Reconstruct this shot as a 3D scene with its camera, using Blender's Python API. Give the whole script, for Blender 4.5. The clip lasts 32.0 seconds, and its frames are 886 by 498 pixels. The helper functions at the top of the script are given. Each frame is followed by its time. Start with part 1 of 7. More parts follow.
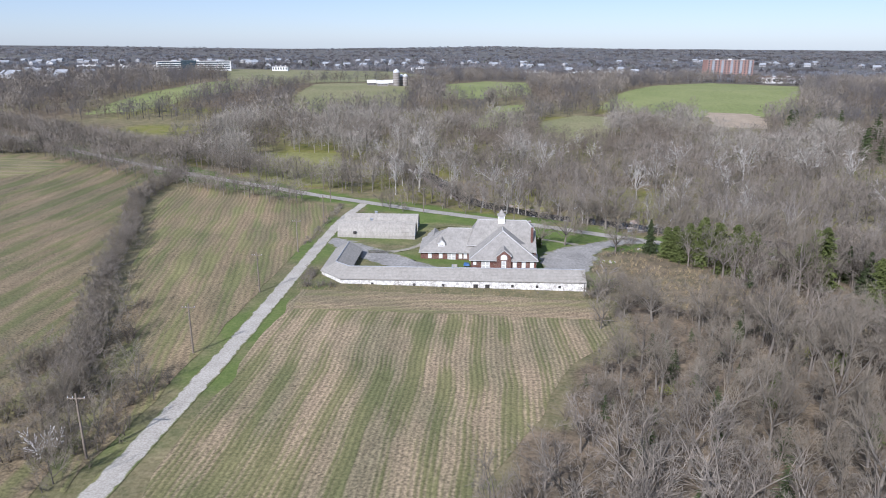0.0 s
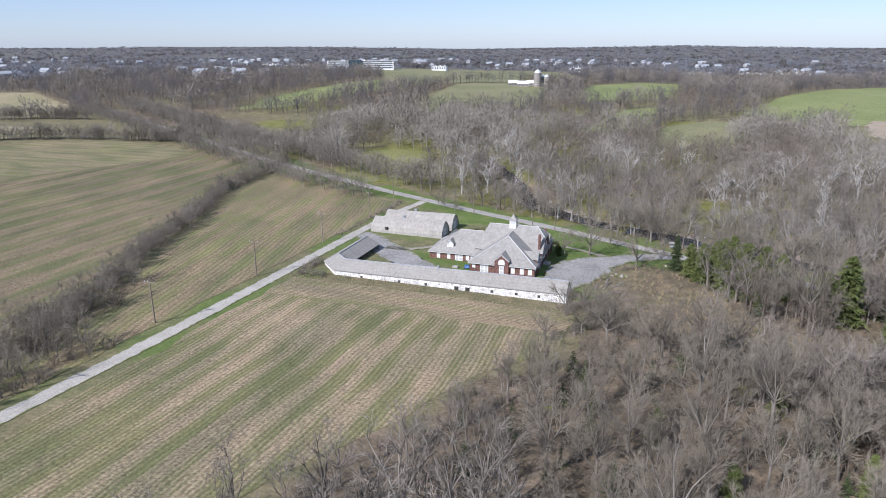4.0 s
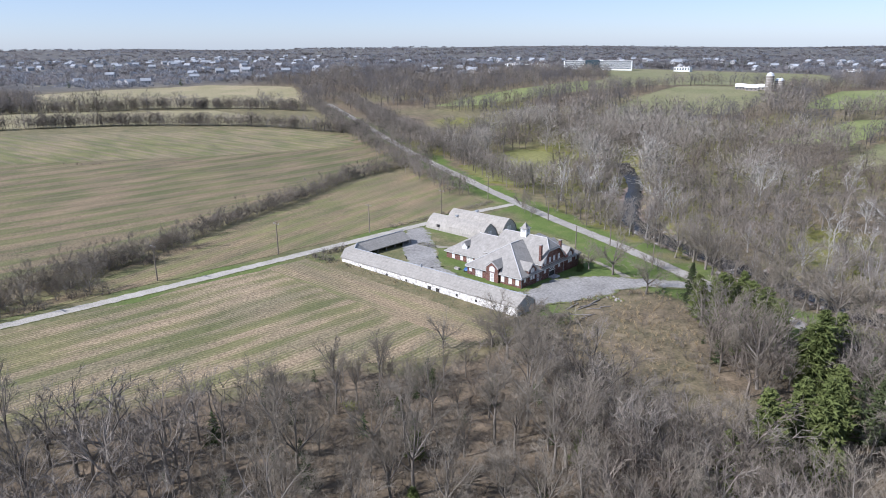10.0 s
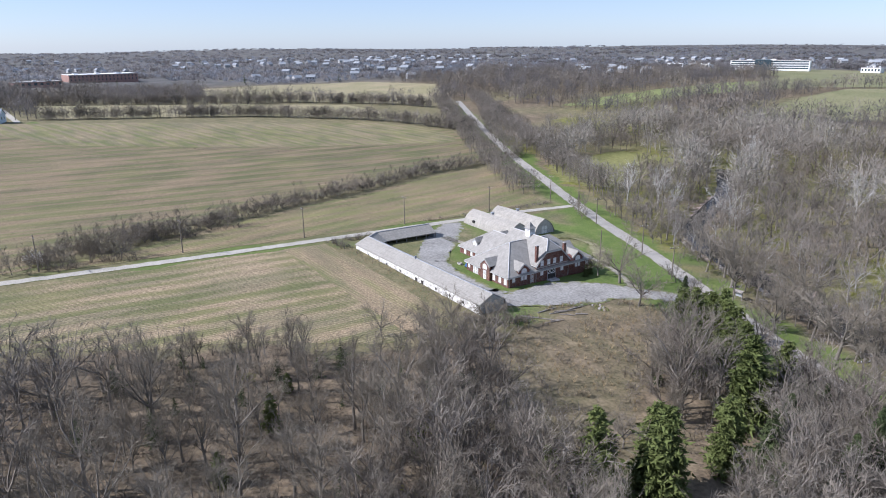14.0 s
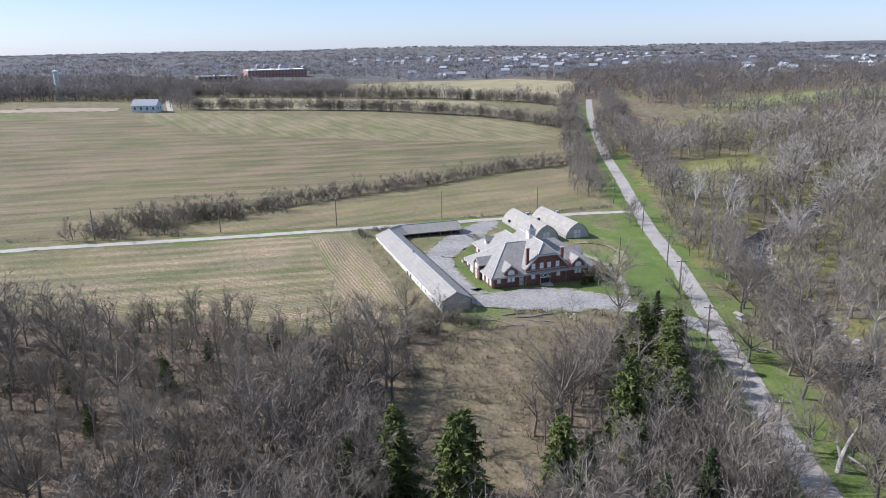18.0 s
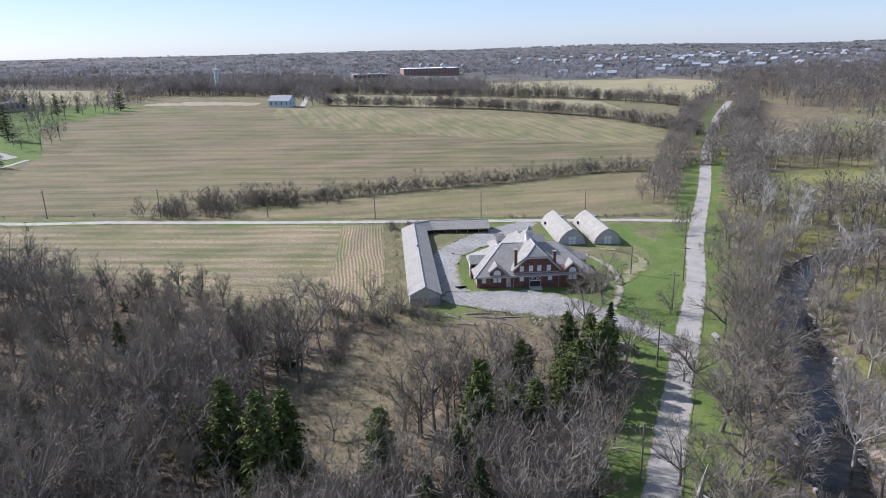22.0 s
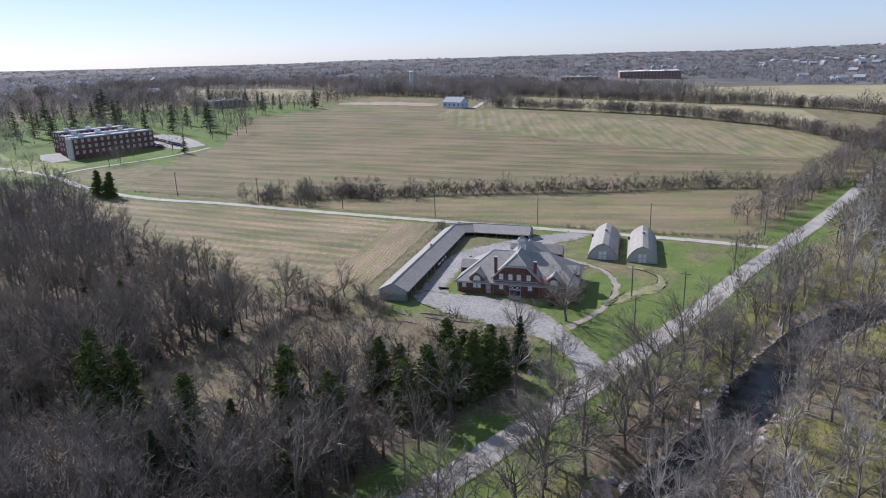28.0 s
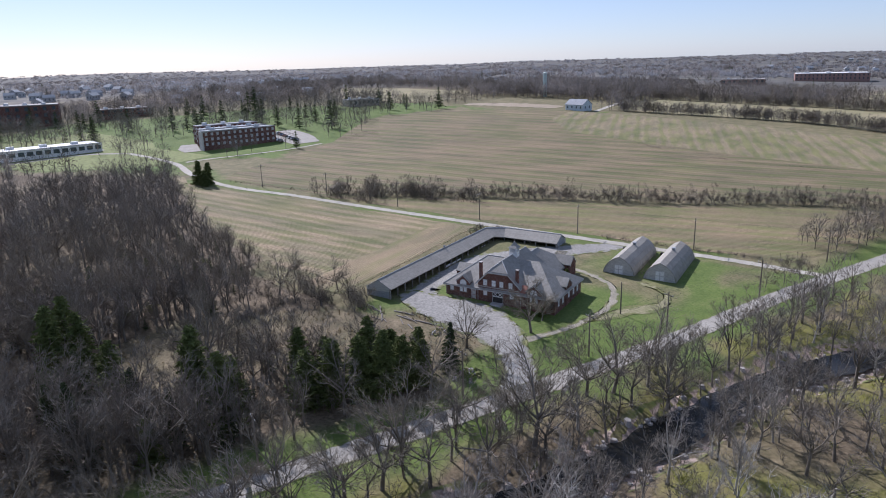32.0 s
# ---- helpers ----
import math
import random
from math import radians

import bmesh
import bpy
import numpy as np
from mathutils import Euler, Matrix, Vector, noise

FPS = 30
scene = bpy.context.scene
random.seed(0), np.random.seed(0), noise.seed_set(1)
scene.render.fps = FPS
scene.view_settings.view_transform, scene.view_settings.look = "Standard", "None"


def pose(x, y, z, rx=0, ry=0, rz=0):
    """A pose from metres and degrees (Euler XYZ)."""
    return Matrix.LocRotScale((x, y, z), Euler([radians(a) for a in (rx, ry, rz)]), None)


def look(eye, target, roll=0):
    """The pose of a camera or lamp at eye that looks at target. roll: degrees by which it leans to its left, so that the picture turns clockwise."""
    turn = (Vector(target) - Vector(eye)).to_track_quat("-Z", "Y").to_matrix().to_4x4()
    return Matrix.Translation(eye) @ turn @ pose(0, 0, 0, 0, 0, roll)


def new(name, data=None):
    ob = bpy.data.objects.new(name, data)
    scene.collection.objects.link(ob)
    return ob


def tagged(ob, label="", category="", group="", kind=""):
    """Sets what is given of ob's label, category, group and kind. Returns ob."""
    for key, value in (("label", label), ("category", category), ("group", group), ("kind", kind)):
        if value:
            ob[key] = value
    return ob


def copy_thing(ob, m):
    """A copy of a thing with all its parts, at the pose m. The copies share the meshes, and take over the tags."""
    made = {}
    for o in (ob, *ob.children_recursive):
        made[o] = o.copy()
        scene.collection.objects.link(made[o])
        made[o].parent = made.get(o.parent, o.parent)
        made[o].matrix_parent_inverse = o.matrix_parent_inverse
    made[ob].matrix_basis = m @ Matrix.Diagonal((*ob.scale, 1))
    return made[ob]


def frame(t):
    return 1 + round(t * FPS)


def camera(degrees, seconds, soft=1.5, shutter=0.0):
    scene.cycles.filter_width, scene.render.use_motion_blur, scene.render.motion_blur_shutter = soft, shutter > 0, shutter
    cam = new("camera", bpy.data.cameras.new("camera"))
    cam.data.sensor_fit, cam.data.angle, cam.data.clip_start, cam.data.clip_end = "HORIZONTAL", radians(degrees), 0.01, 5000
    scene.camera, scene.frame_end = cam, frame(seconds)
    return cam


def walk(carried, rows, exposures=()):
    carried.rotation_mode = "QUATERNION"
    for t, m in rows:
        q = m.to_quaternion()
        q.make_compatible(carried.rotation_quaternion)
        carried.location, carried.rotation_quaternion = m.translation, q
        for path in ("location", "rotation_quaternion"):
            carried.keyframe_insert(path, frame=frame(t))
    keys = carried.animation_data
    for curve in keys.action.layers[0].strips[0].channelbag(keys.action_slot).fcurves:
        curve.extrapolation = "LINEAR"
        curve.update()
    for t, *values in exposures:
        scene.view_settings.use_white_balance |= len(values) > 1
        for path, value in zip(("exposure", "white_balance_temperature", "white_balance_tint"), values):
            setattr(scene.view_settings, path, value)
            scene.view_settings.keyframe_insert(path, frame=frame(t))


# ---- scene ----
# The camera: seconds, place in metres, yaw, pitch and roll in degrees.
cam = camera(66.4, 32.0, 1.0)
ROWS = [
    (0, 0.21, 3.06, 60.14, 2.53, -16.96, -0.11),
    (0.5, 6.05, 3.13, 60.22, 4.37, -16.95, -0.10),
    (1, 11.94, 3.41, 60.34, 6.27, -16.96, -0.05),
    (1.5, 17.93, 3.86, 60.43, 8.19, -16.96, -0.02),
    (2, 23.83, 4.57, 60.52, 10.08, -16.97, 0.01),
    (2.5, 29.78, 5.47, 60.63, 11.99, -16.97, 0.04),
    (3, 35.70, 6.60, 60.74, 13.93, -16.98, 0.07),
    (3.5, 41.56, 7.97, 60.89, 15.87, -16.99, 0.12),
    (5.5, 65.01, 14.13, 61.44, 23.49, -16.99, 0.26),
    (6, 70.64, 16.39, 61.57, 25.39, -16.99, 0.30),
    (6.5, 76.03, 18.84, 61.71, 27.30, -16.99, 0.34),
    (7, 81.51, 21.46, 61.84, 29.22, -17.00, 0.38),
    (7.5, 86.84, 24.24, 61.94, 31.13, -17.02, 0.42),
    (8, 92.10, 27.21, 61.99, 33.02, -17.00, 0.41),
    (8.5, 97.25, 30.40, 62.08, 34.97, -17.00, 0.44),
    (9, 102.26, 33.83, 62.16, 36.90, -17.00, 0.44),
    (9.5, 107.16, 37.31, 62.20, 38.82, -16.98, 0.45),
    (10, 111.86, 41.02, 62.28, 40.72, -16.97, 0.44),
    (10.5, 116.44, 44.85, 62.20, 42.63, -16.95, 0.44),
    (11, 120.90, 48.82, 62.08, 44.54, -16.96, 0.47),
    (11.5, 125.25, 52.93, 61.96, 46.44, -16.95, 0.51),
    (12, 129.41, 57.16, 61.80, 48.28, -16.93, 0.53),
    (12.5, 133.32, 61.38, 61.49, 50.14, -16.91, 0.50),
    (13, 137.08, 65.73, 61.27, 51.98, -16.91, 0.50),
    (13.5, 140.69, 70.20, 60.95, 53.80, -16.91, 0.55),
    (14, 144.04, 74.75, 60.73, 55.61, -16.88, 0.58),
    (14.5, 147.22, 79.46, 60.50, 57.37, -16.85, 0.64),
    (16.5, 158.83, 99.74, 60.13, 64.83, -16.88, 0.66),
    (17, 161.41, 104.96, 60.12, 66.69, -16.89, 0.71),
    (17.5, 163.90, 110.16, 60.18, 68.57, -16.90, 0.73),
    (18, 166.27, 115.60, 60.17, 70.47, -16.92, 0.81),
    (18.5, 168.36, 121.07, 60.01, 72.37, -16.90, 0.85),
    (19, 170.36, 126.61, 59.85, 74.22, -16.88, 0.91),
    (19.5, 172.08, 132.17, 59.73, 76.08, -16.88, 0.98),
    (20, 173.68, 137.72, 59.60, 77.96, -16.85, 1.02),
    (20.5, 175.01, 143.23, 59.52, 79.77, -16.84, 1.10),
    (21, 176.15, 148.69, 59.48, 81.59, -16.81, 1.17),
    (21.5, 177.30, 154.15, 59.36, 83.37, -16.79, 1.22),
    (22, 178.31, 159.50, 59.43, 85.13, -16.76, 1.22),
    (22.5, 179.29, 164.87, 59.36, 86.87, -16.71, 1.31),
    (23, 180.04, 170.16, 59.37, 88.61, -16.64, 1.32),
    (23.5, 180.72, 175.43, 59.38, 90.34, -16.58, 1.36),
    (24, 181.23, 180.62, 59.41, 91.99, -16.52, 1.38),
    (24.5, 181.59, 185.39, 59.37, 93.54, -16.46, 1.38),
    (25, 181.68, 190.59, 59.36, 95.20, -16.42, 1.43),
    (25.5, 181.55, 195.93, 59.36, 96.87, -16.35, 1.44),
    (27.5, 178.21, 218.00, 59.11, 104.05, -16.13, 1.59),
    (28, 176.92, 223.54, 59.09, 105.88, -16.11, 1.62),
    (28.5, 175.45, 229.07, 59.05, 107.75, -16.05, 1.61),
    (29, 173.86, 234.58, 58.98, 109.61, -15.99, 1.63),
    (29.5, 172.01, 240.07, 58.91, 111.46, -15.96, 1.66),
    (30, 170.02, 245.46, 58.96, 113.34, -15.88, 1.65),
    (30.5, 167.89, 250.76, 59.02, 115.20, -15.83, 1.69),
    (31, 165.61, 255.95, 59.01, 117.02, -15.79, 1.68),
    (31.5, 163.15, 261.06, 58.96, 118.83, -15.73, 1.69),
    (32, 160.53, 266.07, 58.81, 120.69, -15.68, 1.68),
]
walk(cam, [(t, pose(x, y, z, 90 + pitch, roll, yaw)) for t, x, y, z, yaw, pitch, roll in ROWS],
     [(0, 0.3, 5780, 17), (8, 0.4, 5780, 17), (19, 0.5, 5780, 17), (32, 0.19, 5820, 20)])

# The plan below is drawn in units of U metres.
U = 1.12

# ---- sky and sun ----
SUN_DIR = Vector((-0.44, -0.90, 0.79)).normalized()
world = bpy.data.worlds.new("sky")
scene.world = world
world.use_nodes = True
wn = world.node_tree.nodes
sky = wn.new("ShaderNodeTexSky")
sky.sky_type = "NISHITA"
sky.sun_disc = False
sky.sun_elevation = math.asin(SUN_DIR.z)
sky.sun_rotation = math.atan2(SUN_DIR.x, SUN_DIR.y)
sky.altitude, sky.air_density, sky.dust_density, sky.ozone_density = 100, 0.75, 0.35, 1.6
veil = wn.new("ShaderNodeMix")
veil.data_type = "RGBA"
veil.inputs[0].default_value = 0.35
veil.inputs[7].default_value = (5.0, 6.1, 7.8, 1)
world.node_tree.links.new(sky.outputs[0], veil.inputs[6])
world.node_tree.links.new(veil.outputs[2], wn["Background"].inputs[0])
wn["Background"].inputs[1].default_value = 0.092
sun_data = bpy.data.lights.new("sun", "SUN")
sun_data.energy, sun_data.angle, sun_data.color = 5.0, radians(0.53), (1.0, 0.965, 0.91)
sun = new("sun", sun_data)
sun.matrix_world = look(tuple(SUN_DIR * 100), (0, 0, 0))


# ---- numbers for the land ----
def step(a, b, v):
    t = np.clip((v - a) / (b - a), 0, 1)
    return t * t * (3 - 2 * t)


LATTICE = np.random.RandomState(7).rand(256, 256)


def wobble(x, y, size, seed=0):
    """Smooth value noise from 0 to 1."""
    x, y = np.asarray(x, float) / size + seed * 17.3 + 1000, np.asarray(y, float) / size + seed * 31.7 + 1000
    i, j = np.floor(x).astype(int), np.floor(y).astype(int)
    a, b = x - i, y - j
    a, b = a * a * (3 - 2 * a), b * b * (3 - 2 * b)
    g = lambda p, q: LATTICE[p % 256, q % 256]
    return (g(i, j) * (1 - a) + g(i + 1, j) * a) * (1 - b) + (g(i, j + 1) * (1 - a) + g(i + 1, j + 1) * a) * b


def inside(x, y, poly):
    """Whether the places lie in a polygon of the plan."""
    x, y = np.asarray(x, float), np.asarray(y, float)
    hit = np.zeros(x.shape, bool)
    for (x0, y0), (x1, y1) in zip(poly, poly[1:] + poly[:1]):
        if y0 != y1:
            hit ^= ((y0 > y) != (y1 > y)) & (x < (x1 - x0) * (y - y0) / (y1 - y0) + x0)
    return hit


def away(x, y, line):
    """The distance from a polyline of the plan."""
    x, y = np.asarray(x, float), np.asarray(y, float)
    best = np.full(x.shape, 1e9)
    for (x0, y0), (x1, y1) in zip(line, line[1:]):
        dx, dy = x1 - x0, y1 - y0
        t = np.clip(((x - x0) * dx + (y - y0) * dy) / (dx * dx + dy * dy), 0, 1)
        best = np.minimum(best, np.hypot(x - x0 - t * dx, y - y0 - t * dy))
    return best


CREEK = [(-45, 335), (-20, 297), (-2, 255), (9, 241.5), (25, 230), (47, 219.5), (60, 213.3), (73, 207), (83, 202), (105, 192), (150, 176), (230, 150)]
ROAD = [(-330, 395), (-235, 339), (-151, 294), (-81, 260), (-39, 238.5), (-14, 226), (15, 213), (53, 193.5), (78, 180.5), (94, 172.5), (150, 146), (240, 104)]
LANE = [(-38, 236), (-41, 205), (-41, 150), (-41, 100), (-42, 60), (-41, 36), (-44, 15), (-52, -8), (-66, -34), (-74, -60), (-80, -90)]


def land(x, y):
    """Height of the ground, in units of the plan."""
    z = np.interp(y, [-400, 0, 160, 200, 250, 300, 400, 650, 900, 1600, 3000, 5000], [12, 6.16, 0.4, -1.04, -2.2, -1.2, 3, 13, 12, 8, 14, 28])
    z = z - 0.018 * np.clip(np.asarray(x, float) - 10, -400, 60) + 6.0 * step(-90, -300, x) * step(420, 260, y)
    r = np.hypot(x, y - 160)
    far = step(700, 2600, r)
    z = z * (1 - far) + far * (12 * wobble(x, y, 900, 1) + 8 * wobble(x, y, 330, 2))
    z = z + step(2200, 4200, r) * 16 * wobble(x, y, 1100, 3)
    west = np.degrees(np.arctan2(-np.asarray(x, float), np.asarray(y, float) - 160))
    z = z + step(1250, 2900, r) * step(4300, 3200, r) * step(15, 50, west) * step(128, 88, west) * (11 + 9 * wobble(x, y, 500, 4))
    d = away(x, y, CREEK)
    return z - 1.6 * step(9, 4.2, d) * step(1200, 400, r)


# ---- mesh helpers ----
class Geo:
    """Collects the faces of one mesh, in units of the plan."""

    def __init__(self):
        self.v, self.f = [], []

    def poly(self, *pts):
        n = len(self.v)
        self.v += [tuple(p) for p in pts]
        self.f.append(tuple(range(n, n + len(pts))))
        return self

    def hexa(self, lo, hi):
        """A body between two polygons with as many corners."""
        n, k = len(self.v), len(lo)
        self.v += [tuple(p) for p in lo] + [tuple(p) for p in hi]
        self.f += [tuple(n + i for i in reversed(range(k))), tuple(n + k + i for i in range(k))]
        self.f += [(n + i, n + (i + 1) % k, n + k + (i + 1) % k, n + k + i) for i in range(k)]
        return self

    def box(self, x0, y0, z0, x1, y1, z1):
        c = [(x0, y0), (x1, y0), (x1, y1), (x0, y1)]
        return self.hexa([(x, y, z0) for x, y in c], [(x, y, z1) for x, y in c])

    def slab(self, pts, thick):
        """A sheet with thickness below it."""
        return self.hexa([(x, y, z - thick) for x, y, z in pts], pts)

    def tube(self, path, radii, sides=8, closed=True):
        n, path = len(self.v), [Vector(p) for p in path]
        for i, p in enumerate(path):
            d = (path[min(i + 1, len(path) - 1)] - path[max(i - 1, 0)]).normalized()
            a = d.orthogonal().normalized()
            b = d.cross(a)
            for k in range(sides):
                t = 2 * math.pi * k / sides
                self.v.append(tuple(p + radii[i] * (math.cos(t) * a + math.sin(t) * b)))
        for i in range(len(path) - 1):
            self.f += [(n + i * sides + k, n + i * sides + (k + 1) % sides, n + (i + 1) * sides + (k + 1) % sides, n + (i + 1) * sides + k) for k in range(sides)]
        if closed:
            self.f += [tuple(n + k for k in reversed(range(sides))), tuple(n + (len(path) - 1) * sides + k for k in range(sides))]
        return self


def finish(me, material):
    me.materials.append(material)
    me.validate()
    bm = bmesh.new()
    bm.from_mesh(me)
    bmesh.ops.recalc_face_normals(bm, faces=bm.faces)
    bm.to_mesh(me)
    bm.free()
    return me


def thing(name, x, y, z, label, category, group="", kind=""):
    """An empty at the base of a thing, at a place of the plan."""
    ob = new(name)
    ob.location = (U * x, U * y, U * z)
    ob.empty_display_size = 0.2
    return tagged(ob, label, category, group, kind)


def part(name, geo, material, parent=None, label=""):
    """Links a Geo as one mesh under a thing or a part."""
    me = bpy.data.meshes.new(name)
    top = parent
    while top and top.parent:
        top = top.parent
    o = Vector(top.location) if top else Vector()
    me.from_pydata([tuple(Vector(p) * U - o) for p in geo.v], [], geo.f)
    ob = new(name, finish(me, material))
    ob.parent = parent
    if label:
        ob["label"] = label
    return ob


def triangles(name, verts, tris, material, smooth=False):
    """A mesh from arrays, in metres."""
    me = bpy.data.meshes.new(name)
    verts, tris = np.ascontiguousarray(verts, np.float32), np.ascontiguousarray(tris, np.int32)
    me.vertices.add(len(verts))
    me.vertices.foreach_set("co", verts.ravel())
    me.loops.add(tris.size)
    me.loops.foreach_set("vertex_index", tris.ravel())
    me.polygons.add(len(tris))
    me.polygons.foreach_set("loop_start", np.arange(0, tris.size, 3, dtype=np.int32))
    me.polygons.foreach_set("loop_total", np.full(len(tris), 3, np.int32))
    if smooth:
        me.polygons.foreach_set("use_smooth", np.ones(len(tris), bool))
    me.update(calc_edges=True)
    me.materials.append(material)
    return me


def grid_tris(nu, nv):
    i, j = np.meshgrid(np.arange(nu - 1), np.arange(nv - 1), indexing="ij")
    a = (i * nv + j).ravel()
    b, c, d = a + nv, a + nv + 1, a + 1
    return np.concatenate([np.stack([a, b, c], 1), np.stack([a, c, d], 1)])


# ---- materials ----
def shader(name, rough=0.9):
    m = bpy.data.materials.new(name)
    m.use_nodes = True
    b = m.node_tree.nodes["Principled BSDF"]
    b.inputs["Roughness"].default_value = rough
    b.inputs["Specular IOR Level"].default_value = 0.25
    return m, m.node_tree.nodes, m.node_tree.links, b


def noise_node(n, l, scale, detail=4.0, vec=None, stretch=None):
    pos = n.new("ShaderNodeNewGeometry").outputs["Position"] if vec is None else vec
    if stretch:
        mp = n.new("ShaderNodeMapping")
        mp.inputs["Scale"].default_value = stretch
        l.new(pos, mp.inputs[0])
        pos = mp.outputs[0]
    t = n.new("ShaderNodeTexNoise")
    t.inputs["Scale"].default_value, t.inputs["Detail"].default_value = scale, detail
    l.new(pos, t.inputs["Vector"])
    return t.outputs["Fac"]


def ramp(n, l, fac, *stops):
    r = n.new("ShaderNodeValToRGB")
    while len(r.color_ramp.elements) < len(stops):
        r.color_ramp.elements.new(0.5)
    for e, (p, c) in zip(r.color_ramp.elements, stops):
        e.position, e.color = p, (*c, 1)
    l.new(fac, r.inputs[0])
    return r.outputs[0]


def mix(n, l, fac, a, b, how="MIX"):
    x = n.new("ShaderNodeMix")
    x.data_type, x.blend_type = "RGBA", how
    for sock, v in ((x.inputs[0], fac), (x.inputs[6], a), (x.inputs[7], b)):
        if isinstance(v, (int, float)):
            sock.default_value = v
        elif isinstance(v, tuple):
            sock.default_value = (*v, 1)
        else:
            l.new(v, sock)
    return x.outputs[2]


def calc(n, l, op, a, b=0.0, c=None):
    x = n.new("ShaderNodeMath")
    x.operation = op
    for sock, v in zip(x.inputs, (a, b) if c is None else (a, b, c)):
        if isinstance(v, (int, float)):
            sock.default_value = v
        else:
            l.new(v, sock)
    return x.outputs[0]


def bump(n, l, b, height, strength, dist=0.1):
    x = n.new("ShaderNodeBump")
    x.inputs["Strength"].default_value, x.inputs["Distance"].default_value = strength, dist
    l.new(height, x.inputs["Height"])
    l.new(x.outputs[0], b.inputs["Normal"])


def plain(name, c0, c1, scale=1.0, rough=0.85, fine=12.0, relief=0.3, stretch=None, vary=0.0, metal=0.0):
    """Two colours mixed at a coarse and a fine scale, with relief."""
    m, n, l, b = shader(name, rough)
    coarse = ramp(n, l, noise_node(n, l, scale, 5, stretch=stretch), (0.35, c0), (0.65, c1))
    f = noise_node(n, l, fine, 3, stretch=stretch)
    col = mix(n, l, 0.5, coarse, ramp(n, l, f, (0.3, tuple(0.7 * a for a in c0)), (0.7, tuple(min(1, 1.25 * a) for a in c1))))
    if vary:
        r = n.new("ShaderNodeObjectInfo").outputs["Random"]
        col = mix(n, l, 1.0, col, ramp(n, l, r, (0, (1 - vary,) * 3), (1, (1,) * 3)), "MULTIPLY")
    l.new(col, b.inputs["Base Color"])
    b.inputs["Metallic"].default_value = metal
    bump(n, l, b, f, relief, 0.05)
    return m


def ground_material():
    m, n, l, b = shader("ground_cover", 0.95)
    at = n.new("ShaderNodeAttribute")
    at.attribute_name = "cover"
    sep = n.new("ShaderNodeSeparateColor")
    l.new(at.outputs["Color"], sep.inputs[0])
    big, mid, fine = noise_node(n, l, 0.03, 4), noise_node(n, l, 0.22, 5), noise_node(n, l, 1.6, 4)
    wild = mix(n, l, 0.5, ramp(n, l, mid, (0.3, (0.085, 0.095, 0.035)), (0.52, (0.18, 0.15, 0.072)), (0.72, (0.31, 0.245, 0.14))),
               ramp(n, l, fine, (0.3, (0.09, 0.085, 0.04)), (0.7, (0.27, 0.235, 0.14))))
    litter = mix(n, l, 0.5, ramp(n, l, mid, (0.3, (0.075, 0.058, 0.036)), (0.55, (0.165, 0.125, 0.082)), (0.74, (0.36, 0.275, 0.185))),
                 ramp(n, l, fine, (0.3, (0.06, 0.047, 0.03)), (0.7, (0.28, 0.215, 0.14))))
    lawn = mix(n, l, 0.55, ramp(n, l, mid, (0.32, (0.07, 0.125, 0.02)), (0.58, (0.12, 0.185, 0.03)), (0.78, (0.21, 0.215, 0.075))),
               ramp(n, l, fine, (0.3, (0.07, 0.115, 0.022)), (0.7, (0.155, 0.195, 0.055))))
    moss = mix(n, l, 0.5, ramp(n, l, mid, (0.35, (0.08, 0.09, 0.02)), (0.5, (0.215, 0.225, 0.025)), (0.6, (0.20, 0.165, 0.075)), (0.72, (0.22, 0.18, 0.10))),
               ramp(n, l, fine, (0.3, (0.11, 0.12, 0.02)), (0.7, (0.24, 0.23, 0.05))))
    c = mix(n, l, sep.outputs[0], wild, litter)
    c = mix(n, l, sep.outputs[1], c, lawn)
    c = mix(n, l, sep.outputs[2], c, moss)
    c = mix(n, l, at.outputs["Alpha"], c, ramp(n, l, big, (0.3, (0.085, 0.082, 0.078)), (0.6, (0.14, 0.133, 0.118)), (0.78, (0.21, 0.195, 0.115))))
    c = mix(n, l, 0.35, c, mix(n, l, 1.0, c, ramp(n, l, big, (0.3, (0.6, 0.6, 0.6)), (0.7, (1, 1, 1))), "MULTIPLY"))
    l.new(c, b.inputs["Base Color"])
    bump(n, l, b, fine, 0.6, 0.25)
    return m


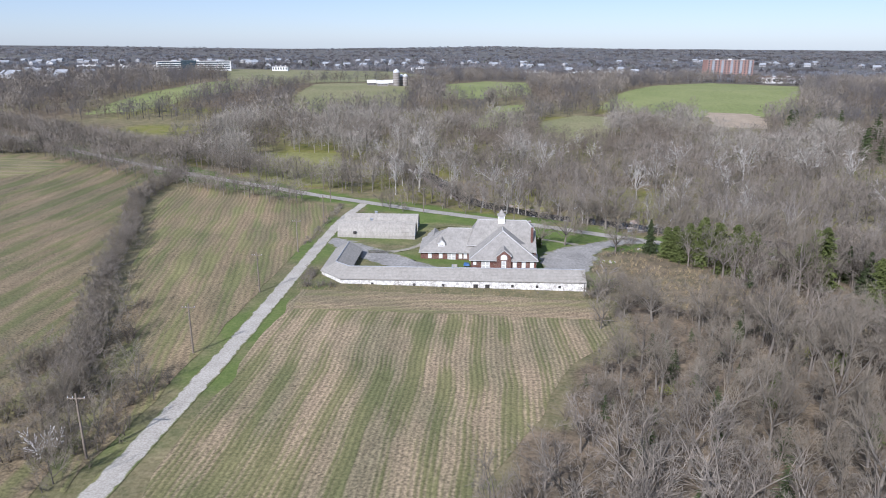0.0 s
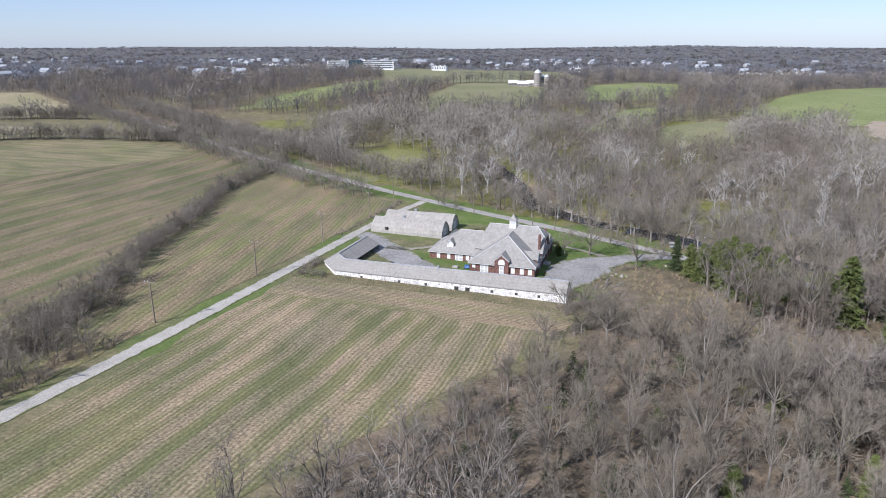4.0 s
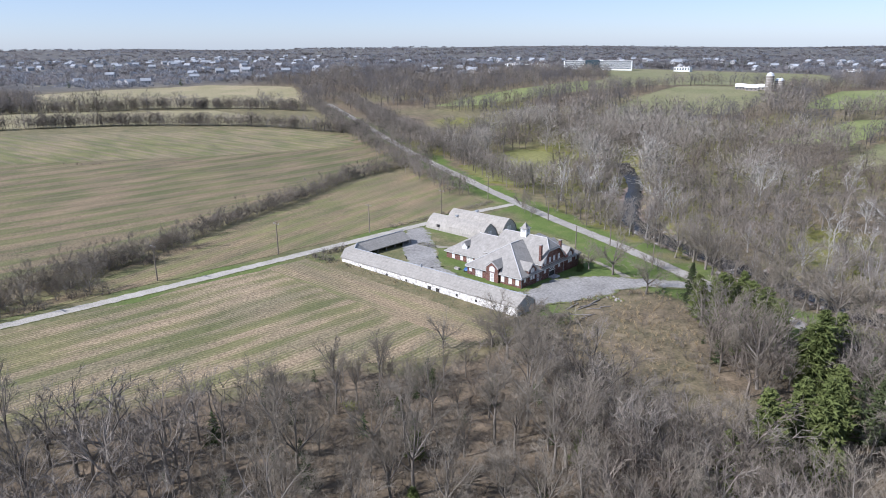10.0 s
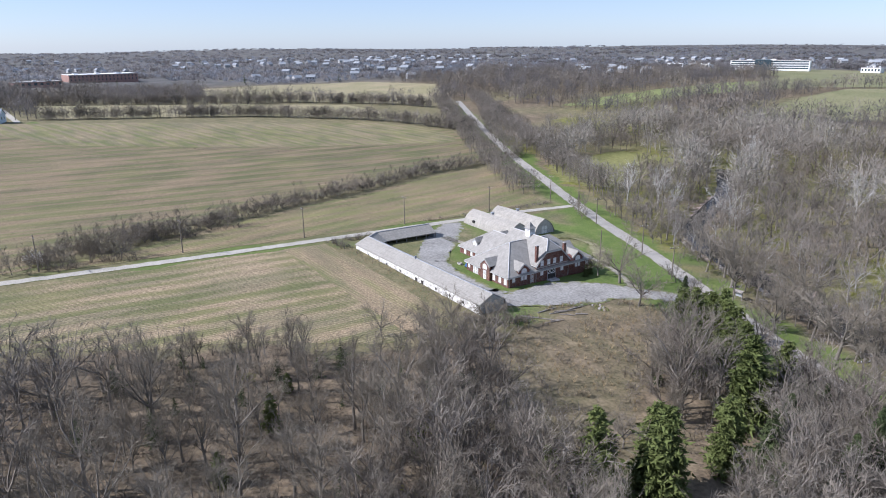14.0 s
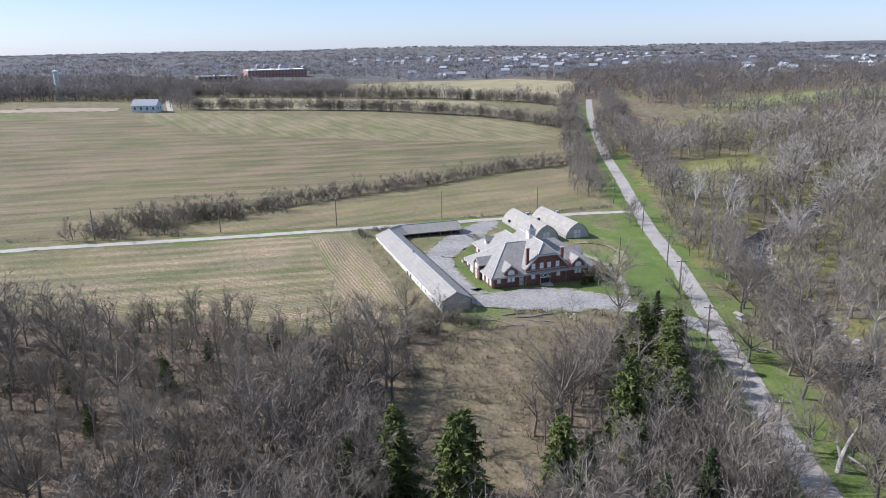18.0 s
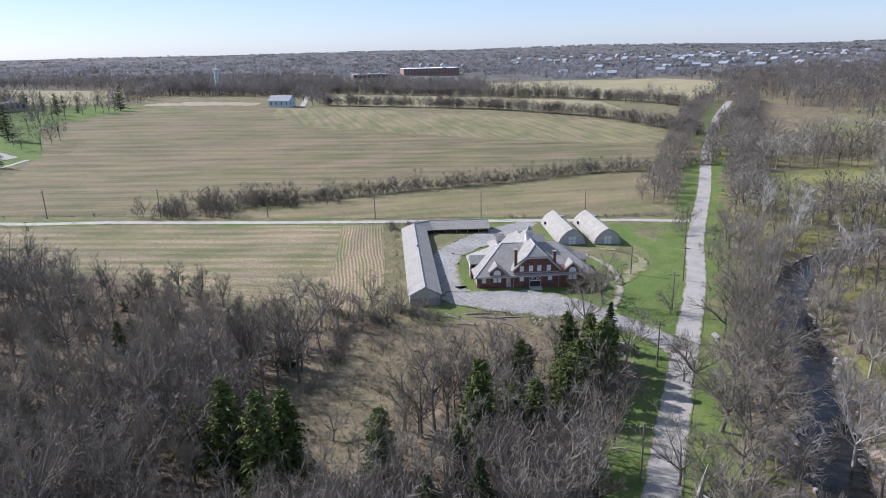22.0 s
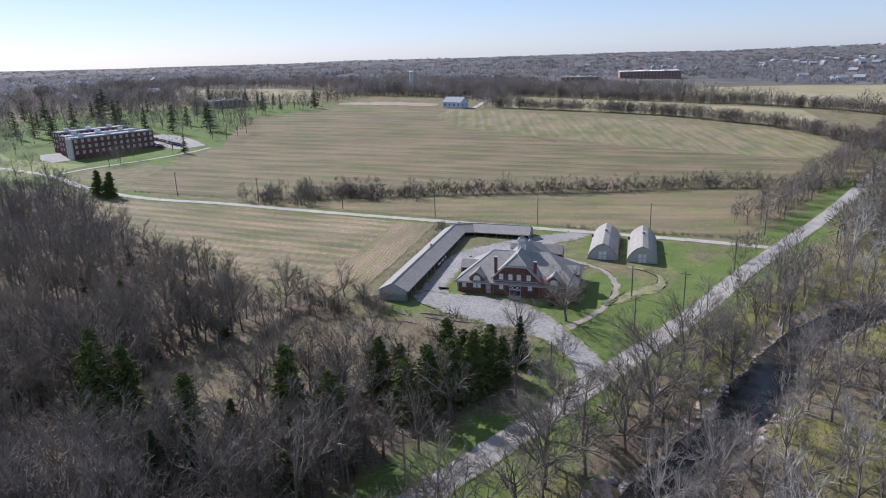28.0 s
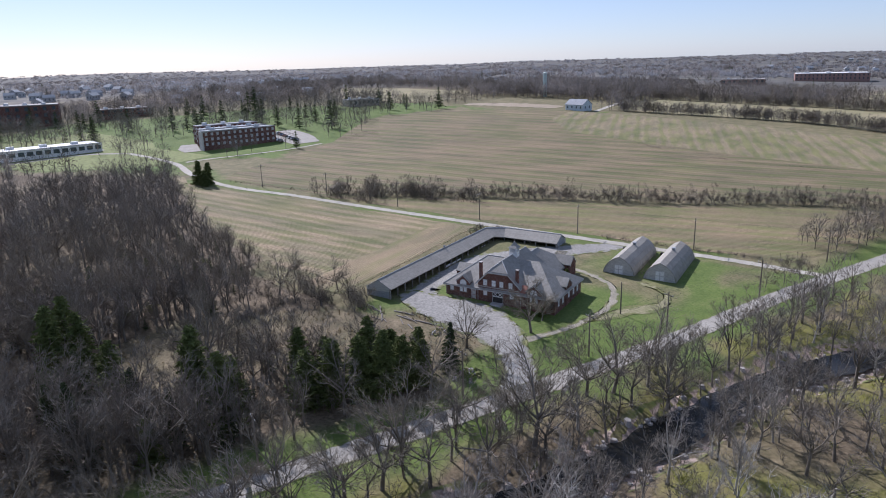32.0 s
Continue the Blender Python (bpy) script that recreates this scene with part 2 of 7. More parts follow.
def field_material(name, angle, tan=(0.36, 0.29, 0.185), green=(0.172, 0.172, 0.07), share=0.5, pitch=5.5, bands=0.13, drill=1.5, along=0.03):
    """Harvested stubble in drilled rows, with green weeds between; angle: degrees of the rows from the y axis."""
    m, n, l, b = shader(name, 0.95)
    pos = n.new("ShaderNodeNewGeometry").outputs["Position"]
    mp = n.new("ShaderNodeMapping")
    mp.inputs["Rotation"].default_value = (0, 0, radians(angle))
    l.new(pos, mp.inputs[0])
    rot = mp.outputs[0]
    sp = n.new("ShaderNodeSeparateXYZ")
    warp = noise_node(n, l, 0.02, 3)
    l.new(rot, sp.inputs[0])
    across = calc(n, l, "MULTIPLY_ADD", warp, 6.0, sp.outputs[0])
    row = calc(n, l, "SINE", calc(n, l, "MULTIPLY", across, 2 * math.pi / drill))
    swath = calc(n, l, "SINE", calc(n, l, "MULTIPLY", across, 2 * math.pi / pitch))
    patch = noise_node(n, l, 0.035, 5)
    streak = noise_node(n, l, 1.0, 4, rot, (0.3, along, 1))
    fine = noise_node(n, l, 2.2, 4)
    broad = noise_node(n, l, 1.0, 3, rot, (0.11, 0.006, 1))
    g = calc(n, l, "MULTIPLY_ADD", row, 0.09, calc(n, l, "MULTIPLY_ADD", swath, bands, streak))
    g = calc(n, l, "ADD", g, calc(n, l, "MULTIPLY_ADD", patch, 0.9, -0.45 + (share - 0.5)))
    dry = ramp(n, l, fine, (0.3, tuple(0.5 * a for a in tan)), (0.5, tan), (0.72, tuple(1.5 * a for a in tan)))
    wet = ramp(n, l, fine, (0.25, tuple(0.75 * a for a in green)), (0.7, tuple(1.45 * a for a in green)))
    c = mix(n, l, ramp(n, l, g, (0.42, (0, 0, 0)), (0.66, (0.9, 0.9, 0.9))), dry, wet)
    c = mix(n, l, 1.0, c, ramp(n, l, streak, (0.3, (0.78, 0.78, 0.78)), (0.7, (1, 1, 1))), "MULTIPLY")
    c = mix(n, l, 1.0, c, ramp(n, l, broad, (0.35, (0.72, 0.76, 0.72)), (0.62, (1.05, 1, 1))), "MULTIPLY")
    l.new(c, b.inputs["Base Color"])
    bump(n, l, b, calc(n, l, "ADD", calc(n, l, "MULTIPLY", row, 0.35), fine), 0.7, 0.18)
    return m


def twig_material(name, c0, c1, island=False, clump=0.11, glow=0.0):
    """Bark and twigs; glow: the share of light that passes through a thin spray of twigs."""
    m, n, l, b = shader(name, 0.9)
    r = n.new("ShaderNodeNewGeometry").outputs["Random Per Island"] if island else n.new("ShaderNodeObjectInfo").outputs["Random"]
    f = noise_node(n, l, clump, 3)
    c = mix(n, l, 0.62 if island else 0.45, ramp(n, l, r, (0, c0), (1, c1)), ramp(n, l, f, (0.3, c0), (0.7, c1)))
    l.new(c, b.inputs["Base Color"])
    b.inputs["Specular IOR Level"].default_value = 0.1
    if glow:
        thin, both = n.new("ShaderNodeBsdfTranslucent"), n.new("ShaderNodeMixShader")
        both.inputs[0].default_value = glow
        l.new(c, thin.inputs["Color"])
        l.new(b.outputs[0], both.inputs[1])
        l.new(thin.outputs[0], both.inputs[2])
        l.new(both.outputs[0], n["Material Output"].inputs["Surface"])
    return m


def brick_material():
    m, n, l, b = shader("brick", 0.88)
    tc = n.new("ShaderNodeTexCoord")
    sp, cb = n.new("ShaderNodeSeparateXYZ"), n.new("ShaderNodeCombineXYZ")
    l.new(tc.outputs["Object"], sp.inputs[0])
    l.new(calc(n, l, "ADD", sp.outputs[0], sp.outputs[1]), cb.inputs[0])
    l.new(sp.outputs[2], cb.inputs[1])
    br = n.new("ShaderNodeTexBrick")
    l.new(cb.outputs[0], br.inputs["Vector"])
    br.inputs["Scale"].default_value, br.inputs["Mortar Size"].default_value = 1.0, 0.008
    br.inputs["Brick Width"].default_value, br.inputs["Row Height"].default_value = 0.215, 0.075
    br.inputs["Color1"].default_value, br.inputs["Color2"].default_value, br.inputs["Mortar"].default_value = (0.185, 0.075, 0.056, 1), (0.125, 0.05, 0.04, 1), (0.25, 0.205, 0.175, 1)
    st = noise_node(n, l, 0.5, 5)
    c = mix(n, l, 1.0, br.outputs["Color"], ramp(n, l, st, (0.3, (0.62, 0.6, 0.6)), (0.7, (1.1, 1.05, 1))), "MULTIPLY")
    l.new(c, b.inputs["Base Color"])
    bump(n, l, b, br.outputs["Fac"], -0.3, 0.01)
    return m


def worn(name, c0, c1, scale, fine, rim=0.7):
    """Gravel or tarmac that grass and weeds take over along its rim."""
    m, n, l, b = shader(name, 0.95)
    at = n.new("ShaderNodeAttribute")
    at.attribute_name = "rim"
    f, big = noise_node(n, l, fine, 3), noise_node(n, l, scale, 5)
    stone = mix(n, l, 0.5, ramp(n, l, big, (0.35, c0), (0.65, c1)), ramp(n, l, f, (0.3, tuple(0.7 * a for a in c0)), (0.7, tuple(1.2 * a for a in c1))))
    grass = mix(n, l, 0.5, ramp(n, l, big, (0.35, (0.085, 0.12, 0.03)), (0.65, (0.22, 0.20, 0.09))), ramp(n, l, f, (0.3, (0.08, 0.10, 0.03)), (0.7, (0.20, 0.20, 0.08))))
    edge = calc(n, l, "MULTIPLY_ADD", noise_node(n, l, 0.45, 5), -5.0 * rim, calc(n, l, "ADD", at.outputs["Fac"], 2.3 * rim))
    c = mix(n, l, ramp(n, l, edge, (0.05, (0, 0, 0)), (0.1 + 0.75 * rim, (1, 1, 1))), grass, stone)
    l.new(c, b.inputs["Base Color"])
    bump(n, l, b, f, 0.15, 0.03)
    return m


def roof_material(name, c0, c1, line=0.3):
    """Weathered shingles in courses, with streaks."""
    m, n, l, b = shader(name, 0.8)
    coarse, fine = noise_node(n, l, 0.35, 5), noise_node(n, l, 7, 3)
    streak = noise_node(n, l, 1.0, 4, stretch=(1.4, 1.4, 0.25))
    sp = n.new("ShaderNodeSeparateXYZ")
    l.new(n.new("ShaderNodeNewGeometry").outputs["Position"], sp.inputs[0])
    course = calc(n, l, "FRACT", calc(n, l, "MULTIPLY", sp.outputs[2], 1 / line))
    c = mix(n, l, 0.5, ramp(n, l, coarse, (0.3, c0), (0.7, c1)), ramp(n, l, streak, (0.3, tuple(0.8 * a for a in c0)), (0.7, tuple(1.1 * a for a in c1))))
    c = mix(n, l, 0.3, c, ramp(n, l, fine, (0.3, tuple(0.6 * a for a in c0)), (0.7, tuple(1.2 * a for a in c1))))
    c = mix(n, l, 1.0, c, ramp(n, l, course, (0, (0.85, 0.85, 0.85)), (0.2, (1, 1, 1))), "MULTIPLY")
    l.new(c, b.inputs["Base Color"])
    bump(n, l, b, calc(n, l, "ADD", course, fine), 0.35, 0.02)
    return m


GROUND = ground_material()
STUBBLE = field_material("stubble", 1.5, tan=(0.34, 0.271, 0.17), green=(0.15, 0.15, 0.062), share=0.525, pitch=5.8, bands=0.11, drill=0.95, along=0.028)
HEADLAND = field_material("headland_stubble", 88, tan=(0.32, 0.253, 0.157), green=(0.165, 0.162, 0.07), share=0.46, bands=0.03, drill=0.95)
STUBBLE_STRIP = field_material("stubble_strip", -13, tan=(0.267, 0.212, 0.124), share=0.5, pitch=7)
STUBBLE_CROSS = field_material("stubble_cross", 76, tan=(0.276, 0.230, 0.138), share=0.52, pitch=7.5, bands=0.12, drill=5)
STUBBLE_WEST = field_material("stubble_west", -3, tan=(0.244, 0.192, 0.116), green=(0.141, 0.141, 0.060), share=0.5, pitch=11, bands=0.16, drill=4.1)
PASTURE = plain("pasture", (0.155, 0.185, 0.06), (0.225, 0.24, 0.095), 0.02, 0.95, 0.5)
HILL_GRASS = plain("hill_grass", (0.135, 0.15, 0.062), (0.235, 0.215, 0.115), 0.03, 0.95, 0.6)
MOSSY = plain("mossy_grass", (0.15, 0.155, 0.045), (0.215, 0.205, 0.08), 0.05, 0.95, 0.6)
DRY_GRASS = plain("dry_grass", (0.20, 0.19, 0.09), (0.33, 0.275, 0.165), 0.03, 0.95, 0.6)
GRAVEL = worn("gravel", (0.33, 0.30, 0.25), (0.47, 0.435, 0.37), 0.25, 3.0, 0.35)
YARD = worn("worn_yard", (0.185, 0.175, 0.158), (0.345, 0.33, 0.30), 0.13, 1.6, 1.15)
ASPHALT = worn("old_asphalt", (0.27, 0.25, 0.22), (0.385, 0.36, 0.315), 0.3, 4.0, 0.3)
BANK = worn("creek_gravel", (0.20, 0.15, 0.12), (0.40, 0.315, 0.27), 0.5, 2.2, 1.2)
EARTH = worn("bare_earth", (0.25, 0.20, 0.14), (0.38, 0.31, 0.225), 0.12, 1.4, 0.9)
WORN_LAWN = worn("worn_lawn", (0.17, 0.175, 0.075), (0.30, 0.265, 0.165), 0.16, 1.4, 1.5)
TRACK = worn("worn_track", (0.22, 0.20, 0.15), (0.36, 0.325, 0.26), 0.3, 2.5, 0.6)
HUT_END = plain("pale_grey_boards", (0.36, 0.35, 0.325), (0.54, 0.525, 0.49), 0.9, 0.85, 4, 0.3, (1, 1, 5))
BRICK = brick_material()
ROOF = roof_material("grey_shingles", (0.215, 0.20, 0.175), (0.35, 0.332, 0.298))
ROOF_SHED = roof_material("grey_roll_roofing", (0.235, 0.218, 0.188), (0.36, 0.338, 0.296), 0.45)
ROOF_HUT = roof_material("pale_hut_shingles", (0.24, 0.222, 0.19), (0.40, 0.374, 0.325))
ROOF_RED = roof_material("red_shingles", (0.24, 0.10, 0.075), (0.34, 0.16, 0.12))
WHITE = plain("white_paint", (0.66, 0.65, 0.62), (0.82, 0.81, 0.78), 1.2, 0.7, 9, 0.15)
LIME = plain("flaking_limewash", (0.34, 0.31, 0.27), (0.84, 0.82, 0.77), 0.9, 0.85, 3.0, 0.3)
TRIM = plain("grey_trim", (0.40, 0.39, 0.37), (0.52, 0.51, 0.49), 1.0, 0.7, 9, 0.1)
BOARDS = plain("weathered_boards", (0.22, 0.235, 0.25), (0.36, 0.375, 0.385), 0.8, 0.85, 4, 0.3, (1, 1, 5))
# black for tyres and cables; on doorways it paints the shade of the inside
DARK = plain("black_and_opening_shade", (0.03, 0.028, 0.026), (0.06, 0.055, 0.05), 1.0, 0.9, 5, 0.2)
TIMBER = plain("grey_timber", (0.20, 0.175, 0.15), (0.33, 0.30, 0.265), 1.5, 0.85, 10, 0.3, (1, 1, 0.2), 0.25)
POLE = plain("pole_timber", (0.19, 0.155, 0.12), (0.30, 0.255, 0.205), 1.5, 0.85, 10, 0.3, (1, 1, 0.2), 0.3)
STONE = plain("rubble_stone", (0.26, 0.24, 0.22), (0.44, 0.41, 0.38), 0.8, 0.9, 6, 0.5)
STEEL = plain("galvanised_steel", (0.45, 0.47, 0.48), (0.58, 0.60, 0.61), 0.5, 0.5, 6, 0.1)
BARK = twig_material("bark", (0.11, 0.096, 0.078), (0.26, 0.235, 0.20), clump=0.6)
TWIG = twig_material("twigs", (0.14, 0.12, 0.092), (0.29, 0.253, 0.196))
PALE = twig_material("pale_bark", (0.30, 0.28, 0.25), (0.46, 0.44, 0.40))
PALE_TWIG = twig_material("pale_twigs", (0.20, 0.175, 0.15), (0.33, 0.30, 0.26))
WOODS = twig_material("wood_edge_twigs", (0.078, 0.068, 0.056), (0.33, 0.29, 0.24), True, 0.09)
WOODS_PALE = twig_material("pale_wood_twigs", (0.18, 0.162, 0.135), (0.36, 0.328, 0.275), True, 0.09)
# greyer than the near woods, so the colour carries some distance haze
FAR_WOODS = twig_material("hazed_far_twigs", (0.105, 0.097, 0.091), (0.265, 0.242, 0.226), True, 0.05, glow=0.5)
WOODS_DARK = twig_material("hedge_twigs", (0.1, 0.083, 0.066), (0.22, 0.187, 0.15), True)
# hill crowns paler and cooler than near twigs: distance haze in the base colour
HAZED_HILLS = twig_material("hazed_hill_twigs", (0.20, 0.203, 0.213), (0.37, 0.372, 0.385), True, 0.02, glow=0.5)
HAZED_HILLS_BROWN = twig_material("hazed_brown_twigs", (0.19, 0.178, 0.172), (0.37, 0.345, 0.33), True, 0.03, glow=0.5)
STRAW = twig_material("straw", (0.26, 0.20, 0.11), (0.44, 0.35, 0.21), True, 0.3)
NEEDLES = twig_material("needles", (0.065, 0.084, 0.026), (0.15, 0.172, 0.058), True)
DARK_NEEDLES = twig_material("dark_needles", (0.04, 0.055, 0.025), (0.095, 0.115, 0.05), True)
YOUNG_LEAF = twig_material("young_leaves", (0.16, 0.19, 0.035), (0.30, 0.30, 0.07), True)
BLOSSOM = twig_material("blossom", (0.55, 0.53, 0.50), (0.75, 0.73, 0.70), True)


def water_material():
    m, n, l, b = shader("creek_water", 0.16)
    f = noise_node(n, l, 1.2, 4)
    l.new(ramp(n, l, noise_node(n, l, 0.1, 3), (0.3, (0.012, 0.013, 0.012)), (0.7, (0.035, 0.032, 0.025))), b.inputs["Base Color"])
    b.inputs["Specular IOR Level"].default_value = 0.25
    bump(n, l, b, f, 0.35, 0.06)
    return m


WATER = water_material()


def glass_material():
    m, n, l, b = shader("dark_glass", 0.1)
    l.new(ramp(n, l, noise_node(n, l, 0.8, 2), (0.3, (0.03, 0.045, 0.055)), (0.7, (0.07, 0.10, 0.12))), b.inputs["Base Color"])
    b.inputs["Specular IOR Level"].default_value = 0.6
    return m


GLASS = glass_material()

# ---- the land ----
WOOD_EDGE = [(-45, -8), (-34, 8), (-18, 30), (-4, 52), (6, 72), (14, 90), (20, 106), (31, 121), (32, 143)]
SOUTH_WOOD = WOOD_EDGE + [(37, 141), (44, 135), (47, 127), (57, 127), (66, 121), (76, 122), (88, 130), (87, 137), (78, 139), (70, 143), (63, 152), (56, 166), (51, 178), (55, 186), (90, 168), (150, 139), (240, 98), (240, 30), (150, -10), (80, -60), (0, -110), (-30, -60)]
BRUSH = [(28, 150), (36, 142), (44, 135), (47, 127), (57, 127), (66, 121), (76, 122), (88, 130), (87, 137), (78, 139), (70, 143), (63, 152), (57, 164), (50, 176), (46, 186), (34, 178), (30, 164)]
FARM = [(-37, 141), (30, 141), (34, 178), (52, 186), (53, 192), (-37, 233)]
CLEAR = {
    "south": WOOD_EDGE + [(32, 143), (-46, 143), (-46, -8)],
    "strip": [(-44, 62), (-56, 88), (-68, 114), (-84, 152), (-99, 192), (-113, 226), (-119, 264), (-108, 262), (-46, 231)],
    "west": [(-44, 70), (-46, 12), (-62, -2), (-76, -38), (-95, -2), (-132, -8), (-168, 6), (-229, -40), (-283, -5), (-312, 64), (-306, 106), (-280, 203), (-250, 268), (-190, 300), (-135, 288), (-122, 262), (-116, 226), (-102, 192), (-87, 152), (-71, 114), (-59, 86)],
    "glade": [(-96, 278), (-72, 262), (-51, 264), (-63, 332), (-102, 330)],
    "meadow": [(92, 520), (112, 500), (134, 478), (206, 485), (248, 540), (330, 720), (259, 780), (187, 728), (132, 626)],
    "pasture": [(-25, 560), (18, 572), (52, 608), (58, 770), (14, 780), (-27, 698)],
    "paddock": [(-4, 416), (32, 427), (39, 536), (18, 525)],
    "slope": [(-248, 430), (-226, 452), (-216, 490), (-220, 530), (-204, 580), (-237, 693), (-255, 624), (-264, 554), (-259, 474)],
    "farm_hill": [(-125, 460), (-95, 455), (-75, 485), (-52, 510), (-60, 685), (-112, 694), (-149, 657), (-147, 582)],
    "office": [(-450, 800), (-280, 780), (-205, 590), (-149, 690), (-60, 740), (-30, 800), (-110, 1000), (-330, 960), (-450, 920)],
    "verge": [(34, 367), (56, 378), (74, 375), (94, 476), (72, 484), (45, 451)],
    "lot": [(132, 424), (135, 368), (162, 384), (220, 535), (163, 517)],
    "far_west": [(-440, 225), (-372, 300), (-336, 340), (-350, 392), (-483, 476), (-600, 450), (-640, 364), (-605, 260)],
    "between": [(-325, 98), (-306, 212), (-250, 284), (-345, 316), (-405, 224), (-428, 98)],
    "site": [(-290, -24), (-303, 60), (-335, 92), (-385, 70), (-385, -24)],
    "plain": [(-345, -190), (-330, -60), (-392, -50), (-457, -80), (-500, -192), (-480, -270)],
    "hospital": [(-52, -22), (-76, -44), (-100, -6), (-132, -12), (-168, 2), (-228, -44), (-300, -10), (-330, -60), (-250, -170), (-140, -260), (-60, -240), (-10, -150), (-25, -80)],
}

gx = np.concatenate([-np.geomspace(4450, 470, 34), np.arange(-455, -330, 8), np.arange(-325, -140, 5), np.arange(-136, 135, 2.2), np.arange(136, 260, 6), np.geomspace(268, 4450, 34)])
gy = np.concatenate([-np.geomspace(4300, 300, 32), np.arange(-290, -90, 7), np.arange(-86, -2, 4), np.arange(0, 300, 2.2), np.arange(304, 500, 6), np.geomspace(512, 4600, 36)])
GX, GY = np.meshgrid(gx, gy, indexing="ij")
GZ = land(GX, GY)
ground_mesh = triangles("ground", np.stack([GX, GY, GZ], -1).reshape(-1, 3) * U, grid_tris(len(gx), len(gy)), GROUND, True)
wx = GX + 9 * (wobble(GX, GY, 9, 4) - 0.5)
wy = GY + 9 * (wobble(GX, GY, 9, 5) - 0.5)
litter = np.clip(inside(wx, wy, SOUTH_WOOD) * (0.55 + 0.9 * wobble(GX, GY, 22, 6)), 0, 1)
north = (wy > np.interp(wx, [-400, -151, -39, 15, 94, 240], [420, 302, 246, 222, 181, 112])) & (np.hypot(GX, GY - 160) < 900)
litter = np.maximum(litter, north * step(0.3, 0.7, wobble(GX, GY, 35, 7)) * 0.9)
litter = np.maximum(litter, 0.75 * (np.hypot(GX, GY - 160) > 480))
litter = np.maximum(litter, inside(wx, wy, BRUSH) * (0.35 + 0.5 * wobble(GX, GY, 8, 8)))
for poly in CLEAR.values():
    litter = litter * ~inside(wx, wy, poly)
lawn = inside(wx, wy, FARM) * 0.9 * step(0.15, 0.5, wobble(GX, GY, 14, 9)) * step(149, 153, wy) * step(-37.5, -35, GX)
dry = inside(wx, wy, [(-36, 149), (27, 149), (27, 163), (14, 163), (-4, 184), (-36, 184)])
lawn = lawn * np.where(dry, 0.2 + 0.8 * step(8, 4, away(wx, wy, [(-14, 172), (-11, 166), (-1, 165), (1, 159.5), (12, 159.5)])), 1)
lawn = np.maximum(lawn, 0.8 * step(9, 5, away(wx, wy, LANE)) * step(0.1, 0.6, wobble(GX, GY, 10, 19)))
lawn = np.maximum(lawn, step(np.where(GX > 50, 9.0, 11.0), 5.0, away(wx, wy, ROAD)) * 0.9 * (GX < 180))
lawn = np.maximum(lawn, inside(wx, wy, CLEAR["hospital"]) * 0.95)
lawn = np.maximum(lawn, inside(wx, wy, CLEAR["farm_hill"]) * 0.9)
lawn = np.maximum(lawn, inside(wx, wy, [(-330, -40), (-290, 20), (-300, 75), (-320, 100), (-290, 90), (-270, 20)]) * 0.7)
moss = north * step(75, 25, away(GX, GY, CREEK)) * step(0.42, 0.7, wobble(GX, GY, 12, 10)) * 0.65
moss = np.maximum(moss, north * (np.hypot(GX, GY - 160) < 420) * step(0.62, 0.8, wobble(GX, GY, 40, 12)) * 0.7)
moss = np.maximum(moss, inside(wx, wy, CLEAR["glade"]) * 0.9)
lawn = lawn * ~north
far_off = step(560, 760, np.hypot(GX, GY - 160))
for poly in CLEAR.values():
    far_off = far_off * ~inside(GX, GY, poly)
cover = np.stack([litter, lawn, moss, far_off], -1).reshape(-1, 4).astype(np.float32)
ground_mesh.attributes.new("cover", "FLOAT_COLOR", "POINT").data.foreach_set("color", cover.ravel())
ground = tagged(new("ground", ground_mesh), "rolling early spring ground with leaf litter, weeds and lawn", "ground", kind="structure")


def smooth_line(pts, gap):
    """Points every so often along a rounded polyline of numbers."""
    pts = np.array(pts, float)
    p = np.vstack([2 * pts[0] - pts[1], pts, 2 * pts[-1] - pts[-2]])
    out = []
    for a, b, c, d in zip(p, p[1:], p[2:], p[3:]):
        for t in np.arange(0, 1, gap / max(gap, np.hypot(*(c - b)[:2]))):
            out.append(0.5 * (2 * b + (c - a) * t + (2 * a - 5 * b + 4 * c - d) * t * t + (3 * b - a - 3 * c + d) * t ** 3))
    return np.array(out + [pts[-1]])


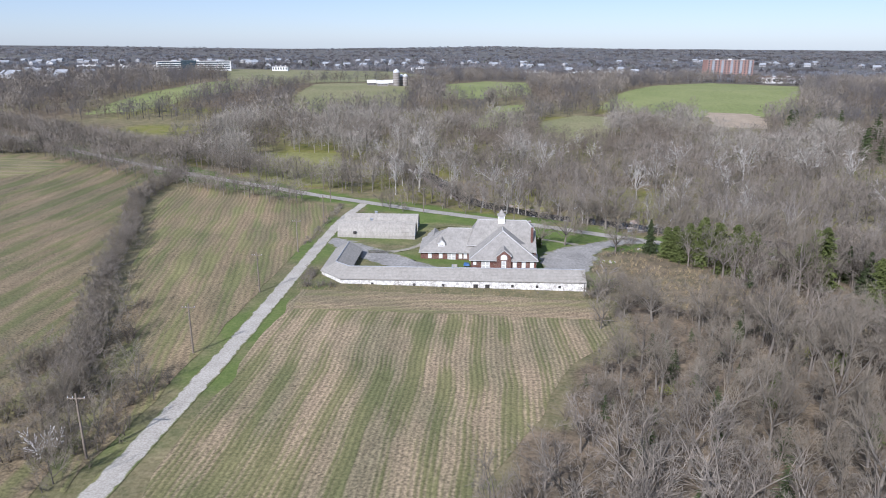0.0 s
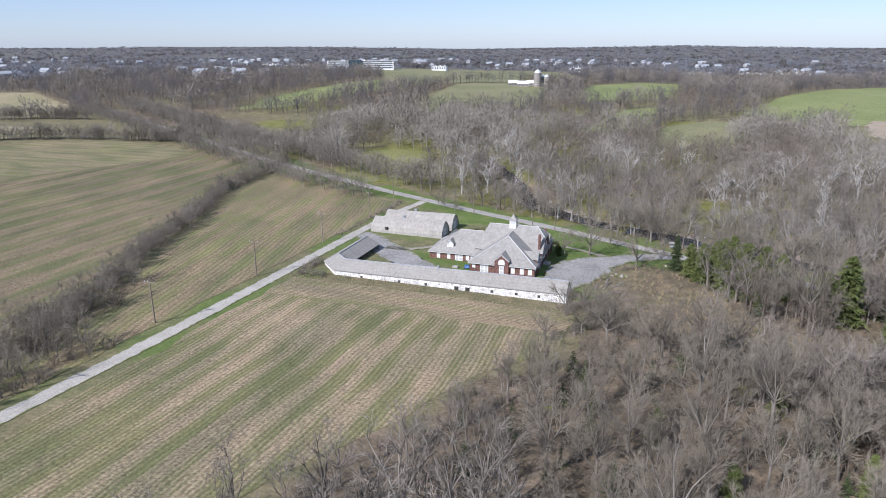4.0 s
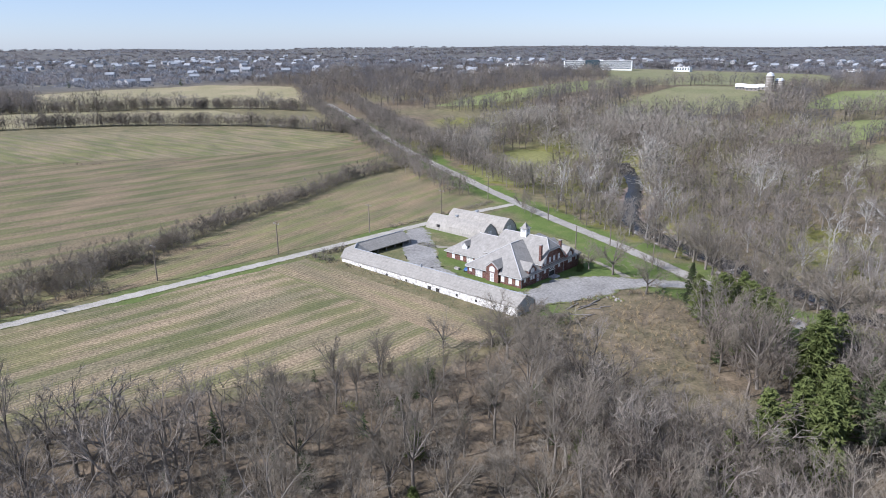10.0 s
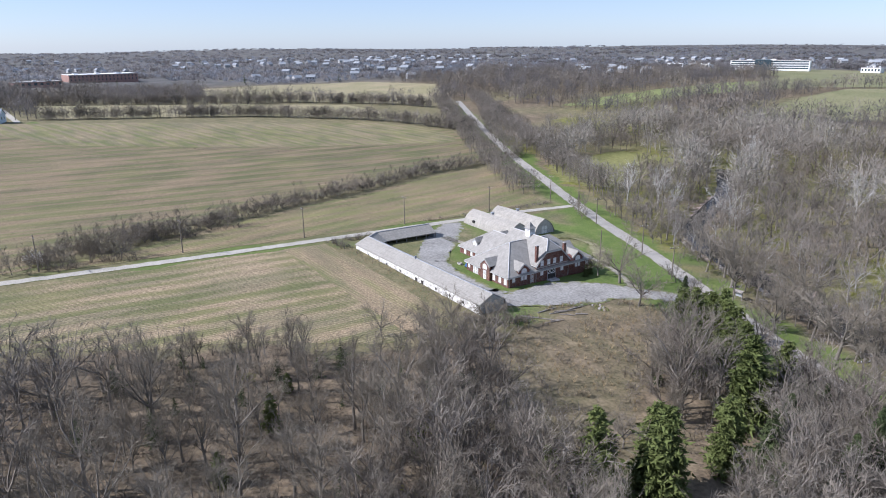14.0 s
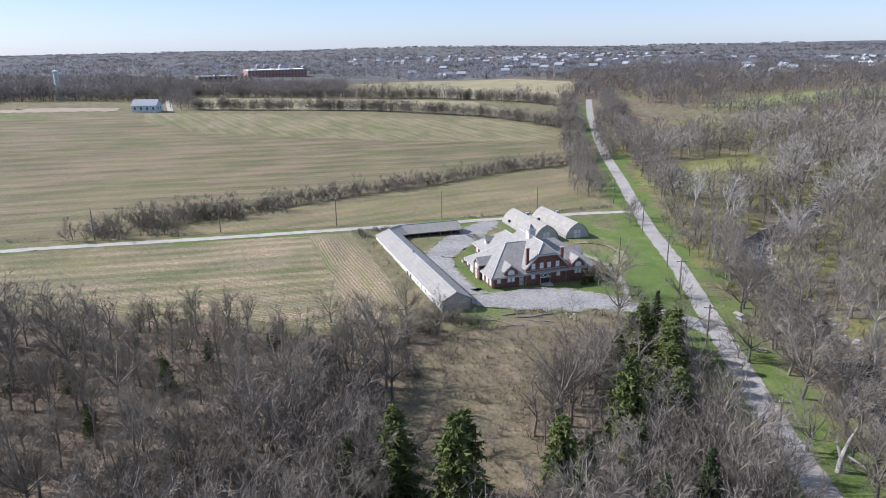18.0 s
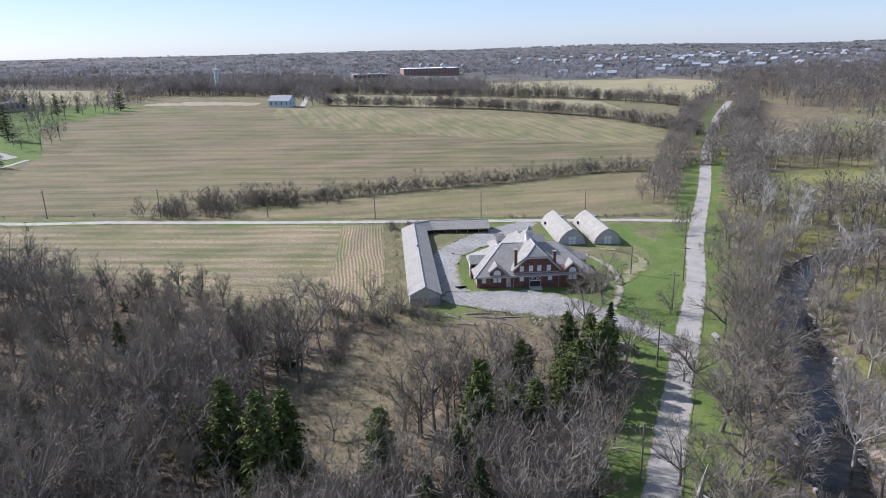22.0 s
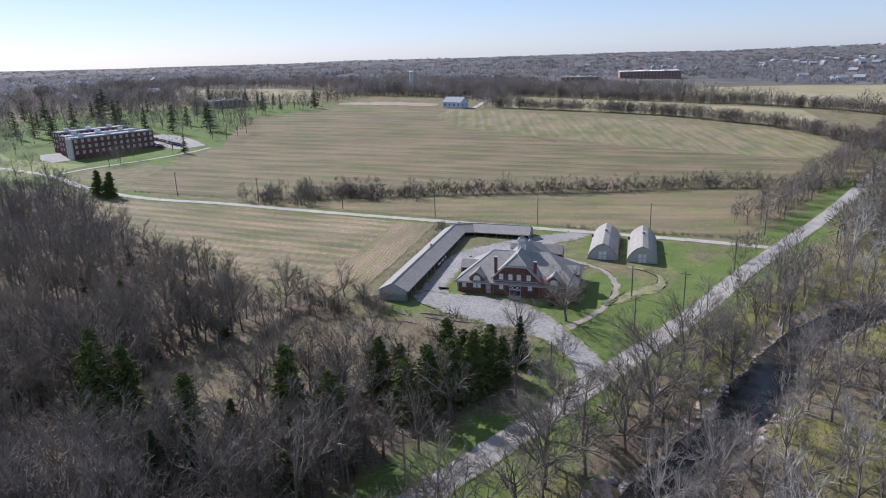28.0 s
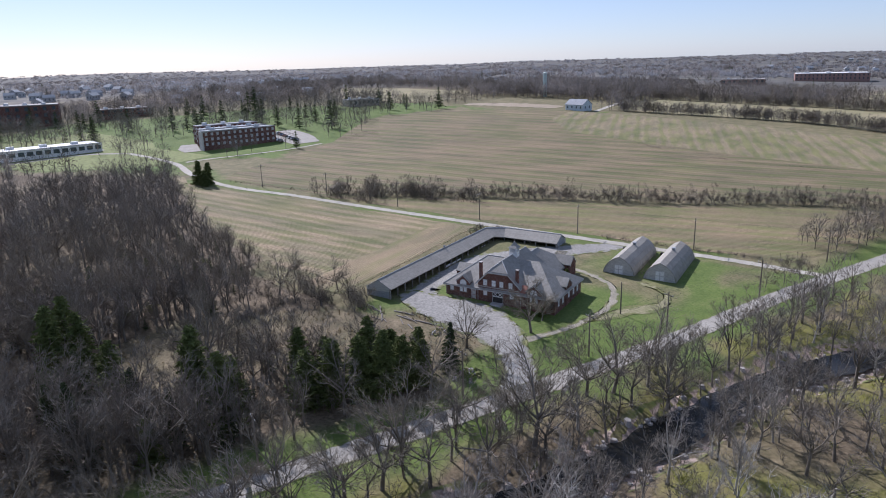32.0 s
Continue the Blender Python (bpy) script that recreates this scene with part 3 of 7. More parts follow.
def strip(name, pts, width, material, label, category, lift=0.06, ragged=0.25, gap=1.6, level=False, rows=7):
    """A band of ground cover along a line; pts may carry a width of their own."""
    line = smooth_line([(*p, width) if len(p) == 2 else p for p in pts], gap)
    d = np.gradient(line[:, :2], axis=0)
    d /= np.hypot(d[:, 0], d[:, 1])[:, None]
    side = np.stack([-d[:, 1], d[:, 0]], 1)
    u = np.sin(np.linspace(-1, 1, rows) * 1.35) / math.sin(1.35)
    rag = ragged * (np.stack([wobble(line[:, 0], line[:, 1], 3, 20), wobble(line[:, 0], line[:, 1], 3, 21)], 1) - 0.5)
    half = line[:, 2, None] / 2 * np.ones((1, rows))
    half[:, 0] += rag[:, 0]
    half[:, -1] += rag[:, 1]
    xy = line[:, None, :2] + side[:, None, :] * (half * u)[..., None]
    z = land(xy[..., 0], xy[..., 1]) + lift
    if level:
        z = np.repeat(np.min(land(line[:, None, 0], line[:, None, 1]), axis=1)[:, None], rows, 1) + lift
    v = np.concatenate([xy, z[..., None]], -1).reshape(-1, 3) * U
    mesh = triangles(name, v, grid_tris(len(line), rows), material, True)
    ends = np.minimum(np.arange(len(line)), np.arange(len(line))[::-1]) * gap
    rim = np.minimum((1 - np.abs(u))[None] * half, ends[:, None]) * U
    mesh.attributes.new("rim", "FLOAT", "POINT").data.foreach_set("value", np.clip(rim, 0, 3).astype(np.float32).ravel())
    return tagged(new(name, mesh), label, category, kind="structure")


def sheet(name, west, east, y0, y1, material, label, lift=0.07, nu=40, gap=2.4):
    """A field between two borders, each given as places (y, x)."""
    ys = np.arange(y0, y1 + gap / 2, gap)
    a, b = np.interp(ys, *zip(*west)), np.interp(ys, *zip(*east))
    a, b = a + 1.6 * (wobble(ys, ys * 0, 6, 30) - 0.5), b + 1.6 * (wobble(ys, ys * 0, 6, 31) - 0.5)
    x = a[:, None] + (b - a)[:, None] * np.linspace(0, 1, nu)
    y = np.repeat(ys[:, None], nu, 1) + 1.2 * (wobble(x, 0 * x, 7, 32) - 0.5)
    z = land(x, y) + lift
    return tagged(new(name, triangles(name, np.stack([x, y, z], -1).reshape(-1, 3) * U, grid_tris(len(ys), nu), material, True)), label, "field", kind="structure")


sheet("field", [(-8, -37), (142, -37)], [(y, x - 3) for x, y in WOOD_EDGE], -6, 140, STUBBLE, "harvested corn field with tan stubble and green weeds in rows", nu=34)
sheet("headland", [(126, -35.5), (142, -35.5)], [(126, 26), (134, 29), (142, 27)], 128, 140.4, HEADLAND, "turned headland rows beside the shed", 0.1, 30)
sheet("field", [(64, -46), (88, -54), (114, -65), (152, -80), (192, -95), (226, -109), (262, -114)], [(64, -45.5), (205, -45.5), (230, -47), (247, -80), (262, -107)], 66, 261, STUBBLE_STRIP, "narrow stubble field between the gravel lane and a hedge", nu=30)
sheet("field", [(-40, -230), (-5, -284), (64, -311), (106, -305), (203, -279), (268, -249), (296, -200)], [(-40, -222), (-8, -150), (0, -100), (6, -68), (14, -50), (70, -49), (86, -61), (114, -73), (152, -90), (192, -105), (226, -119), (262, -126), (288, -138), (296, -170)], -38, 295, STUBBLE_WEST, "broad harvested field with tan and green drilled rows", nu=90, gap=3)
sheet("field", [(70, -309), (106, -304), (203, -278), (268, -248), (290, -215)], [(70, -270), (100, -225), (150, -206), (200, -192), (240, -182), (280, -170), (290, -190)], 72, 288, STUBBLE_CROSS, "upper field with pale cross rows above a terrace", 0.11, 40, 3)


def meadow(poly, material, label, lift=0.1, gap=2.6):
    """A field that fills a polygon of the plan, with uneven edges."""
    px, py = np.array(poly).T
    xs, ys = np.arange(px.min(), px.max() + gap, gap), np.arange(py.min(), py.max() + gap, gap)
    x, y = np.meshgrid(xs, ys, indexing="ij")
    tri = grid_tris(len(xs), len(ys))
    cx, cy = x.ravel()[tri].mean(1), y.ravel()[tri].mean(1)
    tri = tri[inside(cx + 3 * (wobble(cx, cy, 7, 33) - 0.5), cy + 3 * (wobble(cx, cy, 7, 34) - 0.5), poly)]
    used, tri = np.unique(tri, return_inverse=True)
    v = np.stack([x, y, land(x, y) + lift], -1).reshape(-1, 3)[used] * U
    return tagged(new("field", triangles("field", v, tri.reshape(-1, 3), material, True)), label, "field", kind="structure")


meadow(CLEAR["meadow"], PASTURE, "bright green meadow beyond the woods")
meadow(CLEAR["pasture"], PASTURE, "bright green pasture on the far hill")
meadow(CLEAR["paddock"], PASTURE, "narrow green paddock between bare woods")
meadow(CLEAR["slope"], PASTURE, "long green slope among far woods")
meadow(CLEAR["farm_hill"], HILL_GRASS, "olive green hillside below the far farm")
meadow(CLEAR["glade"], MOSSY, "small yellow-green glade in the woods")
meadow(CLEAR["verge"], HILL_GRASS, "rough grass beside a lane in the woods")
meadow(CLEAR["far_west"], DRY_GRASS, "far tan field behind hedgerows", 0.12, 4)
meadow(CLEAR["plain"], DRY_GRASS, "dull olive field beyond the hospital grounds", 0.12, 4)
meadow(CLEAR["office"], HILL_GRASS, "pale lawn round the far office", 0.12, 5)
sheet("field", [(100, -424), (224, -402), (300, -345)], [(100, -330), (212, -310), (284, -255), (300, -290)], 102, 300, DRY_GRASS, "tan fallow strip between two hedgerows", 0.1, 20, 8)

sheet("lawn", [(-200, -130), (-112, -112), (-92, -98), (-40, -92)], [(-200, -28), (-138, -20), (-80, -28), (-40, -56)], -200, -42, PASTURE, "bright green hospital lawn under park trees", 0.05, 24, 5)
# a headland of turned rows along the sheds, and the bare strip beside it
strip("lane", LANE, 3.5, GRAVEL, "pale gravel farm lane between grass verges", "lane", 0.07)
strip("road", ROAD, 4.9, ASPHALT, "narrow pale grey country road with worn edges", "road", 0.08, 0.2)
strip("driveway", [(-40.5, 186, 7), (-33, 178.5, 8.5), (-26, 171.5, 10), (-18, 164, 9.5), (-9, 157.3, 8.5), (3, 155.3, 6.6), (16, 155.5, 6.6), (22, 158, 9)], 5, YARD, "worn gravel drive curving round the farmyard", "driveway", 0.06, 1.4, rows=13)
strip("yard", [(20, 153, 5), (22.5, 158, 9.5), (24, 165, 13), (25.5, 172, 15), (29, 180, 11.5), (35, 186.5, 7.5), (41, 191, 6.5), (49, 195, 8)], 8, YARD, "bare gravel yard in front of the brick house", "yard", 0.08, 2.2, rows=17)
strip("track", [(31, 187, 2.6), (22, 192, 2.2), (12, 195.5, 2.2), (2, 196, 2.2), (-7, 193, 2.2), (-12, 186.5, 2.2), (-15, 180, 2.4), (-20, 174.5, 2.6), (-27, 173, 3)], 2.4, TRACK, "narrow gravel track round the lawn", "track", 0.06, 0.9)
strip("track", [(16, 194, 2), (12, 197, 3.2), (7, 200, 4.5), (3, 203.8, 5), (-2, 206.5, 3), (-8, 205, 1.8), (-13, 198, 1.6)], 4, WORN_LAWN, "bare worn patch in the lawn", "bare patch", 0.06, 2.5)
strip("creek_bank", [(x, y, 13.5 + 3 * math.sin(x)) for x, y in CREEK[1:]], 13, BANK, "pinkish gravel bank along the creek", "creek bank", 0.05, 2.5, rows=11)
strip("creek", [(x, y, 7.0 + 0.9 * math.sin(0.7 * x)) for x, y in CREEK], 6, WATER, "dark shallow creek with small riffles", "creek", 0.45, 1.5, level=True)
strip("track", [(-80, -90), (-66, -110), (-30, -118)], 4, ASPHALT, "hospital access road", "road", 0.1, 0.2)
strip("track", [(-314, 86), (-350, 84), (-394, 82)], 4, GRAVEL, "pale gravel drive behind the metal barn", "track", 0.12, 0.3)
strip("bare_ground", [(-322, -20, 16), (-330, 20, 26), (-330, 55, 20)], 20, EARTH, "disturbed brown earth beside the barn", "bare ground", 0.14, 6, gap=3)
strip("path", [(-72, -36), (-86, -32), (-105, -23), (-125, -14), (-142, -10)], 2.6, GRAVEL, "pale path along the edge of the field", "path", 0.12, 0.4)
strip("car_park", [(-114, -84, 9), (-104, -72, 11), (-97, -60, 9)], 10, ASPHALT, "small paved yard at the end of the hospital", "car park", 0.15, 1, gap=3)
strip("car_park", [(-168, -68, 20), (-154, -42, 22), (-141, -20, 15)], 14, ASPHALT, "grey car park beside the brick hospital", "car park", 0.14, 1, gap=3)
strip("car_park", [(-28, -132, 14), (-56, -127, 14), (-84, -118, 10)], 14, ASPHALT, "grey car park in front of a low white building", "car park", 0.14, 1, gap=3)
strip("bare_ground", [(168, 432, 30), (176, 468, 38), (184, 500, 30)], 30, EARTH, "muddy building lot among the woods", "bare ground", 0.12, 8, gap=5)

# ---- trees ----
class Twigs:
    """Collects tubes and single twigs of one tree, in metres."""

    def __init__(self):
        self.v, self.t = [], []

    def tube(self, path, radii, sides):
        n = len(self.v)
        for i, p in enumerate(path):
            d = (path[min(i + 1, len(path) - 1)] - path[max(i - 1, 0)]).normalized()
            a = d.orthogonal().normalized()
            b = d.cross(a)
            for k in range(sides):
                w = 2 * math.pi * k / sides
                self.v.append(tuple(p + radii[i] * (math.cos(w) * a + math.sin(w) * b)))
        for i in range(len(path) - 1):
            for k in range(sides):
                p, q = n + i * sides + k, n + i * sides + (k + 1) % sides
                self.t += [(p, q, q + sides), (p, q + sides, p + sides)]

    def twig(self, p, q, width, rng):
        n = len(self.v)
        side = (q - p).cross(Vector((rng.uniform(-1, 1), rng.uniform(-1, 1), rng.uniform(-1, 1)))).normalized() * width / 2
        self.v += [tuple(p - side), tuple(p + side), tuple(q)]
        self.t.append((n, n + 1, n + 2))

    def arrays(self):
        return np.array(self.v, np.float32), np.array(self.t, np.int32)


def turned(d, angle, spin):
    a = d.orthogonal().normalized()
    a = Matrix.Rotation(spin, 3, d) @ a
    return (math.cos(angle) * d + math.sin(angle) * a).normalized()


def limb(out, rng, p, d, length, r0, r1, sides, segs, rise=0.1, bend=0.25):
    """One bent branch; returns its points."""
    pts, step_len = [p], length / segs
    for _ in range(segs):
        d = (d + Vector((rng.uniform(-bend, bend), rng.uniform(-bend, bend), rng.uniform(-bend, bend) + rise))).normalized()
        pts.append(pts[-1] + d * step_len)
    out.tube(pts, [r0 + (r1 - r0) * i / segs for i in range(segs + 1)], sides)
    return pts


def bare_tree(seed, h, spread, fork, limbs, branches, subs, twigs, twig_len, twig_w, sides=6, lean=0.09, thin=False, girth=0.0135):
    """A leafless tree: trunk with limbs, and a crown of branches and twigs."""
    rng = random.Random(seed)
    trunk, crown = Twigs(), Twigs()
    r = girth * h * rng.uniform(0.85, 1.15)
    d = Vector((rng.uniform(-lean, lean), rng.uniform(-lean, lean), 1)).normalized()
    stem = limb(trunk, rng, Vector((0, 0, -0.3)), d, fork * h, r * 1.25, r * 0.8, sides, 3, 0.1, 0.07)
    spin = rng.uniform(0, 6.28)
    for i in range(limbs):
        low = i >= limbs - 2
        start = stem[-1] if not low else stem[2] + (stem[3] - stem[2]) * rng.uniform(0, 0.7)
        leader = i == 0
        a = rng.uniform(0.05, 0.2) if leader else rng.uniform(0.3, 0.85) * spread + (0.3 if low else 0)
        ld = turned((stem[-1] - stem[-2]).normalized(), a, spin + i * 2.4 + rng.uniform(-0.4, 0.4))
        length = h * (1 - fork) * (rng.uniform(0.8, 1.0) if leader else rng.uniform(0.6, 0.9)) * (0.7 if low else 1)
        pts = limb(trunk, rng, start, ld, length, r * (0.62 if not low else 0.4), r * 0.1, max(3, sides - 2), 4, 0.045, 0.24)
        for j in range(branches):
            f = rng.uniform(0.2, 1.0)
            k = min(3, int(f * 4))
            bp = pts[k] + (pts[k + 1] - pts[k]) * (f * 4 - k)
            bd = turned((pts[k + 1] - pts[k]).normalized(), rng.uniform(0.4, 0.95), rng.uniform(0, 6.28))
            bl = length * rng.uniform(0.28, 0.5) * (1.15 - 0.5 * f)
            if thin:
                bm_ = bp + bd * bl * 0.5
                bpts = [bp, bm_, bm_ + (bd + Vector((0, 0, 0.3))).normalized() * bl * 0.5]
                crown.twig(bpts[0], bpts[2], r * 0.5, rng)
            else:
                bpts = limb(crown, rng, bp, bd, bl, r * 0.25 * (1.2 - 0.6 * f), r * 0.05, 3, 2, 0.1, 0.2)
            for s in range(subs):
                g = rng.uniform(0.15, 1.0)
                q = bpts[0] + (bpts[1] - bpts[0]) * (2 * g) if g < 0.5 else bpts[1] + (bpts[2] - bpts[1]) * (2 * g - 1)
                sd = turned((bpts[2] - bpts[0]).normalized(), rng.uniform(0.3, 0.9), rng.uniform(0, 6.28))
                sd = (sd + Vector((0, 0, 0.1))).normalized()
                sl = bl * rng.uniform(0.3, 0.6)
                e = q + sd * sl
                crown.twig(q, e, r * 0.09 + twig_w * 0.6, rng)
                for w in range(twigs):
                    u = q + sd * sl * rng.uniform(0.1, 1.0)
                    td = turned(sd, rng.uniform(0.25, 0.85), rng.uniform(0, 6.28))
                    crown.twig(u, u + (td + Vector((0, 0, 0.06))).normalized() * twig_len * rng.uniform(0.6, 1.3), twig_w, rng)
    return trunk, crown


def conifer(seed, h, width, rows=24, arms=9, sprays=6, base=0.06, point=0.8):
    """An evergreen: a straight trunk and whorls of drooping sprays."""
    rng = random.Random(seed)
    trunk, crown = Twigs(), Twigs()
    trunk.tube([Vector((0, 0, -0.3)), Vector((0.05, 0, h * 0.5)), Vector((0, 0.05, h * 0.97))], [0.02 * h, 0.012 * h, 0.002 * h], 6)
    for i in range(rows):
        f = i / rows
        z = h * (base + (0.98 - base) * f)
        reach = width / 2 * ((1 - f) ** point) * rng.uniform(0.7, 1.15) + 0.15
        for k in range(arms):
            t = rng.uniform(0, 6.28)
            e = reach * rng.uniform(0.65, 1.15)
            p = Vector((0, 0, z + rng.uniform(-0.2, 0.2)))
            tip = p + Vector((e * math.cos(t), e * math.sin(t), rng.uniform(-0.28, 0.12) * e))
            crown.twig(p, tip, 0.15 + 0.14 * e, rng)
            for _ in range(sprays):
                q = p + (tip - p) * rng.uniform(0.25, 1.0)
                o = Vector((rng.uniform(-1, 1), rng.uniform(-1, 1), rng.uniform(-0.75, 0.45)))
                crown.twig(q, q + o * 0.55 * (0.6 + 0.3 * e), 0.6 * (0.30 + 0.08 * e), rng)
    return trunk, crown


def shrub(seed, h, stems=7, subs=4, twigs=3, w=0.045, leaf=0):
    rng = random.Random(seed)
    out, leaves = Twigs(), Twigs()
    for i in range(stems):
        t = rng.uniform(0, 6.28)
        d = Vector((math.cos(t) * rng.uniform(0.1, 0.75), math.sin(t) * rng.uniform(0.1, 0.75), 1)).normalized()
        p = Vector((rng.uniform(-0.3, 0.3) * h * 0.4, rng.uniform(-0.3, 0.3) * h * 0.4, -0.05))
        e = p + d * h * rng.uniform(0.6, 1.0)
        out.twig(p, e, w * 1.6, rng)
        for s in range(subs):
            q = p + (e - p) * rng.uniform(0.25, 1)
            sd = turned(d, rng.uniform(0.4, 1.0), rng.uniform(0, 6.28))
            se = q + sd * h * rng.uniform(0.2, 0.45)
            out.twig(q, se, w, rng)
            for _ in range(twigs):
                u = q + (se - q) * rng.uniform(0.2, 1)
                out.twig(u, u + turned(sd, rng.uniform(0.3, 0.9), rng.uniform(0, 6.28)) * h * 0.16, w * 0.7, rng)
            for _ in range(leaf):
                u = q + (se - q) * rng.uniform(0.2, 1.1)
                o = Vector((rng.uniform(-1, 1), rng.uniform(-1, 1), rng.uniform(-1, 1))) * 0.13
                leaves.twig(u, u + o, 0.11, rng)
    return out, leaves


def forest(name, places, kinds, material, label, category="woodland", squash=0.2, seed=1, tall=None):
    """Many trees of a few kinds joined in one mesh; places: x, y of the plan and a size."""
    rng = np.random.RandomState(seed)
    vs, ts, n = [], [], 0
    places = np.asarray(places, float)
    z = land(places[:, 0], places[:, 1])
    for (x, y, s), h in zip(places, z):
        v, t = kinds[rng.randint(len(kinds))]
        a, sx = rng.uniform(0, 6.28), s * rng.uniform(1 - squash, 1 + squash)
        c, k = math.cos(a) * sx, math.sin(a) * sx
        w = np.empty_like(v)
        w[:, 0] = v[:, 0] * c - v[:, 1] * k + x * U
        w[:, 1] = v[:, 0] * k + v[:, 1] * c + y * U
        w[:, 2] = v[:, 2] * (s if tall is None else tall * (0.8 + 0.4 * (x * 7.3 % 1))) + h * U
        vs.append(w)
        ts.append(t + n)
        n += len(v)
    return tagged(new(name, triangles(name, np.concatenate(vs), np.concatenate(ts), material)), label, category, kind="stuff")


def joined(trunk, crown):
    v0, t0 = trunk.arrays()
    v1, t1 = crown.arrays()
    return np.concatenate([v0, v1]), np.concatenate([t0, t1 + len(v0)])


def scatter(seed, x0, y0, x1, y1, gap):
    """Jittered places on a square mesh of the plan."""
    rng = np.random.RandomState(seed)
    x, y = np.meshgrid(np.arange(x0, x1, gap), np.arange(y0, y1, gap), indexing="ij")
    return (x + rng.uniform(-0.48, 0.48, x.shape) * gap).ravel(), (y + rng.uniform(-0.48, 0.48, x.shape) * gap).ravel()


def open_ground(x, y):
    """Where no wood grows."""
    no = inside(x, y, FARM) | inside(x, y, BRUSH)
    for poly in CLEAR.values():
        no |= inside(x, y, poly)
    return no | (away(x, y, ROAD) < 6) | (away(x, y, LANE) < 6) | (away(x, y, CREEK) < 5)


def mixed_forest(x, y, size, kinds, materials, label):
    """A wood whose stands differ in bark: dark, grey and pale."""
    pick = np.clip((wobble(x, y, 26, 70) * 0.75 + 0.25 * wobble(x, y, 7, 71) - 0.28) / 0.44 * len(materials), 0, len(materials) - 1).astype(int)
    for i, m in enumerate(materials):
        k = pick == i
        if k.any():
            forest("woodland", np.stack([x[k], y[k], size[k] * (0.9 + 0.12 * i)], 1), kinds, m, label)


def model(name, trunk, crown, bark, leaf, label, category="tree", group=""):
    """The first tree of a kind, as an empty with a trunk and a crown."""
    ob = tagged(new(name), label, category, group)
    for nm, g, m in (("trunk", trunk, bark), ("crown", crown, leaf)):
        child = new(nm, triangles(nm, *g.arrays(), m))
        child.parent = ob
    return ob


def plant(kinds, places, seed, used=set()):
    """Sets trees of these kinds at places (x, y, size), the first ones being the models themselves."""
    rng = random.Random(seed)
    for x, y, s in places:
        ob = rng.choice(kinds)
        m = pose(U * x, U * y, U * float(land(x, y)) - 0.1, rng.uniform(-3, 3), rng.uniform(-3, 3), rng.uniform(0, 360)) @ Matrix.Diagonal((s, s, s * rng.uniform(0.92, 1.1), 1))
        if ob.name in used:
            copy_thing(ob, m)
        else:
            used.add(ob.name)
            ob.matrix_basis = m


rng = np.random.RandomState(11)
PALE_STAND = twig_material("pale_stand_twigs", (0.30, 0.28, 0.245), (0.52, 0.495, 0.45), True, 0.15)
PINES = [(194, 399), (186, 331), (203, 391), (210, 367), (192, 419), (182, 325), (190, 326), (198, 404), (214, 360), (205, 340), (178, 395)]
CEDARS = [(52, 180), (62, 174), (72, 166), (80, 154), (84, 145), (88, 128), (90, 119)]
TALL = [model("bare_tree", *bare_tree(100 + i, 14.5, 0.95, (0.34, 0.42, 0.28, 0.48, 0.38, 0.3)[i], 7, 10, 5, 8, 0.95, 0.027, girth=0.017), BARK, TWIG,
              "tall leafless deciduous tree with grey-brown bark", group="trees of the south wood") for i in range(6)]
SLIM = [model("bare_tree", *bare_tree(120 + i, 12.5, 0.75, 0.36, 6, 9, 5, 7, 0.9, 0.027, girth=0.016), BARK, TWIG,
              "slender leafless young tree in the wood", group="trees of the south wood") for i in range(3)]
BROAD = [model("bare_tree", *bare_tree(140 + i, 13.0, 1.2, 0.25, 8, 10, 5, 7, 0.85, 0.029, girth=0.018), BARK, TWIG,
               "broad leafless tree with a spreading crown", group="trees by the road") for i in range(3)]
SYCAMORE = [model("sycamore_tree", *bare_tree(160 + i, 16.0, 1.1, 0.34, 8, 10, 5, 6, 0.95, 0.03, girth=0.019), PALE, PALE_TWIG,
                  "leafless sycamore with pale bark beside the creek", group="trees along the creek") for i in range(3)]
SMALL = [model("bare_tree", *bare_tree(180 + i, 7.0, 1.0, 0.2, 7, 8, 4, 7, 0.65, 0.028), BARK, TWIG,
               "small leafless tree with a rounded crown", group="hedge trees") for i in range(3)]

# the south wood, nearest part: countable trees
x, y = scatter(21, -45, -10, 150, 190, 5.1)
keep = inside(x, y, SOUTH_WOOD) & (away(x, y, ROAD) > 9) & (away(x, y, LANE) > 7) & (away(x, y, CEDARS) > 3.5) & (away(x, y, WOOD_EDGE) > 3)
x, y = x[keep], y[keep]
order = np.hypot(x - 62, y - 108)
near = order < np.sort(order)[200]
size = np.interp(away(x, y, [(31, 150), (29, 124), (46, 130), (66, 118), (86, 114)]), [3, 14], [0.72, 1.0]) * np.maximum(np.interp(away(x, y, WOOD_EDGE), [3, 15], [0.55, 1.0]), np.interp(y, [55, 90], [0.95, 0.5]))
plant(TALL + SLIM, [(a, b, s) for a, b, s in zip(x[near], y[near], size[near] * rng.uniform(0.8, 1.15, near.sum()))], 5)
# trees by the road and the creek
row = [(88, 177.5), (86, 187), (82, 190), (63, 190.5), (60, 200), (70, 200), (45, 205), (42, 208.5), (62, 203), (32, 213), (41, 217), (92, 181), (99, 177), (108, 173), (118, 168), (76, 189), (33, 199.5), (17, 186.5), (-2, 224), (-10, 231), (8, 222), (-20, 235), (45, 188.5), (-28, 228), (-31, 231), (-23, 224.5), (22, 217)]
plant(BROAD, [(a, b, rng.uniform(0.95, 1.3)) for a, b in row[:16]], 6)
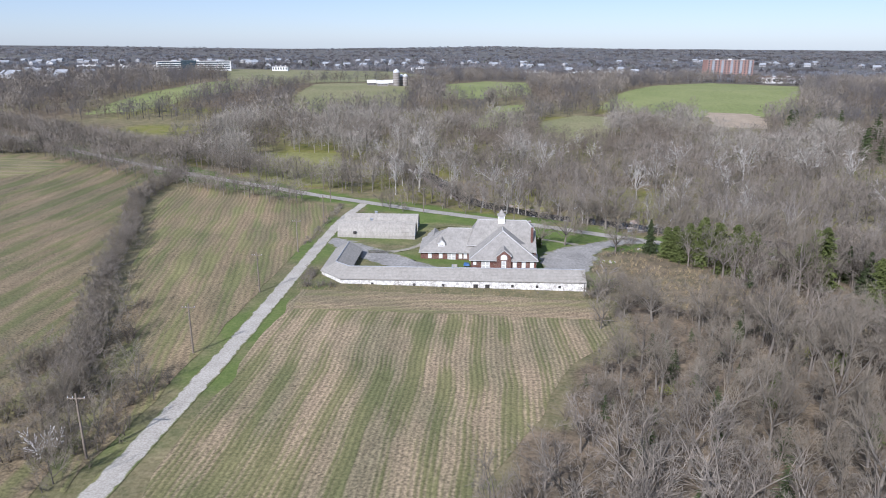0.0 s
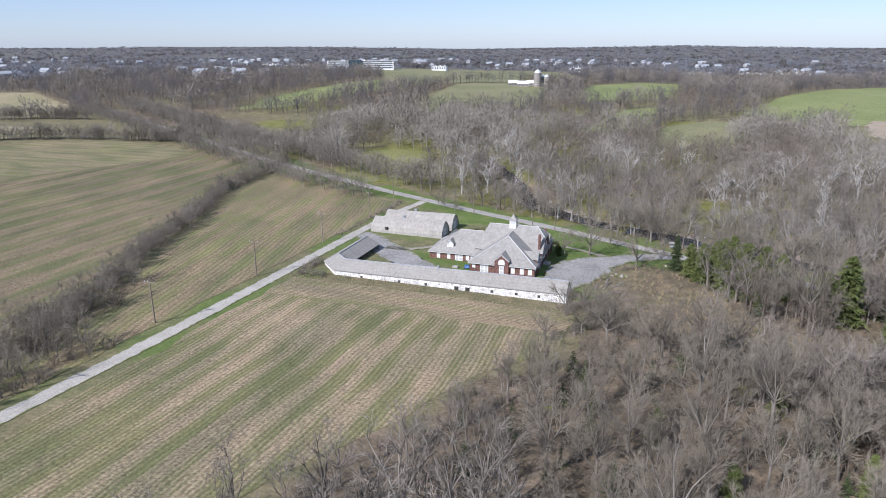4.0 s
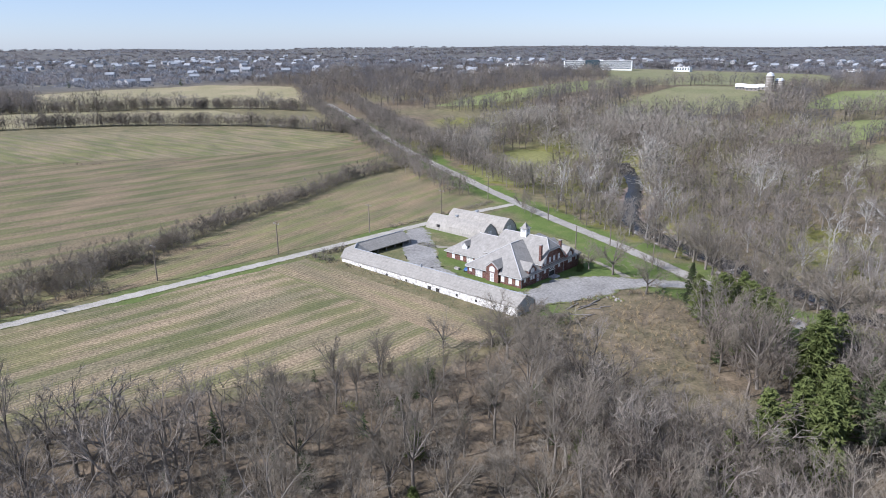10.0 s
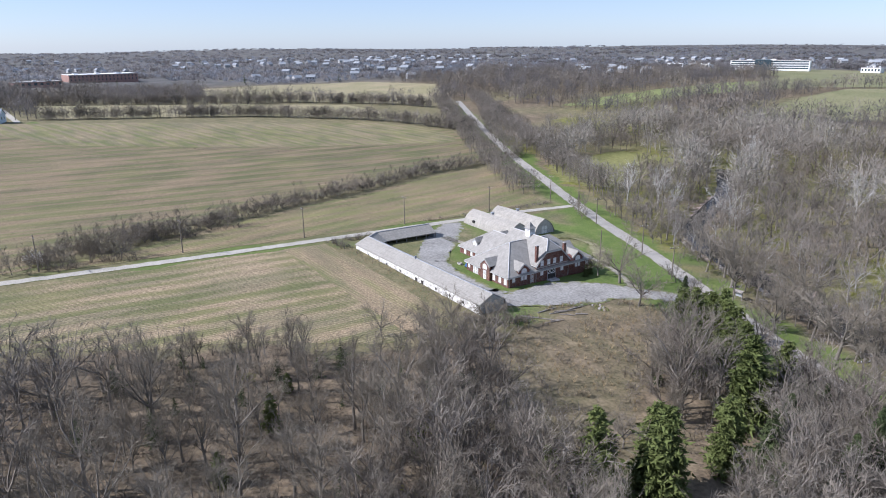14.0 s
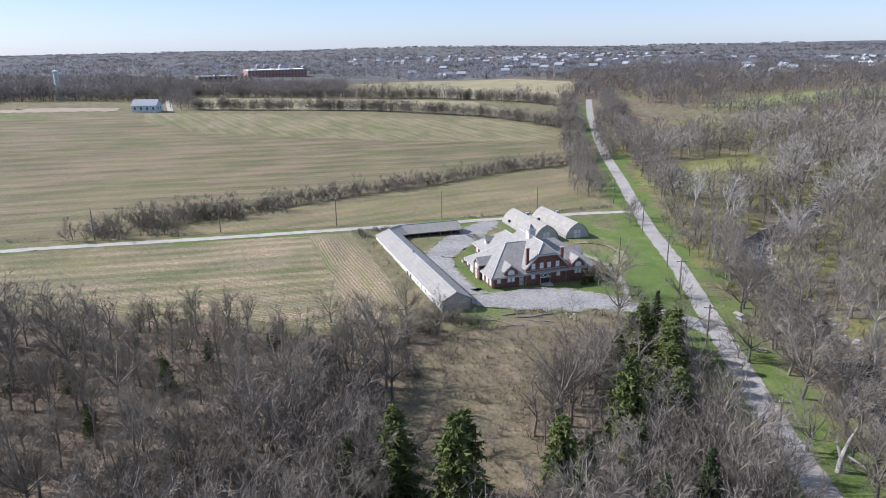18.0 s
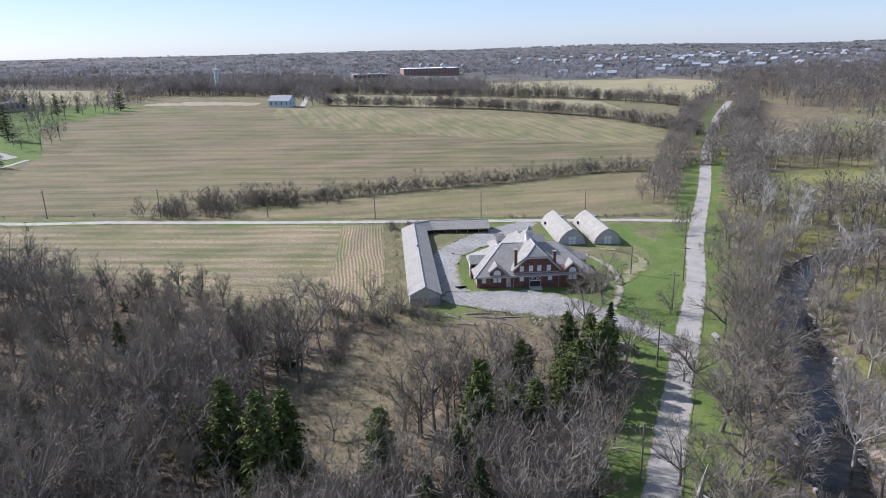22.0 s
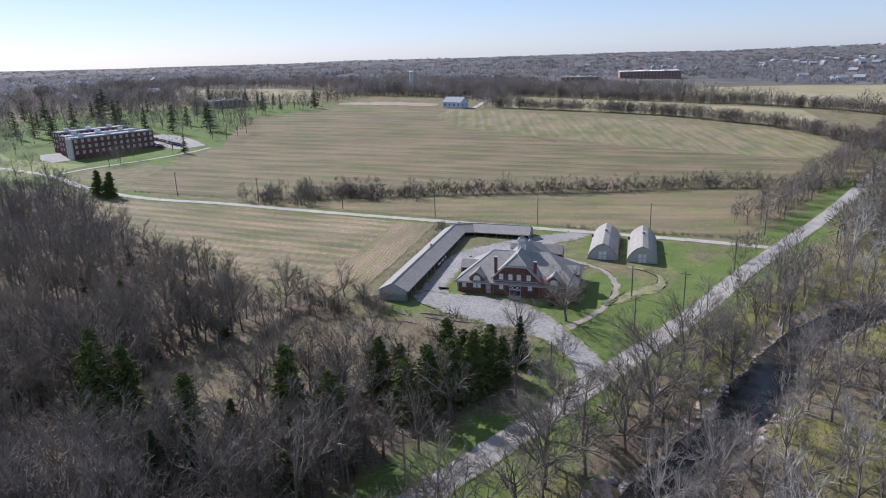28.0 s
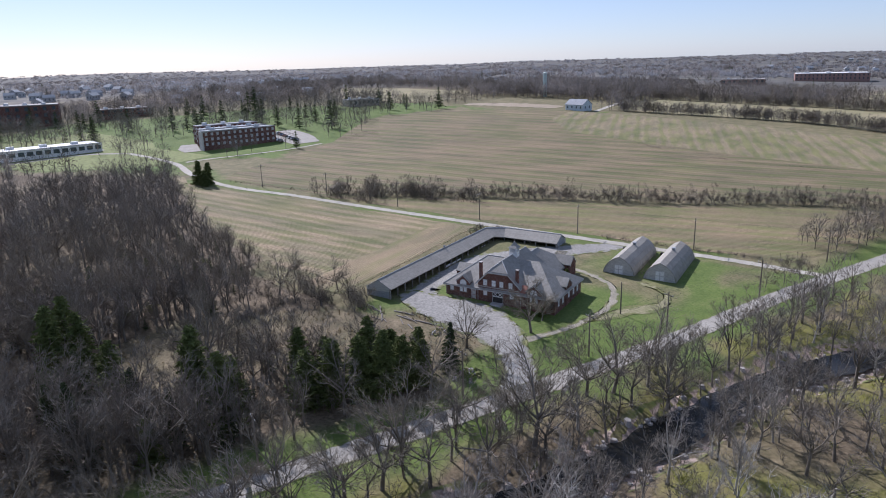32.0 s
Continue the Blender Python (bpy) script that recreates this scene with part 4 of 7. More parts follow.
plant(SMALL, [(a, b, rng.uniform(0.9, 1.3)) for a, b in row[16:]], 7)
bank = [(84, 204), (62, 222), (71, 211.5), (12, 226), (45, 233), (30, 232), (38, 229), (53, 226), (79, 211), (90, 206), (16, 229), (36, 216), (55, 207), (95, 203), (104, 199), (4, 236), (-6, 247), (12, 246), (60, 230), (84, 218), (100, 210), (115, 205), (70, 228), (118, 196), (110, 188), (124, 190)]
plant(SYCAMORE, [(a, b, rng.uniform(0.7, 1.05)) for a, b in bank], 8)
x, y = scatter(23, -30, 180, 160, 300, 5.2)
keep = (y > np.interp(x, [-39, 15, 94, 240], [244, 219, 179, 112])) & (away(x, y, CREEK) > 3.6) & (away(x, y, ROAD) > 7) & (wobble(x, y, 20, 60) > 0.2)
creek_side = [(a, b, rng.uniform(0.55, 1.05)) for a, b in zip(x[keep], y[keep])]
# the hedge
HEDGE = [(-122, 284), (-114, 226), (-100, 192), (-85, 152), (-69, 114), (-57, 87), (-48, 66)]
hl = smooth_line(HEDGE, 4.2)
plant(SMALL, [(a + rng.uniform(-1.5, 1.5), b, rng.uniform(0.7, 1.15) * (0.75 if i % 3 else 1.0)) for i, (a, b) in enumerate(hl) if b < 225 or i % 2], 10)
HEDGE_KINDS = [joined(*bare_tree(200 + i, 6.5, 1.0, 0.15, 6, 6, 4, 4, 0.8, 0.06, 4, thin=True)) for i in range(3)]
hl = smooth_line(HEDGE[:-1], 1.5)
forest("hedge", [(a + rng.uniform(-2, 2), b + rng.uniform(-1, 1), rng.uniform(0.5, 1.15)) for a, b in hl], HEDGE_KINDS, WOODS, "dense hedge of bare brown trees and brush", "hedge")
rl = smooth_line(ROAD[:6], 4.4)
rows = [(a + o * 0.45 + rng.uniform(-2, 2), b + o * 0.9 + rng.uniform(-2, 2), rng.uniform(0.7, 1.1) * (0.75 if o < 0 else 1.0)) for a, b in rl if a < -52 for o in (-18, -14, -10.5, 10.5, 14, 18)]
# thicket at the south end of the hedge
plant(SMALL, [(a + o, b + 2 * o, 1.0 + 0.1 * o) for a, b in [(-55, 74), (-58, 85), (-64, 107), (-68, 96), (-62, 82), (-49, 76), (-50, 89), (-65, 100), (-68, 121)] for o in (-1, 1)], 15)
# lone trees
plant(BROAD, [(27, 138, 0.72), (25, 123, 0.62), (26.5, 187, 1.0), (39, 179, 0.85), (33.5, 147, 0.45), (75, 133, 0.5), (61, 190, 0.6), (60, 199, 0.8), (31, 130, 0.8), (33, 136, 0.7), (36, 128, 0.85), (38, 135, 0.6), (30, 143.5, 0.6), (36.5, 141, 0.65), (29, 148, 0.45), (36, 150, 0.45), (20, 186.6, 0.6)], 12)

# the rest of the woods
MID = [joined(*bare_tree(300 + i, 14.0, 1.0, 0.32, 6, 6, 4, 3, 1.35, 0.062, 4, thin=True, girth=0.019)) for i in range(5)]


def far_tree(seed, twigs=44, wide=1.0, mid=0.6, tall=0.3, span=1.0):
    """A tree for the distance: a trunk, a few limbs and a domed crown of twigs pointing outwards."""
    rng2 = random.Random(seed)
    out = Twigs()
    h = 13.0
    out.tube([Vector((0, 0, -0.3)), Vector((0, 0, h * 0.45))], [0.2, 0.12], 3)
    for _ in range(9):
        t, e = rng2.uniform(0, 6.28), rng2.uniform(1.2, 3.6)
        out.twig(Vector((0, 0, h * rng2.uniform(0.15, 0.45))), Vector((e * math.cos(t), e * math.sin(t), h * rng2.uniform(0.55, 0.95))), 0.26, rng2)
    lean, ax, ay = rng2.uniform(0, 6.28), span * rng2.uniform(3.6, 4.8), span * rng2.uniform(3.6, 4.8)
    for _ in range(twigs):
        t, f, e = rng2.uniform(0, 6.28), rng2.uniform(-0.75, 1.0), rng2.uniform(0.35, 1.0) ** 0.5
        w = math.sqrt(max(0.05, 1 - f * f)) * e * (1 + 0.18 * math.sin(3 * t + lean))
        d = Vector((math.cos(t) * w + rng2.uniform(-0.6, 0.6), math.sin(t) * w + rng2.uniform(-0.6, 0.6), 0.7 * f + rng2.uniform(-0.1, 0.7))).normalized()
        p = Vector((ax * w * math.cos(t), ay * w * math.sin(t), h * (mid + tall * f * e)))
        out.twig(p - d * 0.6, p + d * rng2.uniform(0.6, 1.5), rng2.uniform(0.14, 0.3) * wide, rng2)
    return out.arrays()


LOW = [far_tree(320 + i, 80, 1.2, 0.45, 0.44) for i in range(7)]
THICK = [far_tree(360 + i, 130, 1.1, 0.42, 0.46) for i in range(5)]
PARK = [far_tree(380 + i, 300, 0.55, 0.56, 0.4, 1.35) for i in range(5)]
HALF = [far_tree(340 + i, 230, 0.66, 0.52, 0.4) for i in range(7)]
x, y = scatter(21, -45, -10, 150, 190, 5.1)
keep = inside(x, y, SOUTH_WOOD) & (away(x, y, ROAD) > 9) & (away(x, y, LANE) > 7) & (away(x, y, CEDARS) > 3.5) & (away(x, y, WOOD_EDGE) > 3)
x, y = x[keep], y[keep]
forest("woodland", [(a, b, s) for a, b, s in zip(x[~near], y[~near], size[~near] * rng.uniform(0.78, 1.12, (~near).sum()))], MID, WOODS, "leafless grey-brown deciduous wood south of the farm")
forest("woodland", creek_side, MID, WOODS, "leafless grey trees crowding the creek banks")
forest("woodland", rows, HALF, WOODS, "bare trees lining the far road")
x, y = scatter(24, -140, 210, 300, 420, 6.2)
keep = (y > np.interp(x, [-151, -39, 15, 94, 240], [306, 250, 300, 300, 300])) & ~open_ground(x, y)
x, y = x[keep], y[keep]
mixed_forest(x, y, rng.uniform(0.55, 1.2, len(x)), HALF, [WOODS_DARK, WOODS_DARK, WOODS, WOODS, WOODS_PALE], "leafless woodland beyond the creek")
x, y = scatter(25, -560, -330, 620, 900, 7.4)
r = np.hypot(x, y - 160)
keep = ~open_ground(x, y) & ((y > 415) | (x < -325) | (y < -60) | (x > 295)) & (r < 720) & (wobble(x, y, 60, 40) > 0.12) & ((y > -40) | (x < 60))
x, y = x[keep], y[keep]
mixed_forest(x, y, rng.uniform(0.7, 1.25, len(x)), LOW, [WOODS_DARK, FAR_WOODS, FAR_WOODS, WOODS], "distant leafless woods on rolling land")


def clump(seed):
    """Three far crowns close together, as domes of twig sprays."""
    rng2 = random.Random(seed)
    out = Twigs()
    for c in range(3):
        a, e = rng2.uniform(0, 6.28), rng2.uniform(1.5, 4.5)
        cx, cy, wide, tall = e * math.cos(a), e * math.sin(a), rng2.uniform(2.6, 4.0), rng2.uniform(6.0, 10.0)
        for _ in range(11):
            t, f = rng2.uniform(0, 6.28), rng2.uniform(0.0, 1.0)
            w = wide * math.sqrt(1 - f * f) * rng2.uniform(0.5, 1.0)
            p = Vector((cx + w * math.cos(t), cy + w * math.sin(t), tall * (0.15 + 0.6 * f)))
            d = Vector((0.5 * math.cos(t) + rng2.uniform(-0.3, 0.3), 0.5 * math.sin(t) + rng2.uniform(-0.3, 0.3), 1)).normalized()
            out.twig(p - d * 0.8, p + d * rng2.uniform(1.8, 3.2), rng2.uniform(1.0, 2.0), rng2)
    return out.arrays()


HOUSE_SPOTS = [(-1080, 700, 170, 16), (-1250, 900, 170, 18), (-1450, 1150, 200, 18), (-800, 1250, 170, 14), (-560, 1400, 180, 12), (-260, 1500, 180, 12), (20, 1450, 150, 9), (520, 1600, 220, 12), (-1500, 600, 180, 12), (-1300, 150, 180, 9), (-430, -560, 170, 14), (-700, -460, 170, 10), (-250, -620, 150, 10), (760, 1000, 120, 6), (-1382, 596, 200, 18), (-795, 496, 110, 11), (-1526, 970, 180, 10), (-668, 564, 100, 9), (-2040, 263, 230, 4), (-991, 736, 170, 12), (-431, 666, 50, 6), (-568, 662, 70, 7), (-786, 1335, 130, 6), (179, 1085, 60, 8), (-428, 720, 60, 6), (-296, 1169, 120, 8), (99, 1447, 140, 6), (631, 1309, 120, 6), (-207, 1694, 150, 5), (-331, -288, 70, 9), (-249, -457, 80, 8)]
hr = random.Random(77)
HOUSES = [(cx + hr.uniform(-r, r), cy + hr.uniform(-r, r)) for cx, cy, r, count in HOUSE_SPOTS for _ in range(count)]


CLUMPS = [clump(400 + i) for i in range(10)]
fr = np.random.RandomState(31)
ang = fr.uniform(-2.75, 0.85, 21000)
rad = 690 * (4400 / 690) ** fr.uniform(0, 1, 21000)
x, y = rad * np.sin(ang), 160 + rad * np.cos(ang)
keep = ~open_ground(x, y) & (wobble(x, y, 130, 41) > 0.24) & ~((np.hypot(x + 832, y - 210) < 75) | (np.hypot(x - 350, y - 960) < 60))
for hx, hy in HOUSES:
    keep &= np.hypot(x - hx, y - hy) > 17
x, y, rad = x[keep], y[keep], rad[keep]
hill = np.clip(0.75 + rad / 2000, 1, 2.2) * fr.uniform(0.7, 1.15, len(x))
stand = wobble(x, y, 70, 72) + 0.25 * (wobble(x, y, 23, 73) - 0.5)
# the hill stands take twig tones with haze mixed into their colour
for sel, mat in ((stand > 0.58, HAZED_HILLS_BROWN), ((stand <= 0.58) & (stand > 0.38), HAZED_HILLS), (stand <= 0.38, FAR_WOODS)):
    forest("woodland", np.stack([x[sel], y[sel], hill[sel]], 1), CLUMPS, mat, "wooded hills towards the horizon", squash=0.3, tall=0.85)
for line, count, size in (([(-326, 100), (-310, 207), (-258, 271), (-190, 308)], 420, 0.8), ([(-430, 95), (-408, 221), (-351, 318), (-300, 350)], 420, 0.8), ([(-122, 284), (-160, 300), (-235, 345)], 60, 0.8)):
    hl = smooth_line(line, 1.5)
    pick = hl[fr.randint(len(hl), size=count)] + fr.uniform(-3, 3, (count, 2))
    forest("hedgerow", [(a, b, s) for (a, b), s in zip(pick, fr.uniform(0.55, 1.15, count) * size)], THICK, WOODS, "leafless hedgerow between far fields", "hedgerow")

# evergreens
SPRUCE = [model("spruce_tree", *conifer(500 + i, 14.5, 7.4, 32, 13, 14), BARK, DARK_NEEDLES, "dark green spruce with dense drooping branches", group="evergreens") for i in range(2)]
CEDAR = [model("cedar_tree", *conifer(520 + i, 10.5, 5.7, 26, 13, 14, 0.02, (0.5, 0.62, 0.45)[i]), BARK, NEEDLES, "bushy yellow-green cedar at the wood edge", group="evergreens") for i in range(3)]
plant(SPRUCE, [(91, 140.5, 0.88), (89, 149.5, 0.85), (95.2, 136.5, 0.8), (98.2, 145.2, 1.0), (98.8, 151, 1.0), (48.6, 181, 0.78), (89.3, 158.3, 0.75)], 13)
plant(CEDAR, [(52, 176.5, 1.0), (54, 172.5, 0.95), (64, 173, 1.35), (61, 175.5, 1.25), (58, 177, 1.2), (55, 179, 1.0), (59, 170.5, 1.0), (67, 169.5, 1.3), (61.5, 163, 0.85), (65.5, 161, 0.9), (71, 167, 1.25), (77.5, 158, 1.2), (81, 160, 1.1), (80.3, 153, 1.25), (86, 140, 1.25), (87, 126, 1.2), (82, 120.5, 1.15), (83.3, 128, 1.1), (79, 115.5, 0.8), (94.3, 160, 0.9), (62, 108, 0.5), (45, 94, 0.5), (70, 90, 0.5), (36, 100, 0.4), (54, 84, 0.55), (78, 104, 0.5), (-1, 183.5, 0.35), (-4.5, 182.5, 0.4), (18.2, 185.6, 0.36), (19, 183.2, 0.28), (-40, 17, 1.0), (-38, 13.5, 1.1), (-36.5, 19, 0.8)], 14)
PINE = [joined(*conifer(540 + i, 13, 7.0, 15, 7, 6, 0.1, 0.6)) for i in range(3)]
FAR_PINE = [joined(*conifer(550 + i, 12, 6.5, 9, 6, 3, 0.05, 0.6)) for i in range(3)]
x, y = scatter(41, -320, -260, -15, -10, 8.0)
keep = inside(x, y, CLEAR["hospital"]) & (away(x, y, [(-166, -66), (-139, -20)]) > 14) & (away(x, y, [(-103, -61), (-143, -49)]) > 26) & (away(x, y, [(-28, -128), (-84, -118)]) > 14)
x, y = x[keep], y[keep]
thin_out = fr.rand(len(x)) < np.where((y < -135) | (x < -150), 0.46, np.where(x > -70, 0.14, 0.3))
x, y = x[thin_out], y[thin_out]
half = (fr.rand(len(x)) < 0.15) & ~((x > -115) & (y > -95))
forest("evergreen_grove", [(a, b, s) for a, b, s in zip(x[half], y[half], fr.uniform(0.8, 1.6, half.sum()))], PINE, DARK_NEEDLES, "dark evergreens on the hospital lawns", "trees")
forest("parkland_trees", [(a, b, s) for a, b, s in zip(x[~half], y[~half], fr.uniform(0.7, 1.15, (~half).sum()))], PARK, WOODS, "leafless park trees on the hospital lawns", "trees")
x, y = 850 * fr.uniform(-2.2, 1, 520), 160 + 850 * fr.uniform(-1.4, 2.2, 520)
keep = ~open_ground(x, y) & (np.hypot(x, y - 160) > 420)
forest("evergreen_grove", [(a, b, s) for a, b, s in zip(x[keep], y[keep], fr.uniform(0.6, 1.1, keep.sum()))], FAR_PINE, DARK_NEEDLES, "scattered far evergreens among bare woods", "trees")

x, y = scatter(66, 60, 140, 125, 182, 3.8)
side = away(x, y, ROAD)
keep = (y < np.interp(x, [53, 78, 94, 150], [193.5, 180.5, 172.5, 146])) & (side > 6.5) & (side < 13) & (x < 104) & (away(x, y, CEDARS) > 5)
forest("woodland", [(a, b, s) for a, b, s in zip(x[keep], y[keep], fr.uniform(0.7, 1.05, keep.sum()))], MID, WOODS_DARK, "bare trees shading the road verge")

# taller, closer trees between the clearing and the road, and round the water tower
x, y = scatter(61, 40, 88, 150, 182, 3.7)
keep = inside(x, y, SOUTH_WOOD) & (x + 0.9 * y > 156) & (x > 44) & (away(x, y, ROAD) > 8) & (away(x, y, CEDARS) > 7)
mixed = fr.rand(len(x)) < 0.55
forest("woodland", [(a, b, s) for a, b, s in zip(x[keep & mixed], y[keep & mixed], fr.uniform(0.75, 1.1, (keep & mixed).sum()))], MID, WOODS_DARK, "dark bare trees between the clearing and the road")
forest("woodland", [(a, b, s) for a, b, s in zip(x[keep & ~mixed], y[keep & ~mixed], fr.uniform(0.75, 1.15, (keep & ~mixed).sum()))], MID, WOODS, "close-grown bare trees between the clearing and the road")
x, y = scatter(62, 20, 60, 150, 180, 8.5)
keep = inside(x, y, SOUTH_WOOD) & (away(x, y, ROAD) > 9) & (wobble(x, y, 25, 63) > 0.45)
forest("evergreen_shrubs", [(a, b, s) for a, b, s in zip(x[keep], y[keep], fr.uniform(0.15, 0.5, keep.sum()))], [joined(*conifer(560 + i, 12, 9, 12, 9, 5, 0.02)) for i in range(2)], DARK_NEEDLES, "dark evergreen shrubs under the bare trees", "shrubs")
x, y = scatter(63, -520, -45, -392, 92, 6)
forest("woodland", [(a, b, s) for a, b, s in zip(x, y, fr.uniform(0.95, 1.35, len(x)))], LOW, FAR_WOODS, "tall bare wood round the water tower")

# pale sycamores and dark pines standing out of the woods north of the creek
x, y = scatter(65, -70, 225, 170, 345, 19)
keep = (y > np.interp(x, [-151, -39, 15, 94, 240], [310, 256, 232, 195, 125])) & ~open_ground(x, y) & (fr.rand(len(x)) < 0.6)
forest("sycamores", [(a, b, s) for a, b, s in zip(x[keep], y[keep], fr.uniform(0.9, 1.3, keep.sum()))], MID, PALE_STAND, "pale-barked sycamores rising from the woods", "trees")
forest("evergreen_grove", [(a, b, s) for (a, b), s in zip(PINES, fr.uniform(1.2, 1.7, len(PINES)))], PINE, DARK_NEEDLES, "tall dark pines above the bare woods", "trees")

# woods to the east
x, y = scatter(64, 150, -60, 290, 310, 8)
keep = (away(x, y, ROAD) > 8) & (away(x, y, CREEK) > 5)
forest("woodland", [(a, b, s) for a, b, s in zip(x[keep], y[keep], fr.uniform(0.5, 1.0, keep.sum()))], LOW, WOODS, "bare woods on both sides of the road")

# undergrowth
x, y = scatter(55, 22, 115, 90, 192, 1.7)
keep = inside(x, y, BRUSH) & (wobble(x, y, 6, 54) > 0.4)
forest("dry_grass_tufts", [(a, b, s) for a, b, s in zip(x[keep], y[keep], fr.uniform(0.25, 0.65, keep.sum()))], [shrub(680 + i, 2.2, 9, 2, 1, 0.09)[0].arrays() for i in range(3)], STRAW, "tufts of dry tan grass in the clearing", "grass")
x, y = scatter(56, -38, 140.5, 30, 145.2, 1.2)
keep = wobble(x, y, 5, 55) > 0.35
forest("dry_grass_tufts", [(a, b, s) for a, b, s in zip(x[keep], y[keep], fr.uniform(0.1, 0.32, keep.sum()))], [shrub(690 + i, 2.2, 9, 2, 1, 0.09)[0].arrays() for i in range(3)], STRAW, "dry weeds between the field and the shed", "grass")
BUSH = [shrub(600 + i, 2.2, 7, 4, 2, 0.05)[0].arrays() for i in range(5)]
x, y = scatter(51, -45, -10, 150, 190, 3.0)
keep = inside(x, y, SOUTH_WOOD) & (away(x, y, ROAD) > 8) & (np.hypot(x - 62, y - 108) < 95) & (wobble(x, y, 12, 50) > 0.15)
forest("undergrowth", [(a, b, s) for a, b, s in zip(x[keep], y[keep], fr.uniform(0.5, 1.7, keep.sum()))], BUSH, WOODS_DARK, "tangled brown brush under the trees", "undergrowth")
x, y = scatter(52, 26, 128, 66, 190, 2.6)
keep = inside(x, y, BRUSH) & (wobble(x, y, 8, 51) > 0.3)
forest("undergrowth", [(a, b, s) for a, b, s in zip(x[keep], y[keep], fr.uniform(0.3, 1.0, keep.sum()))], BUSH, WOODS_DARK, "low dry brambles in the clearing", "undergrowth")
hl = smooth_line(HEDGE[:-1], 0.75)
forest("hedge_brush", [(a + fr.uniform(-2, 2), b + fr.uniform(-1, 1), fr.uniform(0.5, 1.3)) for a, b in hl], BUSH, WOODS, "dense brown brush along the hedge", "hedge")
for line, count, size in (([(-45, 178), (-45.5, 232)], 150, 0.6), ([(-37, 142), (-30, 143.5)], 30, 0.8), ([(-37, 146), (-37.5, 154)], 40, 0.85), ([(-33, 144.2), (26, 144.2)], 90, 0.42), ([(-37, 195.5), (-17, 197)], 40, 0.7), ([(26, 141), (33, 150)], 60, 0.9), ([(30, 128), (34, 142)], 60, 1.0), ([(38, 132), (52, 132), (64, 125)], 90, 0.9), ([(44, 140), (56, 136), (68, 130)], 70, 0.7), ([(54, 160), (64, 148), (72, 136)], 70, 0.7), ([(30, 160), (33, 172), (42, 182)], 50, 0.5), ([(-46, 66), (-50, 60), (-48, 20)], 40, 0.5), ([(16, 234), (60, 217), (110, 196)], 130, 0.7), ([(24, 222), (60, 205), (110, 184)], 90, 0.6)):
    hl = smooth_line(line, 0.5)
    pick = hl[fr.randint(len(hl), size=count)] + fr.uniform(-1.3, 1.3, (count, 2))
    forest("brush", [(a, b, s) for (a, b), s in zip(pick, fr.uniform(0.5, 1.2, count) * size)], BUSH, WOODS, "bare brown bushes along the edge", "bushes")
cl = smooth_line([p for p in CREEK if p[0] > -10], 0.5)
pick = cl[fr.randint(len(cl), size=420)] + fr.uniform(-6.5, 6.5, (420, 2))
pick = pick[away(pick[:, 0], pick[:, 1], CREEK) > 2.6]
forest("brush", [(a, b, s) for (a, b), s in zip(pick, fr.uniform(0.5, 1.5, len(pick)))], BUSH, WOODS, "grey brush leaning over the creek", "bushes")
thicket = [(a + u, b + v, s) for a, b in [(-55, 74), (-58, 85), (-64, 107), (-68, 96), (-62, 82), (-49, 76), (-50, 89), (-65, 100), (-68, 121)] for u, v, s in fr.uniform((-5, -5, 0.7), (5, 5, 1.8), (22, 3))]
forest("brush", thicket, BUSH, WOODS_DARK, "dark brush at the end of the hedge", "bushes")
x, y = scatter(54, -30, 175, 150, 290, 2.9)
keep = (y > np.interp(x, [-39, 15, 94, 240], [246, 222, 182, 114])) & (away(x, y, CREEK) > 3) & (wobble(x, y, 14, 53) > 0.35)
forest("undergrowth", [(a, b, s) for a, b, s in zip(x[keep], y[keep], fr.uniform(0.25, 0.95, keep.sum()))], BUSH, WOODS, "brown brush on the creek side", "undergrowth")
for line, count in (([(-203, 146), (-196, 158)], 30), ([(-184, 184), (-178, 202), (-178, 236)], 90), ([(-172, 250), (-161, 277)], 40)):
    hl = smooth_line(line, 0.5)
    pick = hl[fr.randint(len(hl), size=count)] + fr.uniform(-1.2, 1.2, (count, 2))
    forest("weeds", [(a, b, s) for (a, b), s in zip(pick, fr.uniform(0.25, 0.5, count))], BUSH, WOODS_DARK, "dark weeds along a terrace in the field", "weeds")
LEAFY = [shrub(640 + i, 2.4, 8, 4, 1, 0.03, 8)[1].arrays() for i in range(4)]
x, y = scatter(53, -60, 205, 140, 320, 5.5)
keep = (y > np.interp(x, [-39, 15, 94, 240], [250, 224, 183, 115])) & (away(x, y, CREEK) > 6) & (wobble(x, y, 18, 52) > 0.52)
forest("young_shrubs", [(a, b, s) for a, b, s in zip(x[keep], y[keep], fr.uniform(0.4, 1.1, keep.sum()))], LEAFY, YOUNG_LEAF, "shrubs with fresh yellow-green leaves", "shrubs")

for i, (a, b, h) in enumerate(((-52, 73, 4.2), (58, 112, 3.4), (97, 128, 3.6), (30, 96, 2.6), (70, 102, 2.8), (33, 213, 3.6), (62, 224, 3.2))):
    stems, leaves = shrub(660 + i, h, 12, 6, 2, 0.03, 22)
    white = i == 0
    ob = model("flowering_shrub" if white else "budding_shrub", stems, leaves, BARK, BLOSSOM if white else YOUNG_LEAF, "small shrub covered in white blossom" if white else "shrub with fresh yellow-green buds", "shrub")
    plant([ob], [(a, b, 1.0)], 80 + i)

